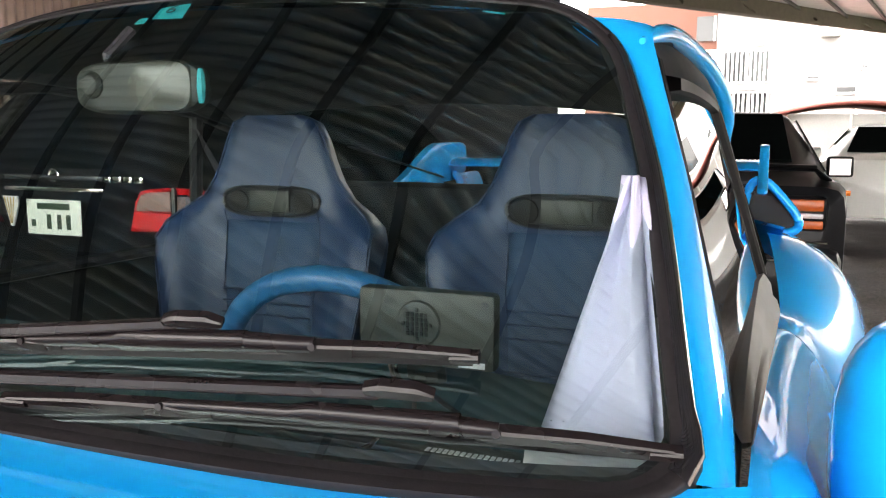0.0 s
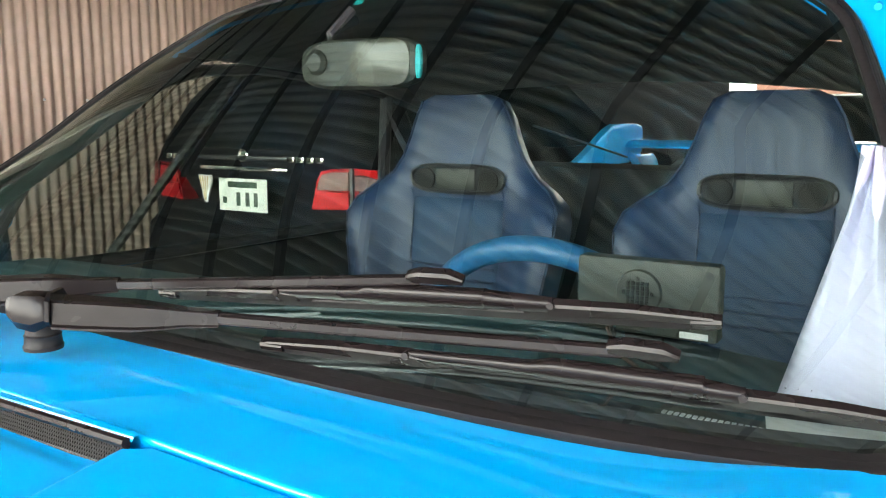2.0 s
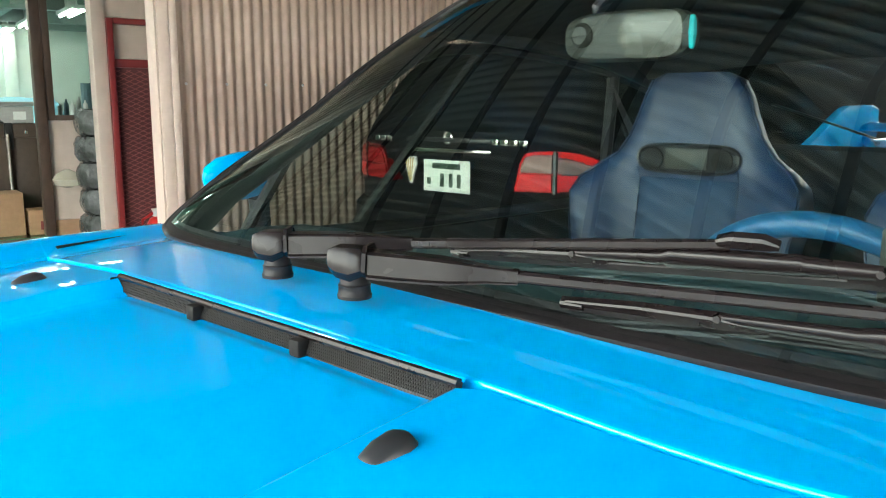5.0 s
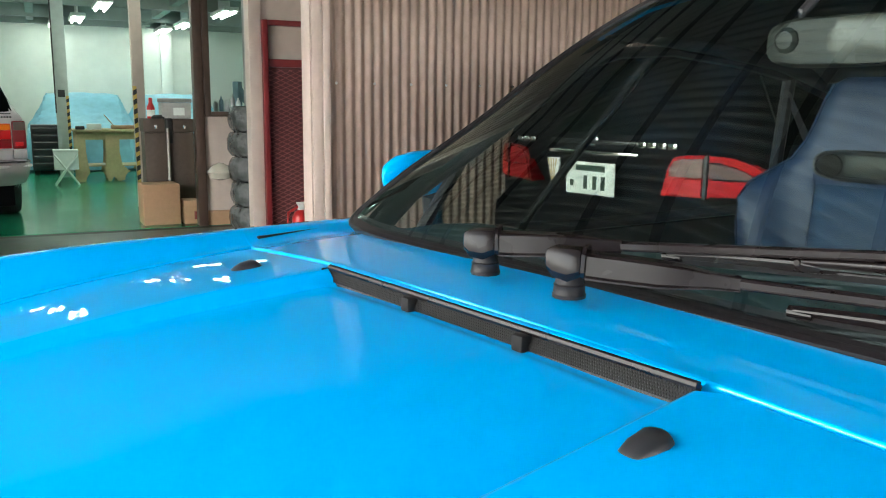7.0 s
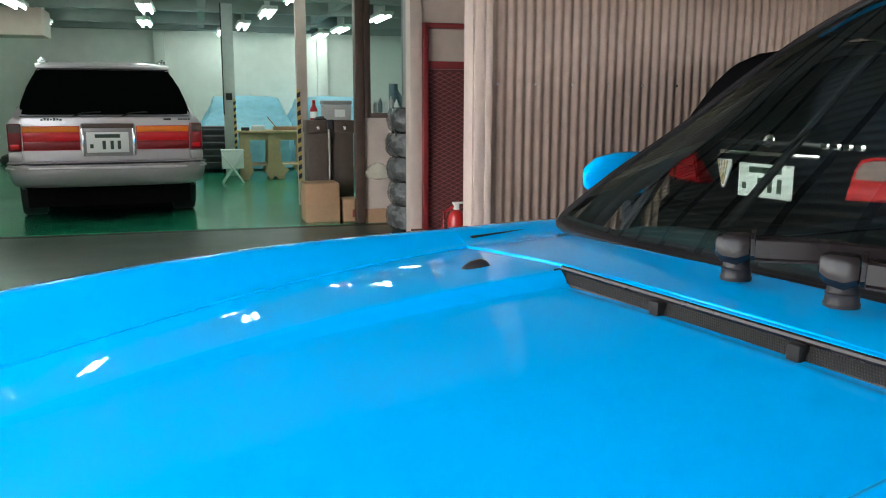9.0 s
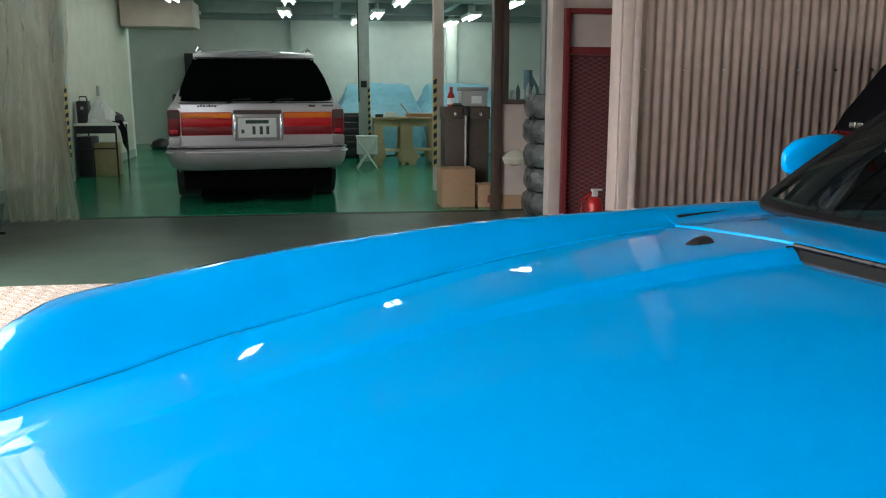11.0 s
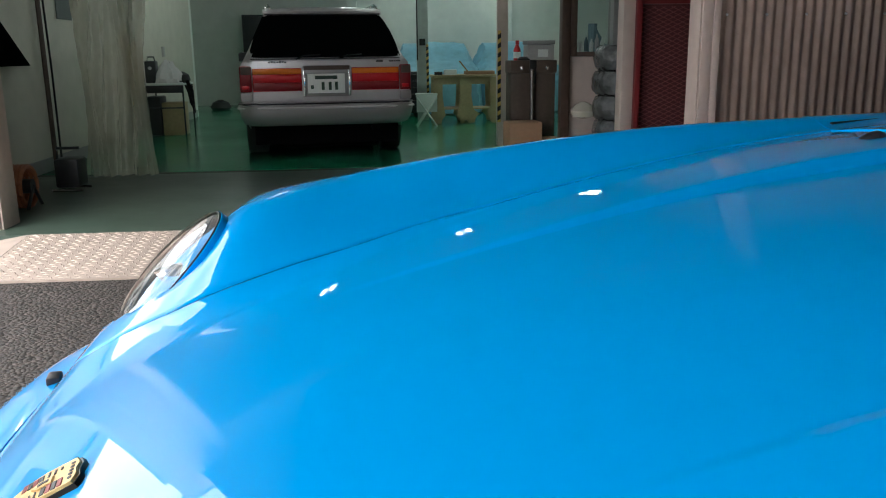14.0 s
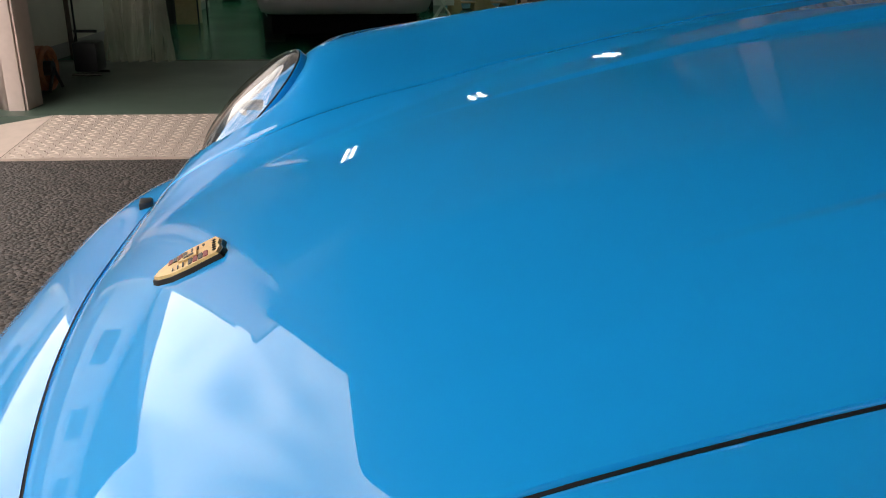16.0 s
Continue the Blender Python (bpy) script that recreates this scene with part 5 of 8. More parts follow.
for side in (-1, 1):
    y0 = WC + side * WH
    rows = [[(2.42 + (x - 2.42) * k, y0 + dy, 1.02 + (z - 1.02) * k) for x, z in fin] for dy, k in ((-0.014, 0.90), (-0.013, 0.97), (-0.006, 1.0), (0.006, 1.0), (0.013, 0.97), (0.014, 0.90))]
    m, n = M().grid(rows, True), len(fin)
    m.f += [tuple(range(n)), tuple(range(5 * n, 6 * n))]
    cpart("end_plate", m, BLUE, parent=wing, angle=60)
    lp = [(WX - 0.07, y0 + side * a, z) for a, z in loop]
    cpart("intake_rim", M().tube(lp + [lp[0], lp[1]], 0.0145, 10), BLUE, parent=wing, angle=70)
    cpart("intake_mesh", M().add([(WX - 0.060, y0 + side * a, z) for a, z in loop], [tuple(range(len(loop)))]), DARK_VOID, "black intake mesh", wing, smooth=False)
    m = M()
    for i in range(15):
        for j in range(15):
            a, z = -0.06 + 0.0125 * j + 0.00625 * (i % 2), 0.800 + 0.0115 * i
            if min((a - p) ** 2 + (z - q) ** 2 for p, q in loop) > 0.010 ** 2 and a < 0.118 - 1.15 * max(z - 0.85, 0) - 0.012:
                m.lathe([(0.0062, 0.0), (0.0044, 0.0)], (WX - 0.064, y0 + side * a, z), "x", 6)
                del m.f[-2:]
    tagged(cpart("honeycomb", m, BLACK_TRIM, parent=wing, smooth=False), kind="stuff")
    cpart("upright", M().prism([(y0 + side * a * 0.98, z) for a, z in loop], WX - 0.045, WX + 0.18, "x"), BLUE, parent=wing)

# door mirrors
for side in (-1, 1):
    cx, cy, cz, ky, kz = (0.462, 0.742, 0.948, 0.37, 0.50) if side > 0 else (0.50, -0.995, 0.832, 1.05, 1.35)
    rows = []
    for k, (dx, r) in enumerate(((-0.085, 0.012), (-0.075, 0.045), (-0.045, 0.078), (0.0, 0.096), (0.04, 0.10), (0.065, 0.097))):
        rows.append([(cx + dx, cy + side * 0.02 * k / 5 + ky * r * (abs(math.cos(q)) ** 0.75) * (1 if math.cos(q) > 0 else -1), cz + kz * r * (abs(math.sin(q)) ** 0.75) * (1 if math.sin(q) > 0 else -1)) for q in [2 * math.pi * j / 28 for j in range(28)]])
    m = M().grid(rows, True)
    m.f.append(tuple(range(28)))
    mir = cpart("door_mirror", m, BLUE, "blue teardrop door mirror")
    cpart("mirror_glass", M().add([(cx + 0.066, y, z) for _, y, z in rows[-1]], [tuple(range(28))]), CHROME, parent=mir, smooth=False)
    if side > 0:
        cpart("mirror_foot", M().tube([(cx + 0.03, cy - 0.01, cz - 0.04), (cx + 0.06, cy + 0.02, 0.80)], [0.022, 0.018], 8), BLACK_TRIM, parent=mir)


# wipers: arm, blade with bridges, pivot cap
def wiper(pivot, elbow, wrist, tip_a, tip_b):
    px, py, pz = pivot
    w = cpart("wiper", M(), WIPER, "satin black windscreen wiper")
    cpart("pivot_boot", M().lathe([(0.0172, -0.026), (0.0176, -0.0225), (0.0165, -0.0205), (0.0160, -0.014), (0.0166, -0.0125), (0.0150, -0.011), (0.0140, -0.004), (0.0135, 0.006)], (px + 0.009, py - 0.006, pz), "z", 24), BLACK_RUBBER, parent=w)
    P, E, W, A, B = Vector((px, py - 0.010, pz + 0.013)), Vector(elbow), Vector(wrist), Vector(tip_a), Vector(tip_b)
    ax = (E - P).normalized()
    sd = Vector((ax.y, -ax.x, 0)).normalized() * -1
    if sd.x > 0:
        sd = -sd
    zz = Vector((0, 0, 1))
    rows = []
    for k, hw, z0, z1 in ((-0.021, 0.009, -0.004, 0.006), (-0.019, 0.0125, -0.009, 0.0115), (-0.012, 0.0150, -0.016, 0.0145), (0.003, 0.0160, -0.019, 0.0150), (0.013, 0.0160, -0.014, 0.0150), (0.016, 0.0150, -0.012, 0.0135)):
        c = P + ax * k
        rows.append([c + sd * (hw * a) + zz * (z0 + (z1 - z0) * b) for a, b in ((-1, 0.25), (-0.6, 0.0), (0.6, 0.0), (1.0, 0.25), (1.0, 0.75), (0.72, 1.0), (-0.72, 1.0), (-1, 0.75))])
    m = M().grid(rows, True)
    m.f += [tuple(range(8)), tuple(range(40, 48))]
    cpart("pivot_cap", m, WIPER, parent=w, angle=32)
    cpart("cap_flange", M().bar([P + ax * 0.0175 + zz * 0.003, P + ax * 0.0215 + zz * 0.003], 0.037, 0.031, c=0.2), WIPER, parent=w, angle=35)
    rows = []
    L = (E - P).length
    for k, hw, hh in ((0.022 / L, 0.0150, 0.0125), (0.30, 0.0150, 0.0125), (0.55, 0.0142, 0.0118), (0.70, 0.0110, 0.0100), (0.82, 0.0078, 0.0078), (1.0, 0.0066, 0.0066)):
        c = P.lerp(E, k)
        rows.append([c + sd * (hw * a) + zz * (hh * b) for a, b in ((-1, -0.8), (-1, 0.75), (-0.8, 1.0), (0.72, 1.0), (0.90, 0.80), (1.0, -0.72), (1.16, -0.90), (1.16, -1.06), (0.94, -1.06), (0.86, -0.9), (0.78, 0.4), (-0.8, 0.4))])
    m = M().grid(rows, True)
    m.f += [tuple(range(12)), tuple(range(60, 72))]
    cpart("arm_root", m, WIPER, parent=w, angle=30)
    cpart("arm_rod", M().bar([E - (W - E) * 0.03, E.lerp(W, 0.5), W], [0.0125, 0.011, 0.010], [0.0105, 0.0095, 0.009], c=0.22), WIPER, parent=w, angle=40)
    cpart("rod_lip", M().tube([E + sd * 0.0062 - zz * 0.004, E.lerp(W, 0.5) + sd * 0.0056 - zz * 0.0036, W + sd * 0.005 - zz * 0.0034], 0.0011, 6), WIPER, parent=w)
    up = Vector((-0.55, 0, 0.83))
    d = (B - A).normalized()
    c = W
    cpart("hook", M().bar([c - d * 0.008 + up * 0.003, c + d * 0.004 + up * 0.005, c + d * 0.030 + up * 0.004, c + d * 0.042 + up * 0.001], [0.010, 0.012, 0.012, 0.009], [0.009, 0.013, 0.013, 0.006], up, 0.2), WIPER, parent=w, angle=40)
    ca, cb, o = A.lerp(B, 0.27), A.lerp(B, 0.77), up * 0.002
    c0 = A.lerp(B, 0.5) + (c - A.lerp(B, 0.5)).dot(d) * d
    cpart("main_bridge", M().bar([ca + up * 0.009, ca.lerp(c0, 0.6) + up * 0.011, c0 - d * 0.05 + up * 0.012, c0 + d * 0.06 + up * 0.012, c0.lerp(cb, 0.5) + up * 0.012, cb + up * 0.009],
                                 [0.008, 0.011, 0.013, 0.014, 0.014, 0.010], [0.010, 0.014, 0.021, 0.019, 0.017, 0.013], up, 0.28), WIPER, parent=w, angle=60)
    for s, e, t in ((A, ca, 1), (B, cb, -1)):
        cpart("claw", M().bar([s + up * 0.002, s.lerp(e, 0.5) + up * 0.006, e + up * 0.006, e.lerp(c0, 0.22) + up * 0.003], [0.008, 0.010, 0.011, 0.007], [0.007, 0.011, 0.014, 0.007], up, 0.18), WIPER, parent=w, angle=32)
        cpart("rivet", M().lathe([(0.0032, -0.004), (0.0032, 0.004)], tuple(e + up * 0.009 + Vector((-0.003, 0, 0))), "x", 10), WIPER, parent=w)
        cpart("end_cap", M().bar([s - d * 0.006 * t, s + d * 0.016 * t], 0.011, 0.009, up), WIPER, parent=w)
    cpart("rubber_blade", M().bar([A - up * 0.004, A.lerp(B, 0.5) - up * 0.003, B - up * 0.004], 0.005, 0.010, up), BLACK_RUBBER, parent=w)
    return w


wiper((0.060, -0.074, 0.926), (0.150, -0.225, 0.930), (0.197, -0.586, 0.943), (0.159, -0.276, 0.912), (0.245, -0.787, 0.909))
wiper((0.065, 0.066, 0.926), (0.165, -0.065, 0.942), (0.208, -0.403, 0.975), (0.182, -0.116, 0.937), (0.248, -0.639, 0.961))

# cabin
dash_rows = []
for x, z in ((0.175, 0.845), (0.21, 0.868), (0.27, 0.876), (0.40, 0.878), (0.50, 0.872), (0.54, 0.855), (0.56, 0.80), (0.56, 0.60)):
    dash_rows.append([(x + 0.06 * (abs(u) ** 4) * (1 if x < 0.3 else 0), GC + u * (0.665 + 0.02 * (x - 0.2)), z + 0.022 * math.exp(-((u * 0.68 + 0.30) / 0.17) ** 2) * (1 if 0.35 < x < 0.57 else 0.2) - 0.01 * u * u) for u in lin(-1, 1, 41)])
dash = cpart("dashboard", M().grid(dash_rows), DASH, "dark dashboard top")
cpart("scuttle_band", M().grid([[(x + 0.075 * abs(u) ** 4, GC + u * 0.68, z - 0.008 * u * u) for u in lin(-1, 1, 31)] for x, z in ((0.168, 0.872), (0.20, 0.876), (0.235, 0.879), (0.238, 0.876))]), MATTE_TRIM, "black scuttle band", dash)
cpart("defroster_grille", M().box(0.255, GC - 0.55, 0.871, 0.270, GC + 0.55, 0.8785, 0.002), BLACK_TRIM, parent=dash)
cpart("wiring", M().tube([(0.40, -0.50, 0.905), (0.385, -0.515, 0.885), (0.36, -0.545, 0.882), (0.30, -0.57, 0.884), (0.27, -0.555, 0.884), (0.235, -0.56, 0.885), (0.21, -0.55, 0.884)], 0.0022, 6), BROWN, "thin brown wire", dash)
cpart("chassis_plate", M().box(0.236, -0.682, 0.8825, 0.262, -0.600, 0.8865, 0.001), GREY_PLASTIC, "dark chassis plate with pale marks", dash)
m = M()
for k in range(16):
    m.box(0.2375, -0.679 + 0.0047 * k, 0.8868, 0.2445, -0.679 + 0.0047 * k + 0.0030, 0.8876)
cpart("plate_marks", m, PAPER, parent=dash, smooth=False)

wheel_c, tilt = Vector((0.635, -0.345, 0.772)), radians(24)
wu, wv = Vector((0, 1, 0)), Vector((-math.sin(tilt), 0, math.cos(tilt)))
sw = cpart("steering_wheel", M(), WHEEL_BLUE, "blue leather steering wheel")
rows = []
for k in range(80):
    q = 2 * math.pi * k / 80
    c = wheel_c + (wu * math.cos(q) + wv * math.sin(q)) * 0.194
    o, nn_ = (wu * math.cos(q) + wv * math.sin(q)), wu.cross(wv)
    rows.append([c + o * (0.016 * math.cos(p)) + nn_ * (0.017 * math.sin(p)) for p in [2 * math.pi * j / 14 for j in range(14)]])
cpart("wheel_rim", M().grid(rows + [rows[0]], True), WHEEL_BLUE, parent=sw, angle=60)
cpart("hub", M().lathe([(0.075, 0.0), (0.07, -0.03), (0.03, -0.045), (0.005, -0.048)], tuple(wheel_c), "x", 24), WHEEL_BLUE, parent=sw)
for q in (0.1, math.pi - 0.1, -1.1, -2.04):
    cpart("spoke", M().tube([wheel_c, wheel_c + (wu * math.cos(q) + wv * math.sin(q)) * 0.186], 0.018, 8, flat=0.5), WHEEL_BLUE, parent=sw)
cpart("column", M().tube([wheel_c, wheel_c + Vector((-0.12, 0, -0.05))], 0.04, 10), CABIN, parent=sw)


cpart_all = cpart


def seat(cy, x0, k=0.934):
    s = cpart_all("front_seat", M(), NAVY, "navy leather bucket seat with a slotted headrest")

    def cpart(name, m, material, label="", parent=None, **kw):
        return cpart_all(name, m.map(lambda p: (p.x, cy + (p.y - cy) * k, 1.11 - (1.11 - p.z) * k)), material, label, parent, **kw)

    prof = [(1.165, 0.085, -0.005), (1.150, 0.118, 0.0), (1.11, 0.140, 0.002), (1.06, 0.158, 0.0), (1.01, 0.180, -0.002), (0.965, 0.212, -0.004), (0.93, 0.262, -0.006),
            (0.90, 0.295, -0.008), (0.86, 0.305, -0.012), (0.80, 0.300, -0.02), (0.72, 0.285, -0.03), (0.60, 0.265, -0.045), (0.48, 0.255, -0.06), (0.40, 0.25, -0.07)]

    def xf(z, w, dx, u):
        bol = 0.075 * sstep((0.97 - z) / 0.12) * sstep((abs(u) - 0.50) / 0.42)
        return x0 + dx - bol + 0.02 * abs(u) ** 6 + (0.012 if abs(u) < 0.5 and z < 0.92 else 0.0)
    fr, bk = [], []
    for z, w, dx in prof:
        fr.append([(xf(z, w, dx, u), cy + u * w, z) for u in lin(-1, 1, 25)])
        bk.append([(x0 + dx + 0.085 - 0.03 * u * u, cy + u * w * 0.97, z - 0.004) for u in lin(1, -1, 25)])
    m = M().grid([a + b for a, b in zip(fr, bk)], True)
    m.f.append(tuple(range(50)))
    cpart("backrest", m, NAVY, parent=s, angle=60)
    # lighter middle panel with cross seams
    rows = [[(xf(z, w, dx, 0) - 0.004, cy + u * 0.132, z) for u in lin(-1, 1, 9)] for z, w, dx in ((0.905, 0, -0.008), (0.86, 0, -0.012), (0.80, 0, -0.02), (0.72, 0, -0.03), (0.60, 0, -0.045), (0.48, 0, -0.06))]
    cpart("middle_panel", M().grid(rows), NAVY_MID, "paler stitched middle panel", s, solid=-0.008)
    for z in (0.735, 0.705, 0.675, 0.60):
        cpart("seam", M().tube([(x0 - 0.036 - 0.12 * (0.735 - z), cy - 0.125, z), (x0 - 0.036 - 0.12 * (0.735 - z), cy + 0.125, z)], 0.003, 6), NAVY, parent=s)
    for sgn in (-1, 1):
        cpart("piping", M().tube([(xf(z, w, dx, sgn * 0.98) - 0.002, cy + sgn * w * 0.985, z) for z, w, dx in prof[1:-2]], 0.0028, 6), NAVY, parent=s)
        cpart("panel_seam", M().tube([(xf(z, 0, dx, 0) - 0.006, cy + sgn * 0.134, z) for z, w, dx in prof[6:-2]], 0.0018, 6), NAVY, parent=s)
    for j in range(-4, 5):
        cpart("rib", M().tube([(xf(z, w, dx, j * 0.17) + 0.0006, cy + j * w * 0.17, z) for z, w, dx in prof[1:4]], 0.0009, 5), NAVY, parent=s)
    # belt slot
    ring = [(0.135 * (abs(math.cos(q)) ** 0.45) * (1 if math.cos(q) > 0 else -1), 0.034 * (abs(math.sin(q)) ** 0.8) * (1 if math.sin(q) > 0 else -1)) for q in [2 * math.pi * k / 36 for k in range(36)]]
    m = M().tube([(x0 - 0.008, cy + a, 0.955 + b) for a, b in ring] + [(x0 - 0.008, cy + ring[0][0], 0.955 + ring[0][1])], 0.0055, 6)
    sl = cpart("belt_slot", m, BLACK_TRIM, "black framed harness slot", s)
    cpart("slot_back", M().add([(x0 - 0.006, cy + a, 0.955 + b) for a, b in ring], [tuple(range(36))]), CABIN, parent=sl, smooth=False)
    cpart("slot_plate", M().box(x0 - 0.010, cy - 0.055, 0.930, x0 - 0.0065, cy + 0.058, 0.980, 0.0015), GREY_PLASTIC, parent=sl)
    for a in (-0.092, 0.092):
        cpart("slot_roll", M().lathe([(0.028, 0.0), (0.027, -0.003), (0.012, -0.005)], (x0 - 0.0065, cy + a, 0.953), "x", 16), MATTE_TRIM, parent=sl)
    cpart("cushion", M().box(x0 - 0.50, cy - 0.24, 0.34, x0 + 0.0, cy + 0.24, 0.50, 0.05), NAVY, parent=s)


seat(0.228, 1.33)
seat(-0.468, 1.33)
cpart("rear_bench", M().box(1.82, GC - 0.58, 0.45, 1.95, GC + 0.58, 0.978, 0.03), CABIN, "dark rear bench back")
cpart("parcel_shelf", M().box(1.95, GC - 0.60, 0.93, 2.02, GC + 0.60, 0.955, 0.01), CABIN)
cpart("cabin_floor", M().box(0.2, GC - 0.70, 0.14, 2.0, GC + 0.70, 0.20), CABIN)
cpart("centre_tunnel", M().box(0.5, GC - 0.12, 0.2, 1.8, GC + 0.10, 0.42, 0.03), CABIN)
for side in (-1, 1):
    cpart("door_lining", M().box(0.30, GC + side * 0.715 - 0.02, 0.2, 1.90, GC + side * 0.715 + 0.02, 0.812, 0.012), CABIN, "dark door lining")
cpart("firewall", M().box(0.17, GC - 0.70, 0.14, 0.2, GC + 0.70, 0.84), CABIN)
# seat belts and their guides
cpart("seat_belt", M().tube([(1.36, 0.46, 1.13), (1.46, 0.42, 0.95), (1.50, 0.40, 0.60)], 0.012, 6, flat=0.2), BLACK_TRIM, "black seat belt")
cpart("seat_belt", M().tube([(1.44, 0.085, 1.09), (1.54, 0.005, 1.052), (1.64, -0.075, 1.012)], 0.010, 6, flat=0.25), BLACK_TRIM, "black seat belt")
# inside mirror on its stalk
ring_m = [(0.100 * (abs(math.cos(q)) ** 0.5) * (1 if math.cos(q) > 0 else -1), 0.034 * (abs(math.sin(q)) ** 0.62) * (1 if math.sin(q) > 0 else -1)) for q in [2 * math.pi * k / 40 for k in range(40)]]
rv = cpart("inside_mirror", M().grid([[(0.545 + dx, -0.088 + k * a, 1.181 + k * b) for a, b in ring_m] for dx, k in ((-0.014, 0.02), (-0.016, 0.6), (-0.014, 0.86), (-0.008, 0.97), (0.002, 1.0), (0.012, 0.98), (0.016, 0.93), (0.016, 0.02))], True), GREY_PLASTIC, "dark inside mirror with a painted pale reflection")
# pale panel stands in for a reflection on the dark housing
cpart("mirror_face", M().grid([[(0.5275 + dx, -0.128 + k * a * 0.50, 1.181 + k * b * 0.93) for a, b in ring_m] for dx, k in ((0.0, 0.02), (0.0005, 0.7), (0.003, 0.95), (0.008, 1.0))], True), MIRROR_SHEEN, "pale panel painted for the reflection on the mirror's back", rv)
cpart("mirror_stalk", M().tube([(0.540, -0.030, 1.190), (0.548, -0.034, 1.222), (0.582, -0.045, 1.258)], 0.007, 8), BLACK_TRIM, parent=rv)
cpart("mirror_ball", M().lathe([(0.002, -0.010), (0.012, -0.009), (0.017, -0.004), (0.018, 0.004)], (0.531, -0.025, 1.184), "x", 16), GREY_PLASTIC, parent=rv)
cpart("mirror_edge", M().tube([(0.540, -0.1845, z) for z in (1.160, 1.168, 1.181, 1.194, 1.202)], [0.003, 0.005, 0.006, 0.005, 0.003], 8), TEAL, "teal glass edge", rv)

# stickers inside the screen
def sticker(name, pts, material, label):
    n = len(pts)
    return solo(name, M().add([screen(u, v, -0.003) + Vector((0, 0, LIFT)) for u, v in pts], [tuple(range(n))]), material, label, "sticker", CAR, smooth=False)


st = sticker("sticker", [(0.075, 0.917), (-0.020, 0.914), (0.001, 0.98), (0.085, 0.967)], TEAL, "teal square inspection sticker with a number on the windscreen")
num = bpy.data.curves.new("numeral", "FONT")
num.body, num.size, num.align_x, num.align_y, num.extrude = "6", 0.034, "CENTER", "CENTER", 0.0003
num_ob = new("numeral", num)
num.materials.append(BLACK_ENAMEL)
num_ob.parent = st
c0 = screen(0.03, 0.945, 0.001) + Vector((0, 0, LIFT))
ax_y = (screen(0.03, 0.98) - screen(0.03, 0.91)).normalized()
ax_x = (screen(0.0, 0.945) - screen(0.06, 0.945)).normalized()
ax_z = ax_x.cross(ax_y)
num_ob.matrix_basis = Matrix(((ax_x.x, ax_y.x, ax_z.x, c0.x), (ax_x.y, ax_y.y, ax_z.y, c0.y), (ax_x.z, ax_y.z, ax_z.z, c0.z), (0, 0, 0, 1)))
sticker("sticker", [(0.115, 0.90), (0.085, 0.90), (0.088, 0.925), (0.118, 0.925)], TEAL, "small round teal sticker on the windscreen")
sticker("sticker", [(-0.74, 0.955), (-0.79, 0.95), (-0.79, 0.957), (-0.74, 0.962)], TEAL, "thin teal sticker at the windscreen's top")

# dash monitor with a speaker grille, its back to the windscreen
nav = thing("dash_monitor", "dark grey plastic dash monitor seen from its back, on the dashboard", "monitor", CAR)
part("case", M().box(0.415, -0.604, 0.897 + LIFT, 0.436, -0.460, 0.973 + LIFT, 0.005), GREY_PLASTIC, nav)
part("back_hump", M().lathe([(0.024, 0.0), (0.022, -0.004), (0.018, -0.005), (0.0005, -0.005)], (0.416, -0.526, 0.940 + LIFT), "x", 24), GREY_PLASTIC, nav)
m = M()
for i in range(7):
    for j in range(7):
        if (i - 3) ** 2 + (j - 3) ** 2 < 10:
            m.box(0.4094, -0.526 + 0.0048 * (i - 3) - 0.0014, 0.940 + 0.0048 * (j - 3) - 0.0018 + LIFT, 0.4112, -0.526 + 0.0048 * (i - 3) + 0.0014, 0.940 + 0.0048 * (j - 3) + 0.0018 + LIFT)
part("speaker_holes", m, DARK_VOID, nav, smooth=False)
for y, z in ((-0.594, 0.963), (-0.594, 0.907), (-0.470, 0.907)):
    part("screw", M().lathe([(0.004, 0), (0.004, -0.0012)], (0.4155, y, z + LIFT), "x", 10), BLACK_TRIM, nav)
part("label", M().box(0.4135, -0.595, 0.9005 + LIFT, 0.4146, -0.568, 0.9065 + LIFT), PAPER, nav, "small pale label")
part("stand", M().tube([(0.425, -0.53, 0.897 + LIFT), (0.43, -0.53, 0.875 + LIFT)], 0.02, 10), GREY_PLASTIC, nav)
part("cable", M().tube([(0.415, -0.50, 0.91 + LIFT), (0.405, -0.505, 0.893 + LIFT), (0.39, -0.52, 0.885 + LIFT), (0.37, -0.56, 0.884 + LIFT), (0.33, -0.60, 0.884 + LIFT)], 0.0025, 6), BLACK_RUBBER, nav)

# folded sunshade standing by the pillar, and papers on the dashboard
m = M()
rows = []
for v in lin(0, 1, 12):
    a = Vector((0.340, -0.670, 0.880)).lerp(Vector((0.485, -0.718, 1.085)), v)
    b = Vector((0.285, -0.772, 0.880)).lerp(Vector((0.49, -0.722, 1.085)), v)
    rows.append([a.lerp(b, u) + Vector((-0.012 * math.sin(u * 9 + v * 2), 0, LIFT)) for u in lin(0, 1, 14)])
shade_mesh = M().grid(rows)
rows = []
for v in lin(0, 1, 12):
    a = Vector((0.40, -0.700, 0.879)).lerp(Vector((0.50, -0.705, 1.085)), v)
    b = Vector((0.275, -0.788, 0.881)).lerp(Vector((0.50, -0.728, 1.083)), v)
    rows.append([a.lerp(b, u) + Vector((0, 0, LIFT)) for u in lin(0, 1, 6)])
shade_mesh.grid(rows)
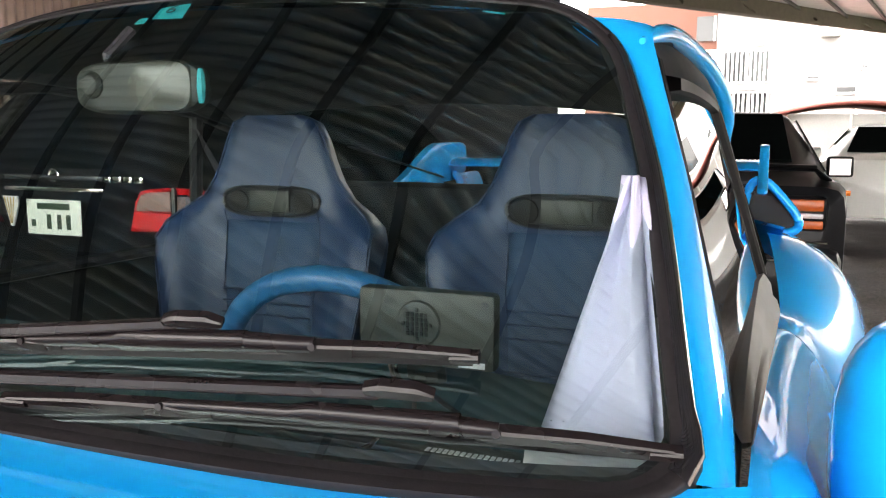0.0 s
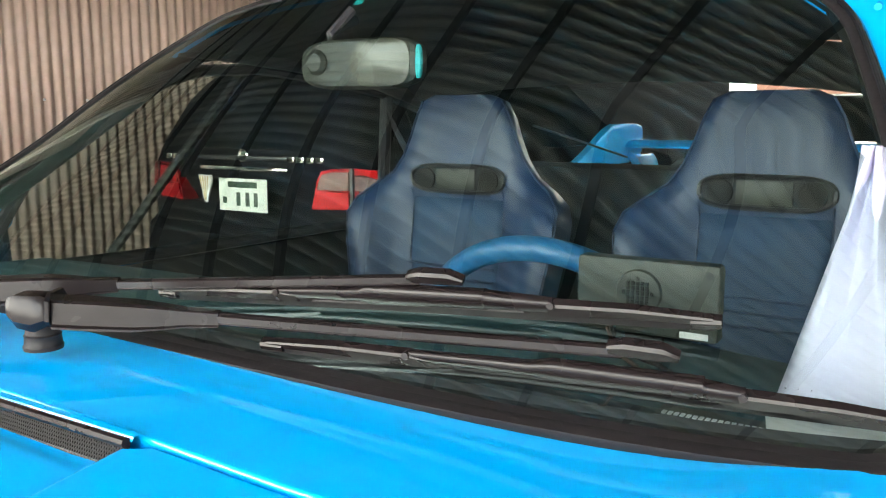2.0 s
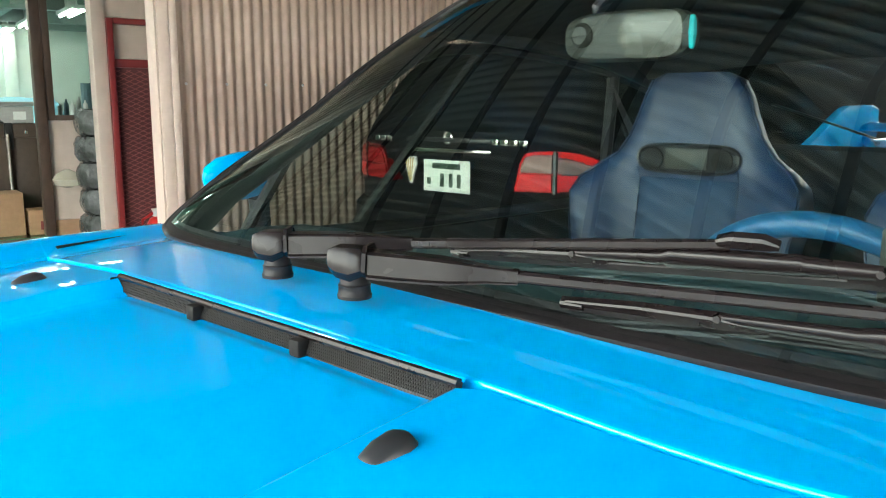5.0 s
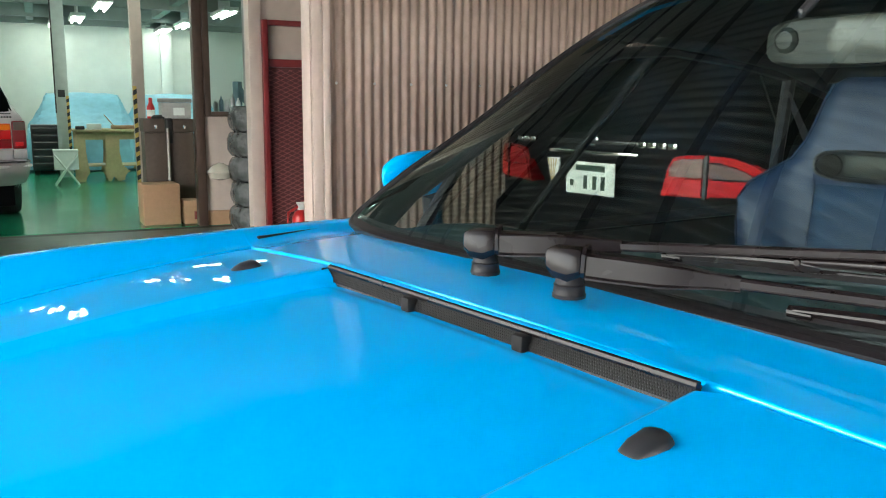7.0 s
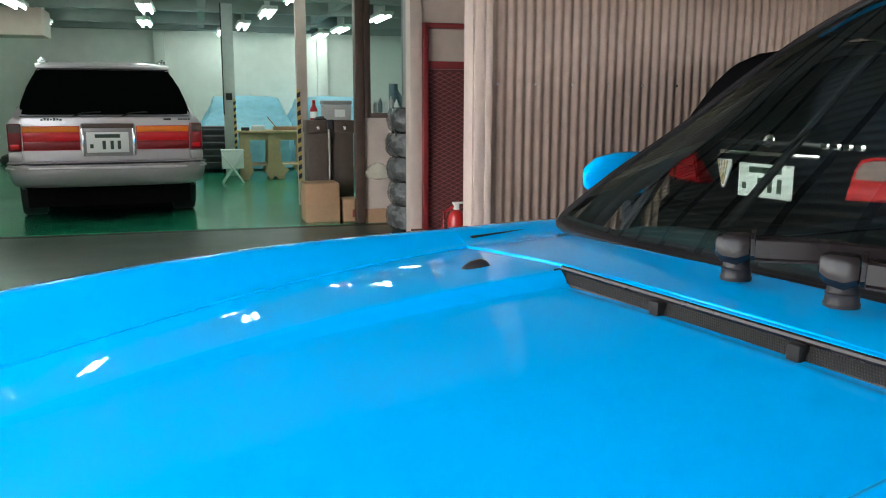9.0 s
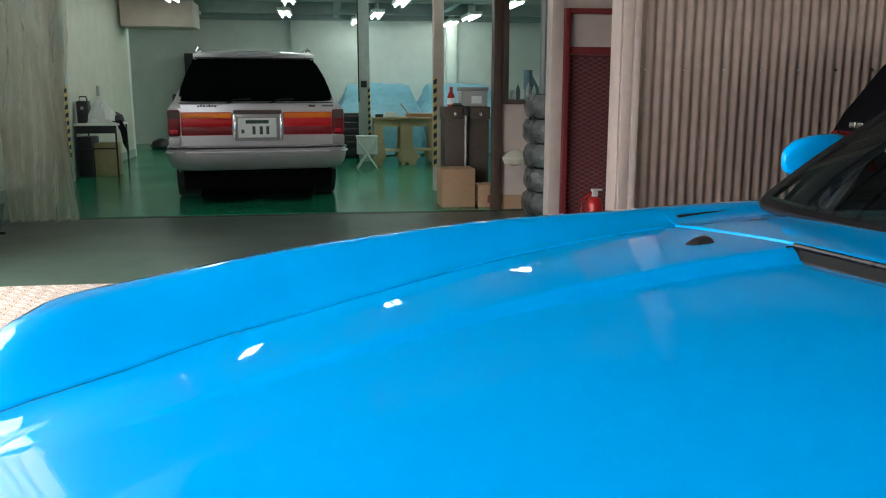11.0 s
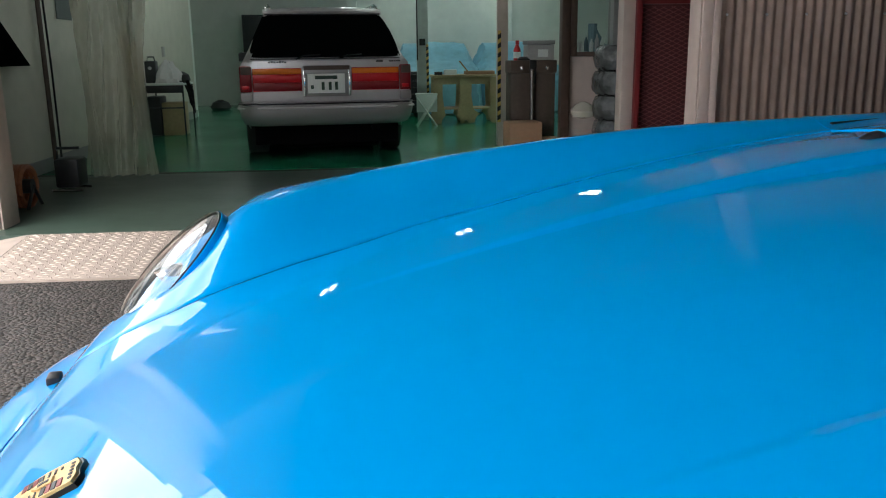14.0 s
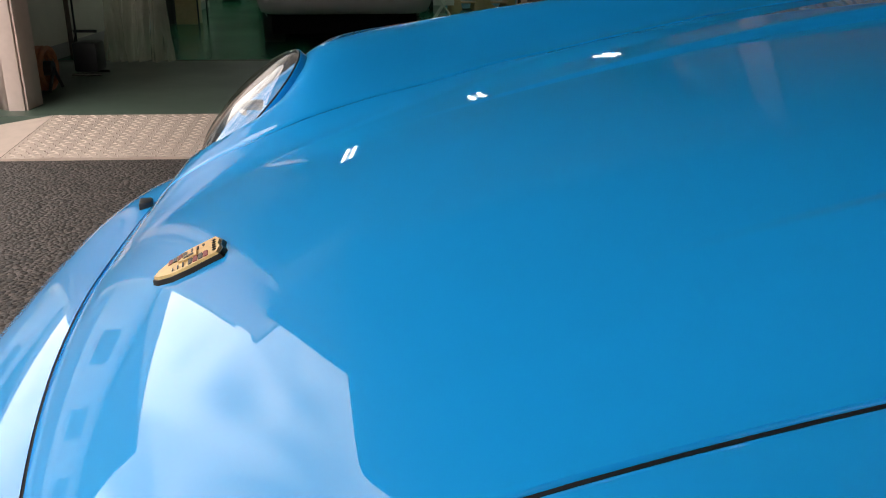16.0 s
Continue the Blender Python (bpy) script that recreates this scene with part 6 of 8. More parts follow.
solo("sunshade", shade_mesh, SHADE, "pearly silver folded sunshade standing on the dashboard", "sunshade", CAR, solid=0.004)
rows = []
for v in lin(0, 1, 9):
    a, b = Vector((0.212, -0.688, 0.884)).lerp(Vector((0.276, -0.674, 0.886)), v), Vector((0.248, -0.772, 0.884)).lerp(Vector((0.325, -0.776, 0.890)), v)
    rows.append([a.lerp(b, u) + Vector((0, 0, 0.003 * math.sin(5 * u + 2 * v) + LIFT)) for u in lin(0, 1, 10)])
solo("paper_sheet", M().grid(rows), PAPER, "creased white paper lying on the dashboard", "paper", CAR, solid=0.001)


# ---- other cars ----
def number_plate(parent, x, y, z, w, h, at=None, name="number_plate"):
    """A white plate, drawn on the plane x, with bars for its writing. Parts of parent."""
    p = part(name, M().box(x - 0.004, y - w / 2, z - h / 2, x, y + w / 2, z + h / 2, 0.0015), PLATE, parent, "white number plate with dark bars")
    for a, b, c, d in ((-0.30, 0.22, 0.30, 0.40), (-0.42, -0.28, -0.34, -0.08), (-0.13, -0.34, -0.05, 0.08), (0.06, -0.34, 0.14, 0.08), (0.23, -0.34, 0.31, 0.08)):
        part("bar", M().box(x - 0.0055, y - c * w, z + b * h, x - 0.0042, y - a * w, z + d * h), PLATE_INK, p, smooth=False)
    return p


def car_shell(rows_spec, n=19):
    """Rows of (x, half width, sill z, shoulder z, top z, top half width): a lofted closed body."""
    rows = []
    for x, w, z0, zs, zt, wt in rows_spec:
        half = [(w * 0.93, z0), (w, z0 + 0.10), (w * 1.0, zs - 0.12), (w * 0.985, zs - 0.03), (w * 0.955, zs), (wt + (w * 0.955 - wt) * 0.5, zs + (zt - zs) * 0.5 if zt - zs > 0.1 else zs + (zt - zs) * 0.6), (wt, zt - 0.035 if zt - zs > 0.1 else zt - 0.008), (wt * 0.9, zt - 0.008), (wt * 0.5, zt), (0, zt + 0.002)]
        rows.append([(x, y, z) for y, z in half] + [(x, -y, z) for y, z in half[-2::-1]])
    m = M().grid(rows)
    k = len(rows[0])
    m.f += [tuple(range(k)), tuple(range((len(rows) - 1) * k, len(rows) * k))]
    return m


def add_wheels(parent, xs, w, r=0.31):
    for x in xs:
        for s in (-1, 1):
            wh = part("wheel", M(), TYRE, parent)
            part("tyre", M().lathe([(r * 0.62, -0.10), (r * 0.95, -0.105), (r, -0.08), (r, 0.08), (r * 0.95, 0.105), (r * 0.62, 0.10)], (x, s * (w - 0.11), r), "y", 28), TYRE, wh, "black tyre")
            part("rim", M().lathe([(0.02, 0.08), (r * 0.58, 0.07), (r * 0.64, 0.095), (r * 0.64, -0.095), (0.02, -0.08)], (x, s * (w - 0.11), r), "y", 20), ALLOY, wh, "silver wheel")


# station wagon in the workshop, its tail to the yard; local +x runs forward
wag = thing("station_wagon", "silver two-tone station wagon with dark glass, parked inside the workshop", "car", pose(-0.925, 8.40, 0, 0, 0, 96))
spec = [(0.02, 0.74, 0.47, 0.90, 0.93, 0.70), (0.05, 0.80, 0.45, 0.955, 0.985, 0.71), (0.16, 0.80, 0.42, 0.97, 1.20, 0.625), (0.34, 0.80, 0.30, 0.97, 1.405, 0.545), (0.6, 0.80, 0.28, 0.97, 1.44, 0.55), (2.4, 0.80, 0.28, 0.95, 1.44, 0.55), (3.1, 0.80, 0.28, 0.93, 1.0, 0.62), (4.3, 0.79, 0.28, 0.86, 0.88, 0.62), (4.6, 0.72, 0.3, 0.70, 0.72, 0.6)]
part("body", car_shell(spec), SILVER_PAINT, wag, angle=45)
rows = []
for x, z, w in ((0.010, 0.985, 0.715), (0.070, 1.10, 0.685), (0.135, 1.22, 0.640), (0.200, 1.315, 0.590), (0.235, 1.358, 0.560), (0.252, 1.378, 0.520)):
    rows.append([(x + 0.05 * abs(u) ** 4, w * u, z) for u in lin(-1, 1, 17)])
gl = M().grid(rows)
part("tailgate_window", gl, DARK_GLASS, wag, "black tinted tailgate window", solid=0.012)
for s in (-1, 1):
    part("side_window", M().add([(0.34, s * 0.742, 1.005), (2.3, s * 0.742, 1.0), (2.2, s * 0.560, 1.38), (0.46, s * 0.560, 1.375)], [(0, 1, 2, 3)]), DARK_GLASS, wag, smooth=False, solid=0.01)
    part("roof_bar", M().tube([(0.42, s * 0.52, 1.44), (0.50, s * 0.52, 1.475), (2.3, s * 0.52, 1.475)], 0.014, 8), CHROME, wag, "bright roof bar")
    part("bar_foot", M().box(0.46, s * 0.52 - 0.03, 1.43, 0.60, s * 0.52 + 0.03, 1.47, 0.008), CHROME, wag)
    mirror = part("door_mirror", M().box(2.2, s * 0.78 if s > 0 else -0.86, 0.93, 2.33, 0.90 if s > 0 else -0.78, 1.04, 0.02), BLACK_TRIM, wag, "black door mirror")
part("spoiler_lip", M().grid([[(x + 0.05 * abs(u) ** 3, 0.565 * u, z - 0.020 * u * u) for u in lin(-1, 1, 15)] for x, z in ((0.262, 1.392), (0.240, 1.396), (0.236, 1.412), (0.255, 1.436), (0.34, 1.452), (0.48, 1.450))]), SILVER_PAINT, wag, "silver roof edge over the tailgate")
part("gate_seal", M().box(0.245, -0.55, 1.374, 0.27, 0.55, 1.386, 0.003), BLACK_TRIM, wag)
part("gate_gap", M().box(0.006, -0.70, 0.962, 0.022, 0.70, 0.970), BLACK_TRIM, wag)
part("wiper", M().tube([(0.0, 0.28, 0.965), (-0.012, 0.20, 0.995), (0.02, 0.05, 1.002)], 0.008, 6), BLACK_TRIM, wag, "black rear wiper")
part("wiper", M().tube([(0.0, -0.12, 0.965), (-0.012, -0.20, 0.995), (0.02, -0.34, 1.002)], 0.008, 6), BLACK_TRIM, wag, "black rear wiper")
part("gate_panel", M().box(0.008, -0.69, 0.575, 0.02, 0.69, 0.955, 0.006), SILVER_PAINT, wag)
for s in (-1, 1):
    a, b = (0.235, 0.690)
    lo, hi = (s * a, s * b) if s > 0 else (s * b, s * a)
    tl = part("tail_lamp", M().box(-0.010, lo, 0.670, 0.012, hi, 0.882, 0.006), RED_LENS, wag, "red and amber tail lamp")
    part("amber_lens", M().box(-0.016, lo + 0.004, 0.828, -0.008, hi - 0.004, 0.876, 0.003), AMBER_LENS, tl)
    part("red_lens", M().box(-0.016, lo + 0.004, 0.676, -0.008, hi - 0.004, 0.748, 0.003), DEEP_RED_LENS, tl)
    part("red_lens", M().box(-0.017, lo + 0.004, 0.751, -0.008, hi - 0.004, 0.824, 0.003), RED_LENS, tl)
    lo, hi = (0.698, 0.808) if s > 0 else (-0.808, -0.698)
    cl = part("corner_lamp", M().box(0.0, lo, 0.665, 0.16, hi, 0.905, 0.015), DEEP_RED_LENS, wag, "deep red corner lamp")
    part("upper_lens", M().box(-0.006, lo + 0.006, 0.825, 0.02, hi - 0.012, 0.895, 0.004), BROWN, cl, "smoked upper corner lens")
    part("lower_trim", M().box(-0.004, lo, 0.575, 0.16, hi, 0.662, 0.012), GREY_BUMPER, cl)
    part("reflector", M().box(-0.008, (lo + hi) / 2 - 0.03, 0.69, 0.0, (lo + hi) / 2 + 0.035, 0.725, 0.003), RED_LENS, cl)
pf = part("plate_frame", M().box(-0.022, -0.225, 0.615, -0.002, 0.225, 0.905, 0.012), GREY_BUMPER, wag, "grey plate surround with bright edges")
part("recess", M().box(-0.026, -0.200, 0.636, -0.020, 0.200, 0.838, 0.004), GREY_WALL, pf)
part("top_strip", M().box(-0.030, -0.215, 0.862, -0.020, 0.215, 0.900, 0.005), BROWN, pf, "brown top strip")
for s in (-1, 1):
    part("side_strip", M().box(-0.030, s * 0.212 - 0.010, 0.622, -0.020, s * 0.212 + 0.010, 0.860, 0.004), CHROME, pf)
number_plate(wag, -0.028, 0.008, 0.737, 0.350, 0.180)
rows = []
for z, x, w in ((0.34, 0.06, 0.74), (0.36, 0.0, 0.79), (0.42, -0.055, 0.815), (0.49, -0.075, 0.83), (0.535, -0.07, 0.83), (0.55, -0.05, 0.825), (0.57, 0.0, 0.80)):
    rows.append([(0.5, w, z), (0.15 + x, w, z), (0.07 + x, w - 0.03, z), (0.02 + x, w - 0.12, z)] + [(x, y, z) for y in lin(w - 0.25, -(w - 0.25), 9)] + [(0.02 + x, -(w - 0.12), z), (0.07 + x, -(w - 0.03), z), (0.15 + x, -w, z), (0.5, -w, z)])
bp = part("rear_bumper", M().grid(rows), GREY_BUMPER, wag, "grey rear bumper with a pale rub strip", angle=40)
part("rub_strip", M().tube([(0.4, -0.838, 0.515), (0.08, -0.838, 0.515), (0.0, -0.79, 0.515), (-0.072, -0.60, 0.515), (-0.080, 0, 0.515), (-0.072, 0.60, 0.515), (0.0, 0.79, 0.515), (0.08, 0.838, 0.515), (0.4, 0.838, 0.515)], 0.012, 6), SILVER_PAINT, bp)
part("bumper_groove", M().tube([(0.4, -0.832, 0.553), (0.08, -0.832, 0.553), (0.0, -0.78, 0.553), (-0.052, -0.60, 0.553), (-0.056, 0, 0.553), (-0.052, 0.60, 0.553), (0.0, 0.78, 0.553), (0.08, 0.832, 0.553), (0.4, 0.832, 0.553)], 0.008, 6), BLACK_TRIM, bp)
part("exhaust", M().lathe([(0.028, -0.05), (0.032, -0.05), (0.032, 0.12), (0.028, 0.12)], (0.06, -0.45, 0.31), "x", 14), DARK_VOID, wag, "dull exhaust tip")
part("badge", M().box(0.004, -0.54, 0.928, 0.010, -0.475, 0.945, 0.002), BLACK_ENAMEL, wag, "dark badge shape")
for k in range(5):
    part("badge_bar", M().box(0.004, -0.60 - 0.022 * k - 0.016, 0.930, 0.010, -0.60 - 0.022 * k, 0.944), BLACK_ENAMEL, wag)
for k in range(7):
    part("badge_bar", M().box(0.004, 0.37 + 0.025 * k, 0.928 + 0.003 * (k % 2), 0.010, 0.37 + 0.025 * k + 0.019, 0.944 + 0.004 * (k % 3)), BLACK_ENAMEL, wag)
part("fuel_tank", M().box(0.30, -0.52, 0.10, 0.85, 0.42, 0.18, 0.03), DARK_VOID, wag)
part("rear_axle", M().tube([(0.95, -0.66, 0.29), (0.95, -0.1, 0.27), (0.95, 0.1, 0.27), (0.95, 0.66, 0.29)], [0.04, 0.07, 0.07, 0.04], 10), DARK_VOID, wag)
part("underside", M().box(0.22, -0.70, 0.15, 4.4, 0.70, 0.36), DARK_VOID, wag)
# unseen front valance and the sills are added to keep light from underneath
part("front_valance", M().box(4.40, -0.74, 0.10, 4.56, 0.74, 0.34, 0.02), DARK_VOID, wag)
for s in (-1, 1):
    part("sill", M().box(1.30, s * 0.75 - 0.03, 0.11, 3.30, s * 0.75 + 0.03, 0.34, 0.015), DARK_VOID, wag)
add_wheels(wag, (0.95, 3.65), 0.80, 0.31)

# black estate car beside the sports car; built in the sports car's frame, tail at x = 2.64
est_at = CAR @ pose(2.645, 2.26, 0)
est = thing("estate_car", "black estate car with red tail lamps parked by the wall", "car", est_at)


def bow(m):
    """Rounds the tail in plan."""
    return m.map(lambda p: (p.x + 1.25 * max(abs(p.y) - 0.50, 0) ** 2 * max(1 - max(p.x, 0) / 0.8, 0), p.y, p.z))


spec = [(0.0, 0.78, 0.45, 0.86, 0.88, 0.66), (0.02, 0.83, 0.32, 0.95, 1.02, 0.62), (0.05, 0.85, 0.30, 0.96, 1.14, 0.585), (0.10, 0.87, 0.28, 0.96, 1.23, 0.565), (0.17, 0.88, 0.28, 0.97, 1.32, 0.55), (0.27, 0.885, 0.28, 0.98, 1.40, 0.54), (0.42, 0.89, 0.28, 0.98, 1.455, 0.53), (0.8, 0.89, 0.26, 0.99, 1.505, 0.53), (2.6, 0.89, 0.26, 0.98, 1.51, 0.54), (3.3, 0.89, 0.26, 0.96, 1.06, 0.68), (4.4, 0.86, 0.28, 0.85, 0.88, 0.66), (4.75, 0.75, 0.3, 0.66, 0.68, 0.6)]
part("body", bow(car_shell(spec)), ESTATE_PAINT, est, angle=45)
part("tailgate_window", M().grid([[(x - 0.012 + 0.06 * u * u, w * u, z) for u in lin(-1, 1, 15)] for x, z, w in ((0.018, 1.035, 0.585), (0.05, 1.13, 0.555), (0.10, 1.22, 0.535), (0.17, 1.31, 0.515), (0.24, 1.375, 0.49), (0.27, 1.395, 0.45))]), DARK_GLASS, est, "dark tailgate window", solid=0.008)
for s in (-1, 1):
    part("side_window", M().add([(0.34, s * 0.850, 1.00), (2.6, s * 0.855, 1.00), (2.4, s * 0.556, 1.478), (0.50, s * 0.552, 1.435)], [(0, 1, 2, 3)]), DARK_GLASS, est, smooth=False, solid=0.01)
    def lamp_prism(pts, x0, x1):
        return bow(M().prism([(s * y, z) for y, z in pts], x0, x1, "x"))
    # left lamp's dimness behind dark glass is painted: deeper red lenses than the right
    tl = part("tail_lamp", lamp_prism([(0.440, 0.755), (0.455, 0.81), (0.475, 0.89), (0.505, 0.938), (0.56, 0.950), (0.66, 0.955), (0.76, 0.945), (0.83, 0.915), (0.88, 0.87), (0.90, 0.82), (0.89, 0.765), (0.85, 0.757)], -0.006, 0.12), RED_LENS if s < 0 else DEEP_RED_LENS, est, "red tail lamp with a clear upper band")
    part("clear_band", lamp_prism([(0.482, 0.850), (0.492, 0.890), (0.512, 0.922), (0.56, 0.935), (0.648, 0.938), (0.648, 0.850)], -0.012, 0.0), PINK_LENS if s < 0 else DEEP_RED_LENS, tl)
    part("clear_band", lamp_prism([(0.676, 0.850), (0.676, 0.918), (0.74, 0.912), (0.80, 0.890), (0.85, 0.850)], -0.012, 0.0), PINK_LENS if s < 0 else DEEP_RED_LENS, tl)
    part("red_lens", lamp_prism([(0.458, 0.768), (0.474, 0.842), (0.648, 0.842), (0.648, 0.768)], -0.013, 0.0), RED_LENS if s < 0 else DEEP_RED_LENS, tl)
    part("red_lens", lamp_prism([(0.676, 0.768), (0.676, 0.842), (0.855, 0.842), (0.868, 0.80), (0.85, 0.768)], -0.013, 0.0), RED_LENS, tl)
    part("lamp_gap", lamp_prism([(0.655, 0.755), (0.655, 0.955), (0.668, 0.955), (0.668, 0.755)], -0.014, 0.0), BLACK_TRIM, tl)
number_plate(est, -0.012, 0.0, 0.803, 0.33, 0.165)
part("handle_bar", M().box(-0.014, -0.30, 0.978, 0.0, 0.30, 1.000, 0.004), BLACK_TRIM, est)
stk = part("sticker", M().prism([(0.318, 0.895), (0.228, 0.895), (0.222, 0.860), (0.262, 0.752), (0.276, 0.752)], -0.0125, -0.002, "x"), PAPER, est, "pale striped wedge sticker")
for k in range(4):
    part("stripe", M().prism([(0.312 - 0.020 * k, 0.890), (0.303 - 0.020 * k, 0.890), (0.273 - 0.003 * k, 0.765), (0.275 - 0.003 * k, 0.765)], -0.014, -0.012, "x"), STICKER_GOLD, stk, "gold stripe")
part("emblem", M().lathe([(0.030, 0), (0.034, -0.004), (0.030, -0.006), (0.026, -0.004)], (-0.002, 0.0, 0.998), "x", 20), CHROME, est, "round chrome emblem")
for k, (y0, y1) in enumerate(((-0.34, -0.30), (-0.40, -0.35), (-0.46, -0.41), (-0.52, -0.47), (0.42, 0.46), (0.47, 0.51), (0.52, 0.56))):
    part("badge_bar", M().box(-0.008, y0, 0.972, 0.0, y1, 1.0, 0.002), CHROME, est)
part("plate_light_trim", M().box(-0.016, -0.30, 0.925, 0.0, 0.30, 0.945, 0.004), CHROME, est)
part("rear_bumper", bow(M().grid([[(x, y, z) for y in lin(-0.86, 0.86, 25)] for x, z in ((0.0, 0.33), (-0.06, 0.36), (-0.07, 0.48), (-0.06, 0.60), (0.0, 0.645))])), ESTATE_PAINT, est)
add_wheels(est, (0.95, 3.75), 0.89, 0.32)

# black sports coupe behind the blue car
cp_at = CAR @ pose(3.95, -0.32, 0)
cpe = thing("black_coupe", "glossy black sports coupe with wide tail lamps and spoiler", "car", cp_at)
spec = [(0.0, 0.80, 0.40, 0.82, 0.84, 0.70), (0.05, 0.88, 0.28, 0.93, 0.955, 0.72), (0.25, 0.90, 0.25, 0.955, 0.985, 0.72), (0.45, 0.90, 0.25, 0.95, 1.05, 0.68), (1.15, 0.90, 0.25, 0.93, 1.31, 0.63), (1.6, 0.89, 0.25, 0.92, 1.335, 0.63), (2.0, 0.89, 0.25, 0.91, 1.29, 0.62), (2.75, 0.89, 0.25, 0.88, 0.93, 0.62), (4.0, 0.86, 0.25, 0.70, 0.72, 0.6), (4.3, 0.78, 0.25, 0.52, 0.54, 0.55)]
part("body", car_shell(spec), BLACK_PAINT, cpe, angle=45)
part("rear_window", M().add([(0.46, -0.64, 1.06), (0.46, 0.64, 1.06), (1.10, 0.59, 1.31), (1.10, -0.59, 1.31)], [(0, 1, 2, 3)]), DARK_GLASS, cpe, smooth=False, solid=0.012)
part("spoiler", M().tube([(0.25, -0.80, 0.97), (0.16, -0.74, 1.03), (0.14, 0, 1.045), (0.16, 0.74, 1.03), (0.25, 0.80, 0.97)], [0.03, 0.05, 0.055, 0.05, 0.03], 8, flat=0.35), BLACK_PAINT, cpe, "black tail spoiler")
for s in (-1, 1):
    lo, hi = (0.28, 0.80) if s > 0 else (-0.80, -0.28)
    tl = part("tail_lamp", M().box(-0.02, lo, 0.735, 0.09, hi, 0.905, 0.03), BLACK_PAINT, cpe, "smoked tail lamp with amber and red bands")
    part("amber_lens", M().box(-0.026, lo + 0.02, 0.835, 0.0, hi - 0.02, 0.890, 0.006), DARK_AMBER, tl)
    part("red_lens", M().box(-0.026, lo + 0.02, 0.750, 0.0, hi - 0.02, 0.790, 0.006), DARK_AMBER, tl)
    part("clear_lens", M().box(-0.026, lo + 0.02, 0.800, 0.0, hi - 0.02, 0.825, 0.006), CLEAR_LENS, tl)
    mirror = part("door_mirror", M().box(1.95, min(s * 0.90, s * 1.07), 0.90, 2.02, max(s * 0.90, s * 1.07), 1.04, 0.02), BLACK_PAINT, cpe, "black door mirror")
    part("mirror_glass", M().box(1.944, min(s * 0.92, s * 1.05), 0.915, 1.949, max(s * 0.92, s * 1.05), 1.025), CHROME, mirror)
    part("side_window", M().add([(0.95, s * 0.835, 0.97), (2.3, s * 0.85, 0.95), (1.85, s * 0.665, 1.27), (1.2, s * 0.665, 1.27)], [(0, 1, 2, 3)]), DARK_GLASS if s > 0 else PALE_GLASS, cpe, smooth=False, solid=0.01)
part("rear_bumper", M().box(-0.06, -0.87, 0.26, 0.12, 0.87, 0.66, 0.06), BLACK_PAINT, cpe)
for z in (0.60, 0.69):
    part("bumper_strip", M().tube([(-0.055, -0.80, z), (-0.065, -0.7, z), (-0.065, 0.7, z), (-0.055, 0.80, z)], 0.006, 6), CHROME, cpe)
add_wheels(cpe, (0.85, 3.3), 0.90, 0.31)

# white coupe further off
wc_at = CAR @ pose(8.4, -2.15, 0, 0, 0, -4)
wcp = thing("white_coupe", "white sports coupe parked further down the yard", "car", wc_at)
spec = [(0.0, 0.78, 0.40, 0.80, 0.82, 0.66), (0.06, 0.86, 0.26, 0.92, 0.94, 0.70), (0.3, 0.88, 0.22, 0.95, 0.99, 0.68), (1.2, 0.88, 0.22, 0.93, 1.26, 0.56), (1.8, 0.87, 0.22, 0.92, 1.29, 0.55), (2.7, 0.87, 0.22, 0.88, 0.92, 0.6), (4.2, 0.80, 0.25, 0.62, 0.64, 0.55)]
part("body", car_shell(spec), WHITE_PAINT, wcp, angle=45)
part("rear_window", M().add([(0.36, -0.60, 1.02), (0.36, 0.60, 1.02), (1.14, 0.50, 1.26), (1.14, -0.50, 1.26)], [(0, 1, 2, 3)]), DARK_GLASS, wcp, smooth=False, solid=0.012)
for s in (-1, 1):
    part("marker_lamp", M().box(-0.006, min(s * 0.55, s * 0.70), 0.60, 0.02, max(s * 0.55, s * 0.70), 0.65, 0.004), AMBER_LENS, wcp, "amber marker lamp")
    part("door_mirror", M().box(1.9, min(s * 0.86, s * 1.04), 0.90, 2.02, max(s * 0.86, s * 1.04), 1.03, 0.03), WHITE_PAINT, wcp)
    part("side_window", M().add([(0.85, s * 0.80, 0.97), (2.2, s * 0.82, 0.95), (1.95, s * 0.585, 1.24), (1.2, s * 0.59, 1.24)], [(0, 1, 2, 3)]), DARK_GLASS, wcp, smooth=False, solid=0.01)
add_wheels(wcp, (0.85, 3.2), 0.88, 0.31)


# ---- things in the workshop ----
def carton(x0, y0, w, d, h, label, turn=0, tape=True):
    b = thing("cardboard_box", label, "box", pose(x0, y0, 0, 0, 0, turn))
    part("body", M().box(0, 0, 0, w, d, h, 0.006), CARDBOARD, b)
    part("flap", M().box(0.004, 0.004, h + 0.0005, w * 0.5 - 0.003, d - 0.004, h + 0.004), CARDBOARD, b)
    part("flap", M().box(w * 0.5 + 0.003, 0.004, h + 0.0005, w - 0.004, d - 0.004, h + 0.005), CARDBOARD, b)
    if tape:
        part("print_mark", M().box(w * 0.62, -0.0015, h * 0.2, w * 0.9, -0.0002, h * 0.55), RED_DOOR, b, "faded red print")
    return b


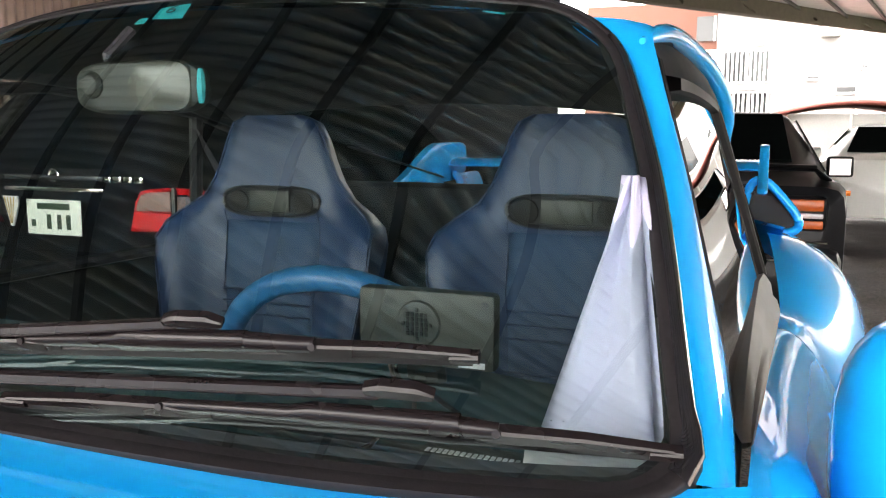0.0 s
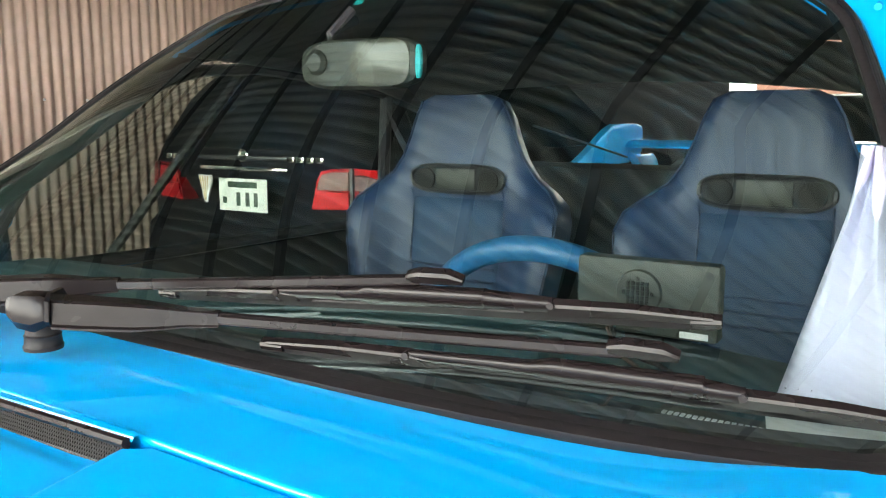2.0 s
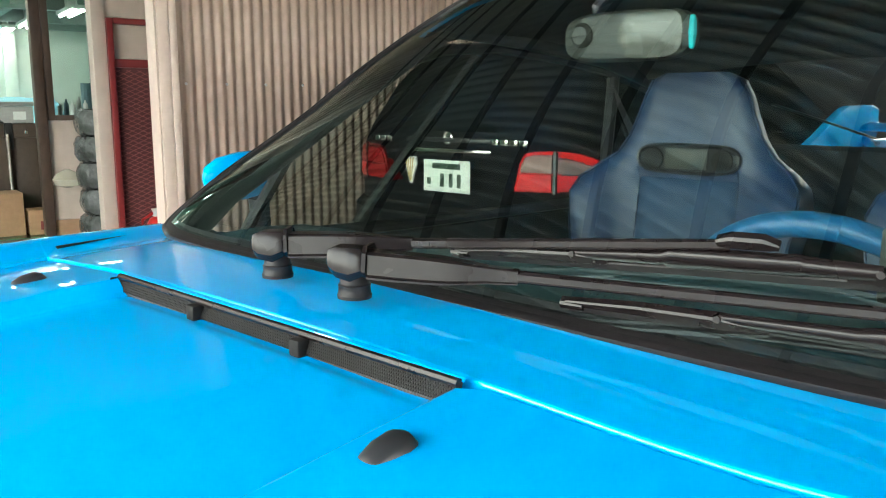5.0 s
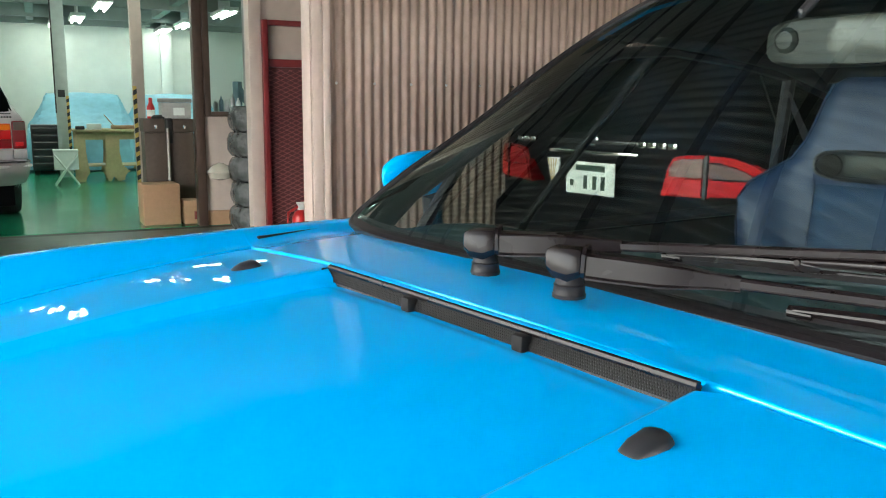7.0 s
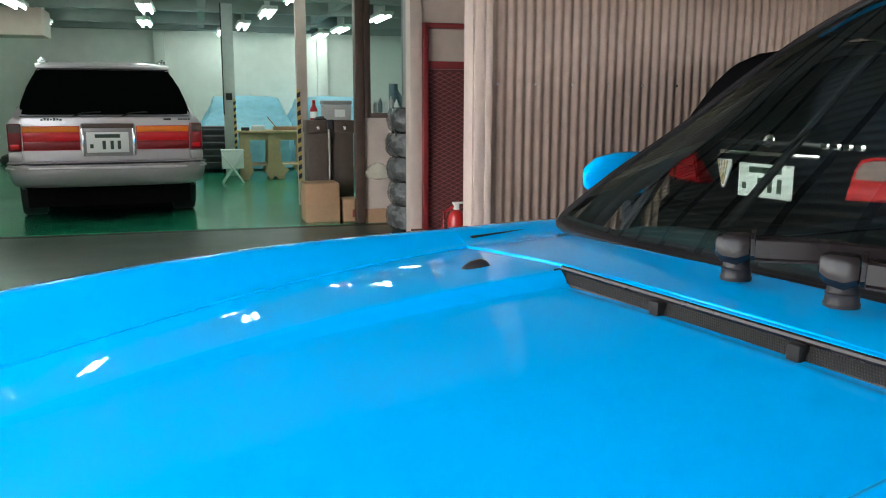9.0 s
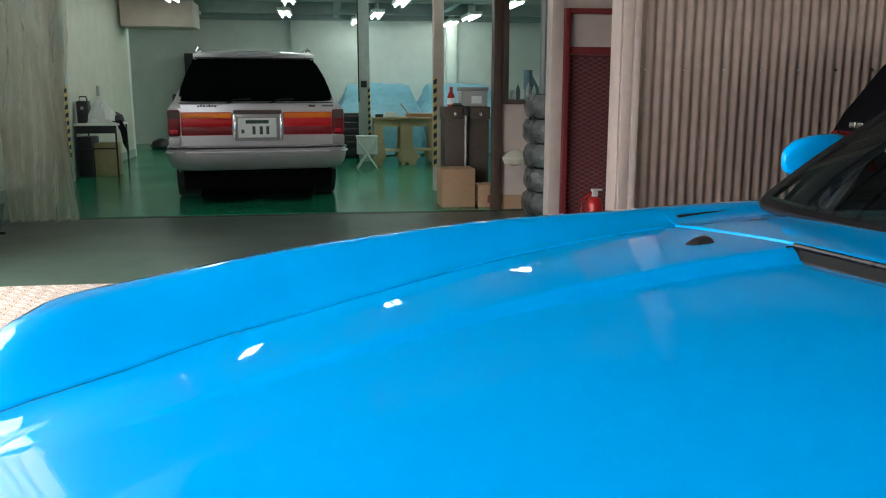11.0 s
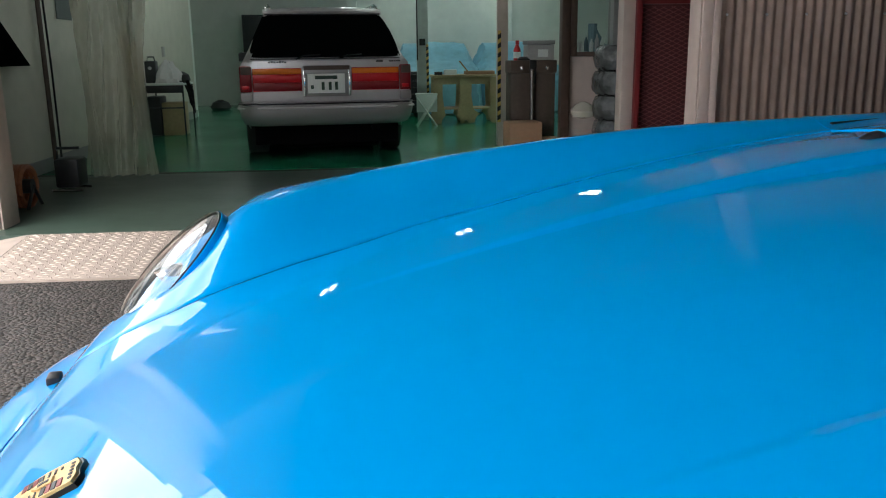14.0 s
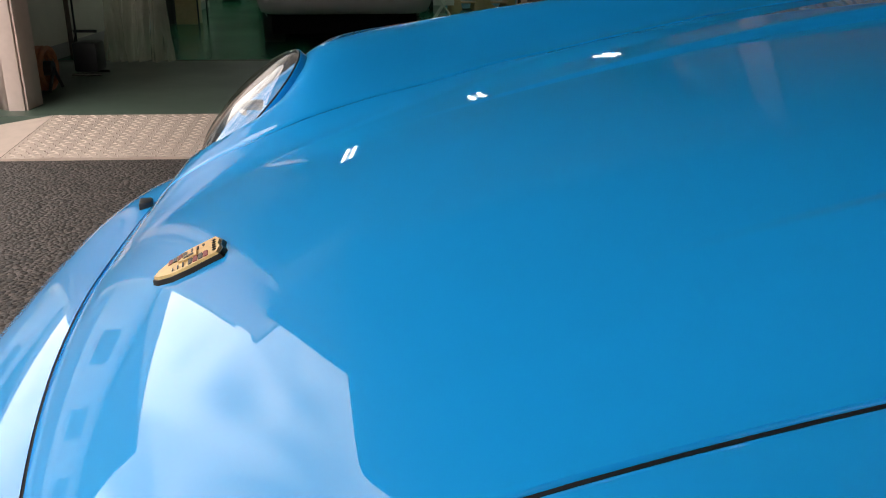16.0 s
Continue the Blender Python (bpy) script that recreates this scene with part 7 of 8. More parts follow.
carton(0.765, 8.02, 0.315, 0.30, 0.355, "plain brown cardboard box on the floor", 2, False)
carton(1.105, 8.00, 0.14, 0.22, 0.205, "small brown cardboard box with red print")
crate = thing("wooden_crate", "tall dark brown wooden crate with lids", "crate", pose(0.845, 8.42, 0))
part("body", M().box(0, 0, 0, 0.235, 0.30, 0.80, 0.006), BROWN_BOX, crate)
part("body", M().box(0.240, 0.02, 0, 0.440, 0.30, 0.80, 0.006), BROWN_BOX, crate)
part("lid", M().box(-0.008, -0.012, 0.802, 0.18, 0.31, 0.925, 0.008), BROWN_BOX, crate, "dark brown lid")
part("lid", M().box(0.25, -0.012, 0.802, 0.448, 0.31, 0.925, 0.008), BROWN_BOX, crate, "dark brown lid")
part("strap", M().box(0.185, -0.014, 0.70, 0.245, 0.30, 0.93, 0.004), BLACK_TAPE, crate)
for s in (0.10, 0.35):
    part("latch", M().box(s - 0.012, -0.020, 0.835, s + 0.012, -0.012, 0.87, 0.003), CHROME, crate)
solo("prop_bar", M().tube([(1.05, 8.385, 0.0), (1.045, 8.39, 0.42), (1.045, 8.395, 0.84)], 0.017, 10), REFLECTOR, "silver metal bar leaning on the crate", "bar")
spray = thing("spray_bottle", "red and white spray bottle on the crate", "bottle", pose(0.925, 8.55, 0.925))
part("bottle", M().lathe([(0.034, 0), (0.036, 0.01), (0.036, 0.10), (0.02, 0.135), (0.016, 0.15)], (0, 0, 0), "z", 14), RED_PLASTIC, spray)
part("label_band", M().lathe([(0.0365, 0.02), (0.0368, 0.08)], (0, 0, 0), "z", 14), WHITE_METAL, spray)
part("nozzle", M().box(-0.015, -0.03, 0.15, 0.015, 0.02, 0.19, 0.005), RED_PLASTIC, spray)
caddy = thing("storage_box", "grey-white plastic storage box on the crate", "box", pose(1.01, 8.44, 0.926))
part("body", M().box(0, 0, 0, 0.26, 0.24, 0.145, 0.01), GREY_PANEL, caddy)
part("lid", M().box(-0.008, -0.008, 0.147, 0.268, 0.248, 0.185, 0.008), GREY_WALL, caddy)
part("label", M().box(0.10, -0.0015, 0.03, 0.20, -0.0002, 0.10), WHITE_METAL, caddy)
solo("black_cloth", M().lathe([(0.07, 0), (0.075, 0.012), (0.05, 0.03), (0.02, 0.035)], (0.99, 8.50, 0.926), "z", 12), BLACK_TAPE, "crumpled black cloth on the crate", "cloth")

# wrapped tyres in a stack
random.seed(4)
for k in range(5):
    m = M()
    z0 = 0.21 * k
    rows = []
    for i in range(9):
        q = math.pi * i / 8 - math.pi / 2
        row = []
        for j in range(26):
            a = 2 * math.pi * j / 26
            r = (0.235 + 0.05 * math.cos(q)) * (1 + 0.035 * math.sin(5 * a + k * 2) + 0.03 * (random.random() - 0.5))
            row.append((r * math.cos(a), r * math.sin(a), 0.105 + 0.102 * math.sin(q) + 0.006 * math.sin(7 * a + i)))
        rows.append(row)
    m.grid(rows, True)
    m.f += [tuple(range(26)), tuple(range(8 * 26, 9 * 26))]
    t = thing("wrapped_tyre", "tyre wrapped in grey plastic film, in a stack", "tyre", pose(1.70, 7.50, z0), "stack of wrapped tyres")
    part("tyre", M().lathe([(0.12, 0.03), (0.20, 0.02), (0.255, 0.05), (0.255, 0.16), (0.20, 0.19), (0.12, 0.18)], (0, 0, 0), "z", 24), TYRE, t)
    part("wrap", m, PLASTIC_WRAP, t, "crinkled plastic film")
solo("plastic_bag", M().lathe([(0.02, 0), (0.10, 0.02), (0.12, 0.07), (0.08, 0.12), (0.02, 0.15)], (1.36, 7.62, 0.42), "z", 12), FILM, "loose plastic film hanging from the tyres", "film")

ext = thing("fire_extinguisher", "red fire extinguisher standing by the red door", "fire extinguisher", pose(1.775, 6.62, 0))
part("cylinder", M().lathe([(0.062, 0), (0.066, 0.01), (0.066, 0.21), (0.045, 0.25), (0.022, 0.265)], (0, 0, 0), "z", 20), RED_PLASTIC, ext)
part("valve", M().box(-0.022, -0.02, 0.265, 0.022, 0.02, 0.31, 0.005), WHITE_METAL, ext)
part("lever", M().box(-0.03, -0.012, 0.31, 0.06, 0.012, 0.325, 0.003), WHITE_METAL, ext)
part("hose", M().tube([(-0.02, 0, 0.29), (-0.10, -0.02, 0.25), (-0.12, -0.03, 0.12), (-0.10, -0.03, 0.04)], 0.012, 8), RED_PLASTIC, ext)
part("label", M().lathe([(0.0668, 0.03), (0.0668, 0.10)], (0, 0, 0), "z", 20), WHITE_METAL, ext)

# plywood bench with cut-out legs
bench = thing("workbench", "plywood workbench with cut-out panel legs", "workbench", pose(0.38, 12.45, 0))
part("top", M().box(0, 0, 0.665, 0.97, 0.62, 0.695, 0.003), PLY, bench)
def arc(cx, cz, r, a0, a1, n=7):
    return [(cx + r * math.cos(radians(a)), cz + r * math.sin(radians(a))) for a in lin(a0, a1, n)]


for y in (0.04, 0.54):
    left = [(0.02, 0.0), (0.02, 0.66), (0.15, 0.66), (0.15, 0.40), (0.17, 0.22)] + arc(0.27, 0.0, 0.14, 125, 180, 5)
    mid = [(0.40, 0.66), (0.58, 0.66), (0.57, 0.40), (0.60, 0.20)] + arc(0.74, 0.02, 0.12, 110, 185, 5) + [(0.53, 0.0), (0.49, 0.08), (0.45, 0.0)] + arc(0.27, 0.0, 0.14, 0, 55, 5) + [(0.385, 0.22), (0.40, 0.40)]
    right = [(0.84, 0.66), (0.95, 0.66), (0.95, 0.0), (0.87, 0.0)] + arc(0.74, 0.02, 0.12, 0, 70, 5) + [(0.85, 0.24), (0.84, 0.40)]
    for outline in (left, mid, right):
        part("leg_panel", M().prism(outline, y, y + 0.02, "y"), PLY, bench, smooth=False)
    part("rail", M().box(0.02, y + 0.022, 0.56, 0.95, y + 0.04, 0.66), PLY, bench)
part("shelf", M().box(0.03, 0.06, 0.20, 0.94, 0.54, 0.215), PLY, bench)
solo("small_carton", M().box(0.88, 12.55, 0.696, 1.30, 12.85, 0.745, 0.004), CARDBOARD, "flat open cardboard box on the bench", "box")
solo("carton_flap", M().bar([(0.90, 12.5, 0.74), (0.78, 12.5, 0.89)], 0.18, 0.006), CARDBOARD, "raised cardboard flap on the bench", "box")
solo("tool_tray", M().box(0.56, 12.5, 0.696, 0.74, 12.62, 0.77, 0.006), WHITE_METAL, "small white tray on the bench", "tray")
solo("tool_tray", M().box(0.42, 12.5, 0.696, 0.53, 12.62, 0.74, 0.006), BLACK_TAPE, "small dark tool case on the bench", "case")
stool = thing("folding_stool", "white folding stool with crossed legs", "stool", pose(0.27, 12.15, 0))
part("seat", M().box(-0.15, -0.10, 0.43, 0.15, 0.10, 0.455, 0.006), WHITE_METAL, stool)
part("side_panel", M().box(-0.145, -0.095, 0.20, 0.145, -0.09, 0.43), WHITE_METAL, stool)
for a, b in ((-0.14, 0.14), (0.14, -0.14)):
    part("leg", M().tube([(a, -0.11, 0), (b, -0.105, 0.40)], 0.011, 8), WHITE_METAL, stool)
    part("leg", M().tube([(a, 0.09, 0), (b, 0.09, 0.42)], 0.011, 8), WHITE_METAL, stool)
chest = thing("tool_chest", "black rolling tool chest with drawers", "tool chest", pose(-0.13, 13.75, 0))
part("body", M().box(0, 0, 0.07, 0.40, 0.45, 0.72, 0.008), TOOL_BLACK, chest)
for k in range(6):
    d = part("drawer", M().box(0.015, -0.008, 0.09 + 0.102 * k, 0.385, -0.001, 0.18 + 0.102 * k, 0.003), TOOL_BLACK, chest)
    part("handle", M().box(0.03, -0.016, 0.163 + 0.102 * k, 0.37, -0.008, 0.174 + 0.102 * k), REFLECTOR, d)
for x in (0.05, 0.35):
    part("caster", M().lathe([(0.035, -0.015), (0.035, 0.015)], (x, 0.06, 0.035), "y", 14), BLACK_RUBBER, chest)
    part("caster", M().lathe([(0.035, -0.015), (0.035, 0.015)], (x, 0.40, 0.035), "y", 14), BLACK_RUBBER, chest)


def covered_car(x, y, turn, label):
    """A car under a loose cover: the cloth lies on the body and hangs in creased folds."""
    rows = []
    keys = [(0.0, 0.50, 0.42, 0.30), (0.10, 0.62, 0.70, 0.52), (0.9, 0.76, 0.78, 0.60), (1.25, 0.88, 0.80, 0.60), (1.75, 1.14, 0.80, 0.56), (2.5, 1.16, 0.80, 0.56), (3.1, 0.92, 0.80, 0.60), (3.8, 0.80, 0.78, 0.58), (4.05, 0.55, 0.66, 0.40)]
    for xx in lin(0, 4.05, 46):
        h, w, r = (curve([(k[0], k[i]) for k in keys], xx) for i in (1, 2, 3))
        hs = min(0.72, h * 0.9)
        prof = [(w * 1.06, 0.02), (w * 1.04, 0.30), (w, hs - 0.10), (w * 0.96, hs), (r + (w - r) * 0.35, hs + (h - hs) * 0.55), (r, h - 0.015), (r * 0.55, h), (0, h + 0.01)]
        row = []
        for j in range(57):
            u = abs(j / 28 - 1) * 7
            i = min(int(7 - u), 6)
            f = 7 - u - i
            yy, zz = (prof[i][q] + (prof[i + 1][q] - prof[i][q]) * f for q in (0, 1))
            c = 0.022 * abs(((xx * 3.1 + zz * 1.7 + 0.7 * yy) % 1.0) - 0.5) + 0.014 * math.sin(xx * 17 + zz * 9 + j)
            row.append((xx, (yy + c) * (1 if j > 28 else -1), max(zz + c * 0.8, 0.02)))
        rows.append(row)
    m = M().grid(rows)
    k = len(rows[0])
    m.f += [tuple(range(k)), tuple(range((len(rows) - 1) * k, len(rows) * k))]
    return solo("covered_car", m, COVER_BLUE, label, "covered car", pose(x, y, 0, 0, 0, turn), "covered cars")


covered_car(0.55, 14.2, 86, "car under a light blue dust cover")
covered_car(2.15, 14.4, 88, "second car under a light blue dust cover")

# side desk, curtain and clutter along the side wall
desk = thing("side_table", "dark metal side table with a white top", "table", pose(-3.40, 11.3, 0))
part("top", M().box(0, 0, 0.645, 0.52, 0.62, 0.668, 0.004), WHITE_METAL, desk)
part("apron", M().box(0.015, 0.008, 0.55, 0.505, 0.03, 0.645, 0.003), BLACK_TRIM, desk)
for x in (0.02, 0.50):
    for y in (0.02, 0.60):
        part("leg", M().tube([(x, y, 0), (x, y, 0.645)], 0.011, 8), BLACK_TRIM, desk)
part("rail", M().tube([(0.02, 0.02, 0.36), (0.50, 0.02, 0.36)], 0.009, 8), BLACK_TRIM, desk)
solo("carton_on_floor", M().box(-3.21, 11.45, 0, -2.94, 11.75, 0.42, 0.006), PLY, "plain yellow-brown box under the table", "box")
solo("trunk", M().box(-3.42, 11.42, 0, -3.225, 11.80, 0.50, 0.02), BLACK_TAPE, "black tool trunk under the table", "trunk")
dev = thing("charger", "black upright charger standing on the table", "charger", pose(-3.40, 11.50, 0.669))
part("case", M().box(0, 0, 0, 0.14, 0.16, 0.28, 0.015), TOOL_BLACK, dev)
part("handle", M().tube([(0.02, 0.08, 0.27), (0.03, 0.08, 0.33), (0.11, 0.08, 0.33), (0.12, 0.08, 0.27)], 0.010, 8), BLACK_TRIM, dev)
part("dial", M().lathe([(0.022, -0.004), (0.022, 0.004), (0.004, 0.008)], (0.07, -0.004, 0.19), "y", 14), GREY_PANEL, dev)
random.seed(19)
rows = [[(0.17 * r * math.cos(q) * (1 + 0.16 * random.uniform(-1, 1)), 0.10 * r * math.sin(q) * (1 + 0.16 * random.uniform(-1, 1)), z * (1 + 0.10 * random.uniform(-1, 1)) + 0.25 * max(-r * math.cos(q), 0) * z) for q in lin(0, 2 * math.pi, 23)[:-1]] for r, z in ((1.0, 0.0), (1.02, 0.05), (0.86, 0.12), (0.62, 0.19), (0.34, 0.25), (0.05, 0.27))]
solo("plastic_bag", M().grid(rows, True), PAPER, "crumpled white plastic bag lying on the table", "bag", pose(-3.10, 11.52, 0.669), angle=20)
solo("black_bag", M().lathe([(0.10, 0), (0.13, 0.03), (0.11, 0.10), (0.04, 0.14)], (-2.98, 11.62, 0.669), "z", 14), BLACK_TAPE, "dark bag on the table", "bag")
cab = thing("cable_bundle", "dark cable bundle hanging over the table's edge", "cable", pose(-2.90, 11.45, 0.669))
for k in range(5):
    part("loop", M().tube([(-0.06 + 0.01 * k, 0, 0.02), (0.02 + 0.01 * k, -0.01 * k, 0.035), (0.055 + 0.012 * k, 0, -0.10), (0.05 + 0.014 * k, 0.02, -0.26 - 0.03 * k), (0.03 + 0.01 * k, 0.03, -0.12), (-0.02, 0.04, 0.02)], 0.008, 6), BLACK_RUBBER, cab)
solo("dark_bag", M().lathe([(0.16, 0), (0.20, 0.05), (0.15, 0.14), (0.04, 0.19)], (-3.35, 16.6, 0), "z", 14), BLACK_TAPE, "dark bag on the floor by the end wall", "bag")
solo("dark_cabinet", M().box(-2.25, 16.9, 0, -1.75, 17.6, 1.75, 0.01), BLUE_RAG, "tall dark cabinet by the end wall", "cabinet")
solo("duct", M().box(-3.4, 14.2, 2.05, -2.3, 14.9, 2.45, 0.02), BEIGE_WALL, "boxed duct under the ceiling", "duct", kind="structure")
rows = []
random.seed(7)
for i, z in enumerate(lin(0.01, 2.7, 70)):
    row = []
    for j in range(90):
        s = j / 89
        f = 0.06 * math.sin(s * 40 + 0.9 * math.sin(z * 2)) + 0.02 * math.sin(s * 97 + z * 2.3) + 0.022 * math.sin(z * 7 + s * 23) + 0.008 * math.sin(z * 31 + s * 61)
        row.append((-2.98 + 0.60 * s + 0.03 * math.sin(z * 3 + s * 9) + (0.06 * (1 - s) * min(z / 1.7, 1)), 7.62 + f + 0.01 * random.random(), z))
    rows.append(row)
cur = solo("plastic_curtain", M().grid(rows), FILM, "gathered clear plastic strip curtain hanging by the wall", "curtain")
cur.visible_shadow = True
heater = thing("air_blower", "black portable blower with a tube frame", "blower", pose(-2.96, 6.82, 0))
part("body", M().box(0.02, 0, 0.03, 0.20, 0.22, 0.25, 0.02), TOOL_BLACK, heater)
part("handle", M().tube([(0.02, 0.1, 0.24), (0.02, 0.1, 0.325), (0.19, 0.1, 0.325)], 0.012, 8), BLACK_TRIM, heater)
part("foot", M().tube([(0.0, 0.0, 0.012), (0.22, 0.0, 0.012)], 0.010, 8), REFLECTOR, heater)
part("foot", M().tube([(0.0, 0.2, 0.012), (0.22, 0.2, 0.012)], 0.010, 8), REFLECTOR, heater)
reel = thing("hose_reel", "orange hose on a dark reel by the jamb", "hose reel", pose(-2.93, 6.15, 0))
for k in range(5):
    part("coil", M().tube([(0.03 * k - 0.06, 0.145 * math.cos(q), 0.15 + 0.135 * math.sin(q)) for q in [2 * math.pi * j / 30 for j in range(31)]], 0.016, 8), ORANGE, reel)
part("hub", M().lathe([(0.05, -0.09), (0.05, 0.09)], (0, 0, 0.15), "x", 16), BLACK_TRIM, reel)
part("stand", M().tube([(-0.09, -0.12, 0.01), (-0.09, 0, 0.15), (-0.09, 0.12, 0.01)], 0.012, 8), BLACK_TRIM, reel)
part("stand", M().tube([(0.09, -0.12, 0.01), (0.09, 0, 0.15), (0.09, 0.12, 0.01)], 0.012, 8), BLACK_TRIM, reel)
solo("poster", M().box(-3.445, 8.70, 1.36, -3.438, 9.10, 1.95), DARK_POSTER, "dark poster with pale marks on the side wall", "poster")
solo("poster_mark", M().box(-3.4375, 8.78, 1.60, -3.436, 9.0, 1.63), GREY_PANEL, "pale bar on the poster", "mark")
tv = thing("wall_screen", "black tilted screen on the side wall", "screen", pose(-3.40, 7.0, 1.22, 0, 0, 0))
part("panel", M().add([(0.0, 0.0, 0.30), (0.05, 0.70, -0.28), (0.03, 0.70, -0.28), (-0.03, 0.0, 0.30), (0.05, -0.5, 0.30), (0.08, -0.2, -0.28), (0.05, -0.2, -0.28), (0.02, -0.5, 0.30)],
                      [(0, 1, 5, 4), (3, 2, 6, 7), (0, 1, 2, 3), (4, 5, 6, 7), (1, 5, 6, 2), (0, 4, 7, 3)]), DARK_GLASS, tv, smooth=False)
for y, z in ((10.6, 1.15), (10.6, 0.95), (12.7, 1.0)):
    solo("wall_box", M().box(-3.45, y, z, -3.42, y + 0.10, z + 0.14, 0.006), GREY_PANEL, "small grey switch box on the side wall", "switch box", kind="structure")
# window ledge clutter behind the partition
for k, (x, h, mt) in enumerate(((1.40, 0.10, WHITE_METAL), (1.45, 0.13, BLUE_RAG), (1.50, 0.11, WHITE_METAL), (1.55, 0.15, GREY_PANEL), (1.60, 0.12, WHITE_METAL))):
    solo("bottle", M().lathe([(0.018, 0), (0.02, 0.01), (0.02, h * 0.7), (0.008, h * 0.85), (0.008, h)], (x, 7.93, 1.001), "z", 10), mt, "small bottle on the window ledge", "bottle", group="bottles on the ledge")
cr = thing("crane_arm", "dark blue-grey workshop arm behind the window", "tool", pose(1.95, 9.6, 0))
part("column", M().tube([(0, 0, 0), (0, 0, 1.30)], 0.05, 10), BLUE_RAG, cr)
part("arm", M().tube([(0, 0, 1.25), (0.12, 0, 1.05), (0.26, 0, 1.02)], 0.04, 8), BLUE_RAG, cr)

# tall black locker against the back wall, behind the silver wagon
lk = thing("locker", "tall black steel locker against the workshop's back wall", "cabinet", pose(-2.975, 17.4, 0))
part("body", M().box(0, 0, 0.0, 1.05, 0.66, 1.78, 0.01), TOOL_BLACK, lk)
for k in range(2):
    d = part("door", M().box(0.02 + 0.51 * k, -0.016, 0.06, 0.515 + 0.51 * k, -0.001, 1.74, 0.004), TOOL_BLACK, lk)
    part("handle", M().box(0.44 + 0.12 * k, -0.034, 0.95, 0.455 + 0.12 * k, -0.017, 1.08, 0.003), CHROME, d)


# ---- the far side of the yard ----
FAR = CAR @ pose(26, 0, 0)
apt = thing("apartment_building", "white rendered apartment building with barred balconies", "building", FAR)
part("wall", M().box(0.9, -14, 0, 9, 0.75, 9.5), WHITE_RENDER, apt, smooth=False)
part("parapet", M().box(0.85, -14.05, 9.5, 9.05, 0.80, 9.8, 0.02), WHITE_RENDER, apt)


def balcony(y0, y1, z0, z1, n):
    b = part("balcony", M().box(0.0, y0, z0 - 0.22, 0.9, y1, z0 - 0.05, 0.01), WHITE_RENDER, apt, "white balcony with upright bars")
    part("rail", M().tube([(0.02, y0, z1), (0.02, y1, z1)], 0.03, 6), WHITE_METAL, b)
    part("rail", M().tube([(0.02, y0, z0), (0.02, y1, z0)], 0.03, 6), WHITE_METAL, b)
    for k in range(n):
        y = y0 + (y1 - y0) * k / (n - 1)
        part("bar", M().box(0.0, y - 0.028, z0, 0.04, y + 0.028, z1), WHITE_METAL, b, smooth=False)
    w = part("window", M().box(0.86, y0 + 0.1, z0 - 0.02, 0.897, y1 - 0.1, z1 + 0.05), PALE_GLASS, apt)
    part("frame", M().box(0.84, (y0 + y1) / 2 - 0.04, z0 - 0.02, 0.858, (y0 + y1) / 2 + 0.04, z1 + 0.05), WHITE_METAL, w)


balcony(-0.90, 0.62, 2.62, 3.55, 13)
balcony(-0.90, 0.42, 1.50, 2.35, 11)
balcony(-0.90, 0.62, 5.2, 6.1, 13)
for y, z, w, h in ((-2.9, 2.35, 0.5, 0.14), (-2.0, 2.75, 0.3, 0.05), (-3.3, 3.05, 0.25, 0.05), (-4.9, 2.3, 0.9, 1.0), (-4.9, 5.0, 0.9, 1.0), (-2.6, 5.2, 0.8, 0.9), (-7.5, 2.3, 1.2, 1.1), (-7.5, 5.0, 1.2, 1.1)):
    w_ = part("window", M().box(0.86, y - w / 2, z, 0.897, y + w / 2, z + h), PALE_GLASS, apt)
    part("sill", M().box(0.80, y - w / 2 - 0.05, z - 0.06, 0.858, y + w / 2 + 0.05, z - 0.005), WHITE_METAL, w_)
part("vent_cowl", M().lathe([(0.17, 0.0), (0.19, -0.08), (0.12, -0.12), (0.02, -0.12)], (0.88, -0.48, 3.93), "x", 20), GREY_PANEL, apt, "round grey vent")
part("cooling_unit", M().box(0.45, -2.65, 3.92, 0.88, -2.15, 4.35, 0.03), GREY_PANEL, apt, "grey cooling unit")
part("downpipe", M().tube([(0.86, -3.2, 0), (0.86, -3.2, 9.3)], 0.05, 8), WHITE_METAL, apt)
part("canopy", M().add([(0.0, 0.70, 3.30), (0.0, 1.55, 2.95), (0.9, 1.55, 3.05), (0.9, 0.70, 3.45)], [(0, 1, 2, 3)]), GREY_PANEL, apt, smooth=False, solid=0.08)
brk = thing("brown_house", "red-brown clad house beyond the apartments", "building", CAR @ pose(33, 0, 0))
part("wall", M().box(0, -0.3, 0, 6, 6.0, 6.0), BRICK_RED, brk, smooth=False)
part("window", M().box(-0.06, 0.55, 4.55, -0.01, 1.85, 5.45), PALE_GLASS, brk)
part("frame", M().box(-0.09, 1.16, 4.55, -0.061, 1.24, 5.45), WHITE_METAL, brk)
part("rail", M().tube([(-0.4, -0.3, 4.15), (-0.4, 2.4, 4.15)], 0.05, 6), WHITE_METAL, brk)
part("balcony", M().box(-0.45, -0.3, 2.9, -0.01, 2.5, 4.1, 0.02), WHITE_RENDER, brk, "white balcony wall")
shed = thing("garden_shed", "grey panelled shed with a rust red curved roof", "shed", CAR @ pose(15, 0, 0))
part("wall", M().box(0.2, -3.3, 0, 3.0, -1.15, 1.50), GREY_PANEL, shed, smooth=False)
for y in (-2.12, -3.1):
    part("panel_joint", M().box(0.17, y - 0.02, 0, 0.198, y + 0.02, 1.49), WHITE_METAL, shed)
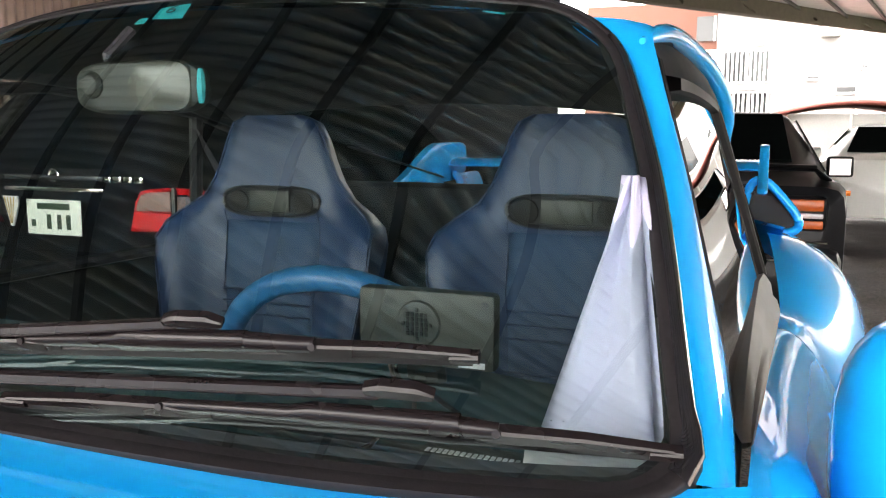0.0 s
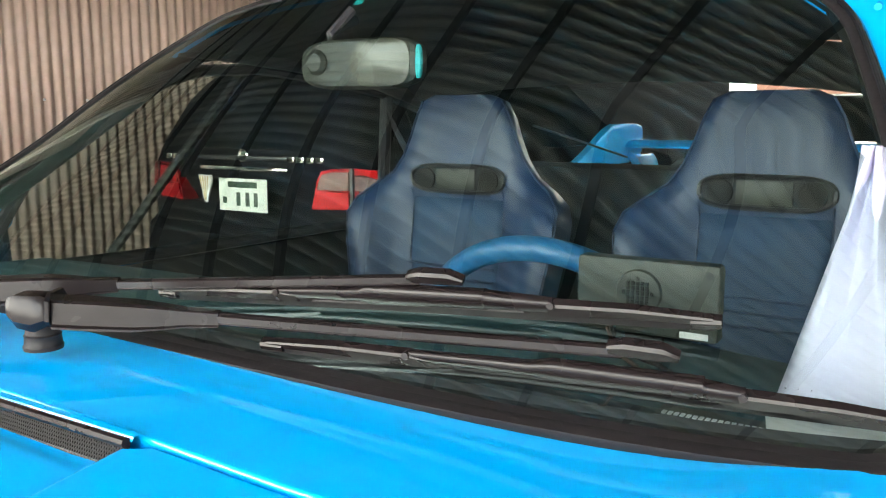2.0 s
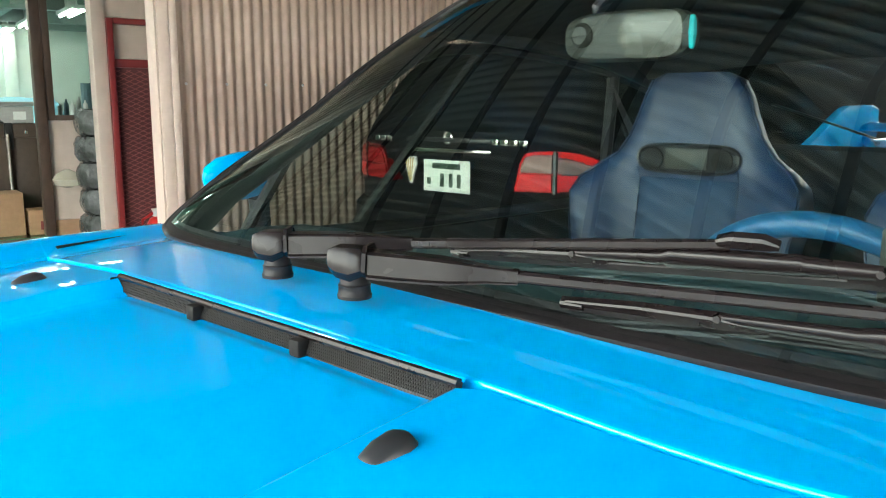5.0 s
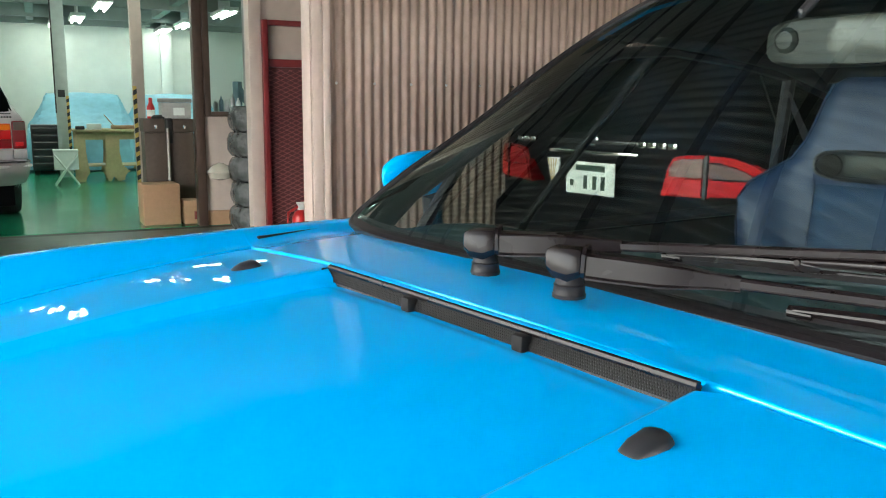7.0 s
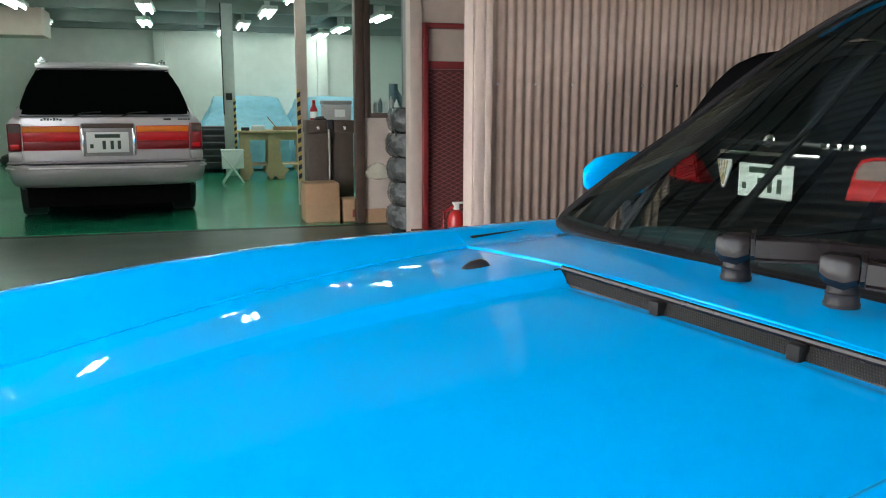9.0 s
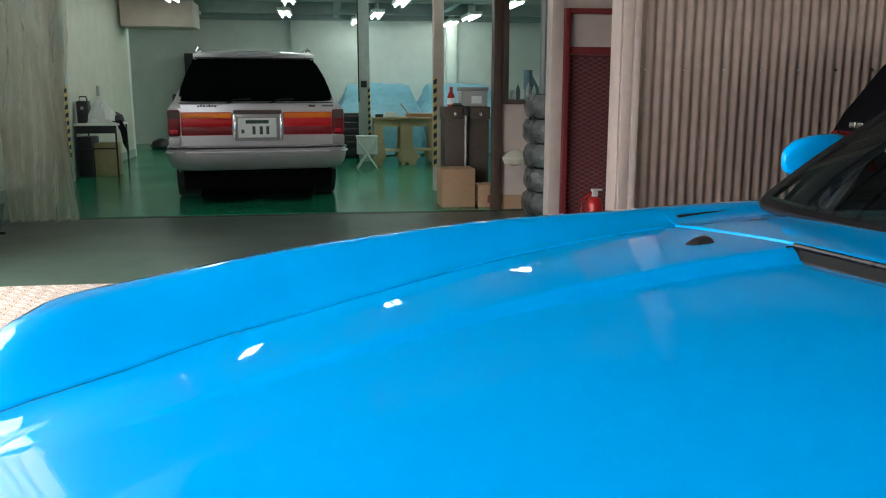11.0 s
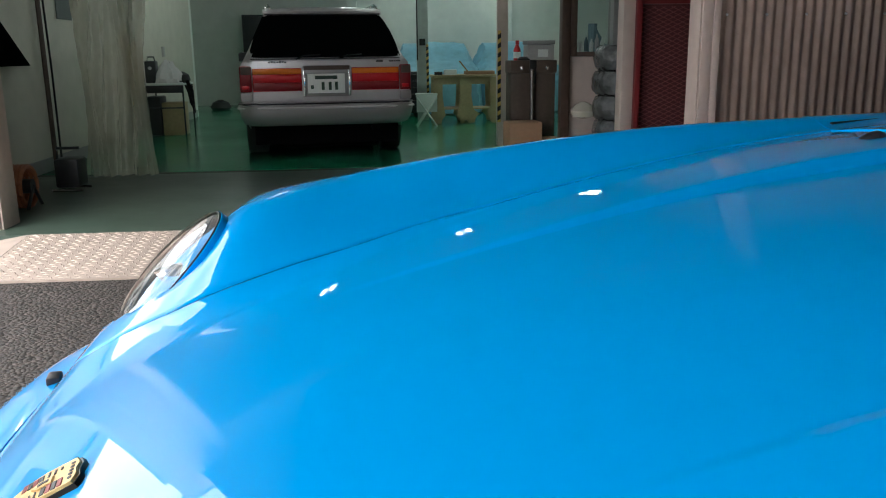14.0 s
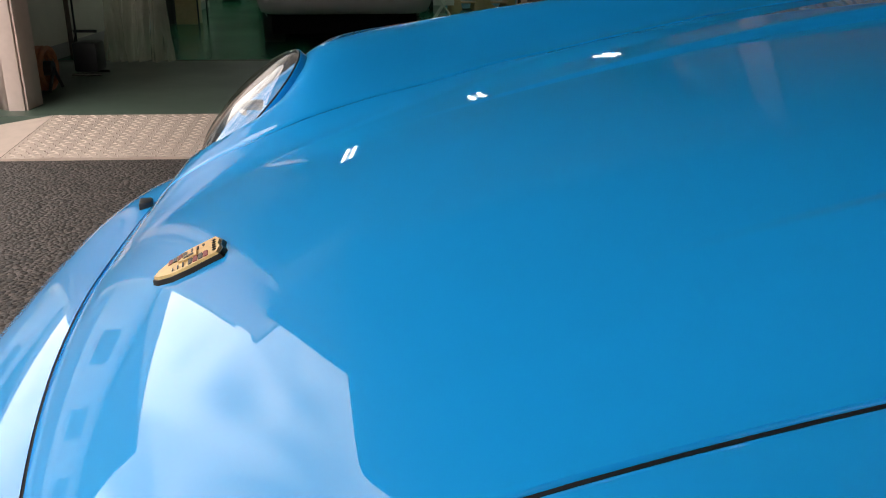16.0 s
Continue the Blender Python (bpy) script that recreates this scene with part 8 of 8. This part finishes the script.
part("roof", M().grid([[(x, y, 1.50 + 0.22 * math.cos((y + 2.2) / 1.4 * math.pi / 2)) for y in lin(-3.5, -0.9, 14)] for x in (0.0, 3.2)]), RUST_RED, shed, "rust red roof", solid=0.06)

# grass bank, hedge and house fronts across the yard, behind the walk
bank = [(-2.0, 0.0), (-3.4, 0.12), (-5.2, 0.22), (-7.2, 0.34), (-11.0, 0.36)]
solo("grass_bank", M().grid([[(x, y, GROUND + 0.004 + h) for x in lin(3.2, 26, 30)] for y, h in bank]), GRASS, "grass bank along the yard", "grass", kind="stuff")
m = M()
random.seed(11)
for k in range(9000):
    x, y = random.uniform(3.2, 20), -2.0 - 5.5 * random.random() ** 1.4
    z = GROUND + 0.004 + curve([(-b[0], b[1]) for b in bank], -y)
    a, h = random.uniform(0, 6.28), random.uniform(0.05, 0.16)
    m.add([(x - 0.012 * math.cos(a), y - 0.012 * math.sin(a), z), (x + 0.012 * math.cos(a), y + 0.012 * math.sin(a), z), (x + 0.05 * math.sin(a), y + 0.05 * math.cos(a), z + h)], [(0, 1, 2)])
solo("grass_blades", m, LEAF, "long uncut grass on the bank", "grass", kind="stuff", smooth=False)
for k, (x0, y0, w, h, mt, lab) in enumerate(((-14, -20, 8, 5.5, WHITE_RENDER, "white rendered house across the yard"), (-5, -20, 9, 6.5, WHITE_RENDER, "white rendered house across the yard"), (7.5, -14.5, 11, 5.2, BEIGE_WALL, "beige house behind the grass bank"))):
    hs = thing("house", lab, "house", pose(x0, y0, GROUND), "houses across the yard")
    part("wall", M().box(0, 0, 0, w, 6, h), mt, hs, smooth=False)
    part("roof", M().prism([(-0.3, h), (w / 2, h + 1.6), (w + 0.3, h)], -0.4, 6.4, "y"), ROOF_STEEL, hs, smooth=False)
    for i in range(int(w // 2)):
        for z in (0.9, 3.4):
            if z + 1.2 < h:
                wn_ = part("window", M().box(0.7 + 2.0 * i, 6.0, z, 1.7 + 2.0 * i, 6.05, z + 1.2), PALE_GLASS, hs)
                part("sill", M().box(0.6 + 2.0 * i, 6.0, z - 0.1, 1.8 + 2.0 * i, 6.12, z - 0.01), WHITE_METAL, wn_)
                if k == 2:
                    for j in range(9):
                        part("railing_bar", M().box(0.64 + 2.0 * i + 0.14 * j, 6.16, z - 0.1, 0.68 + 2.0 * i + 0.14 * j, 6.19, z + 0.7), WHITE_METAL, wn_, smooth=False)

gh = thing("house", "grey gabled house beyond the workshop", "house", pose(-18, 13, GROUND))
part("wall", M().box(0, 0, 0, 8.9, 6, 3.0), GREY_PANEL, gh, smooth=False)
part("roof", M().prism([(-0.3, 3.0), (4.3, 5.5), (9.2, 3.0)], -0.4, 6.4, "y"), ROOF_STEEL, gh, smooth=False)
for x in (1.0, 4.0, 7.0):
    wn_ = part("window", M().box(x, -0.05, 0.9, x + 1.2, 0.0, 2.1), PALE_GLASS, gh)
    part("sill", M().box(x - 0.1, -0.12, 0.80, x + 1.3, 0.0, 0.89), WHITE_METAL, wn_)
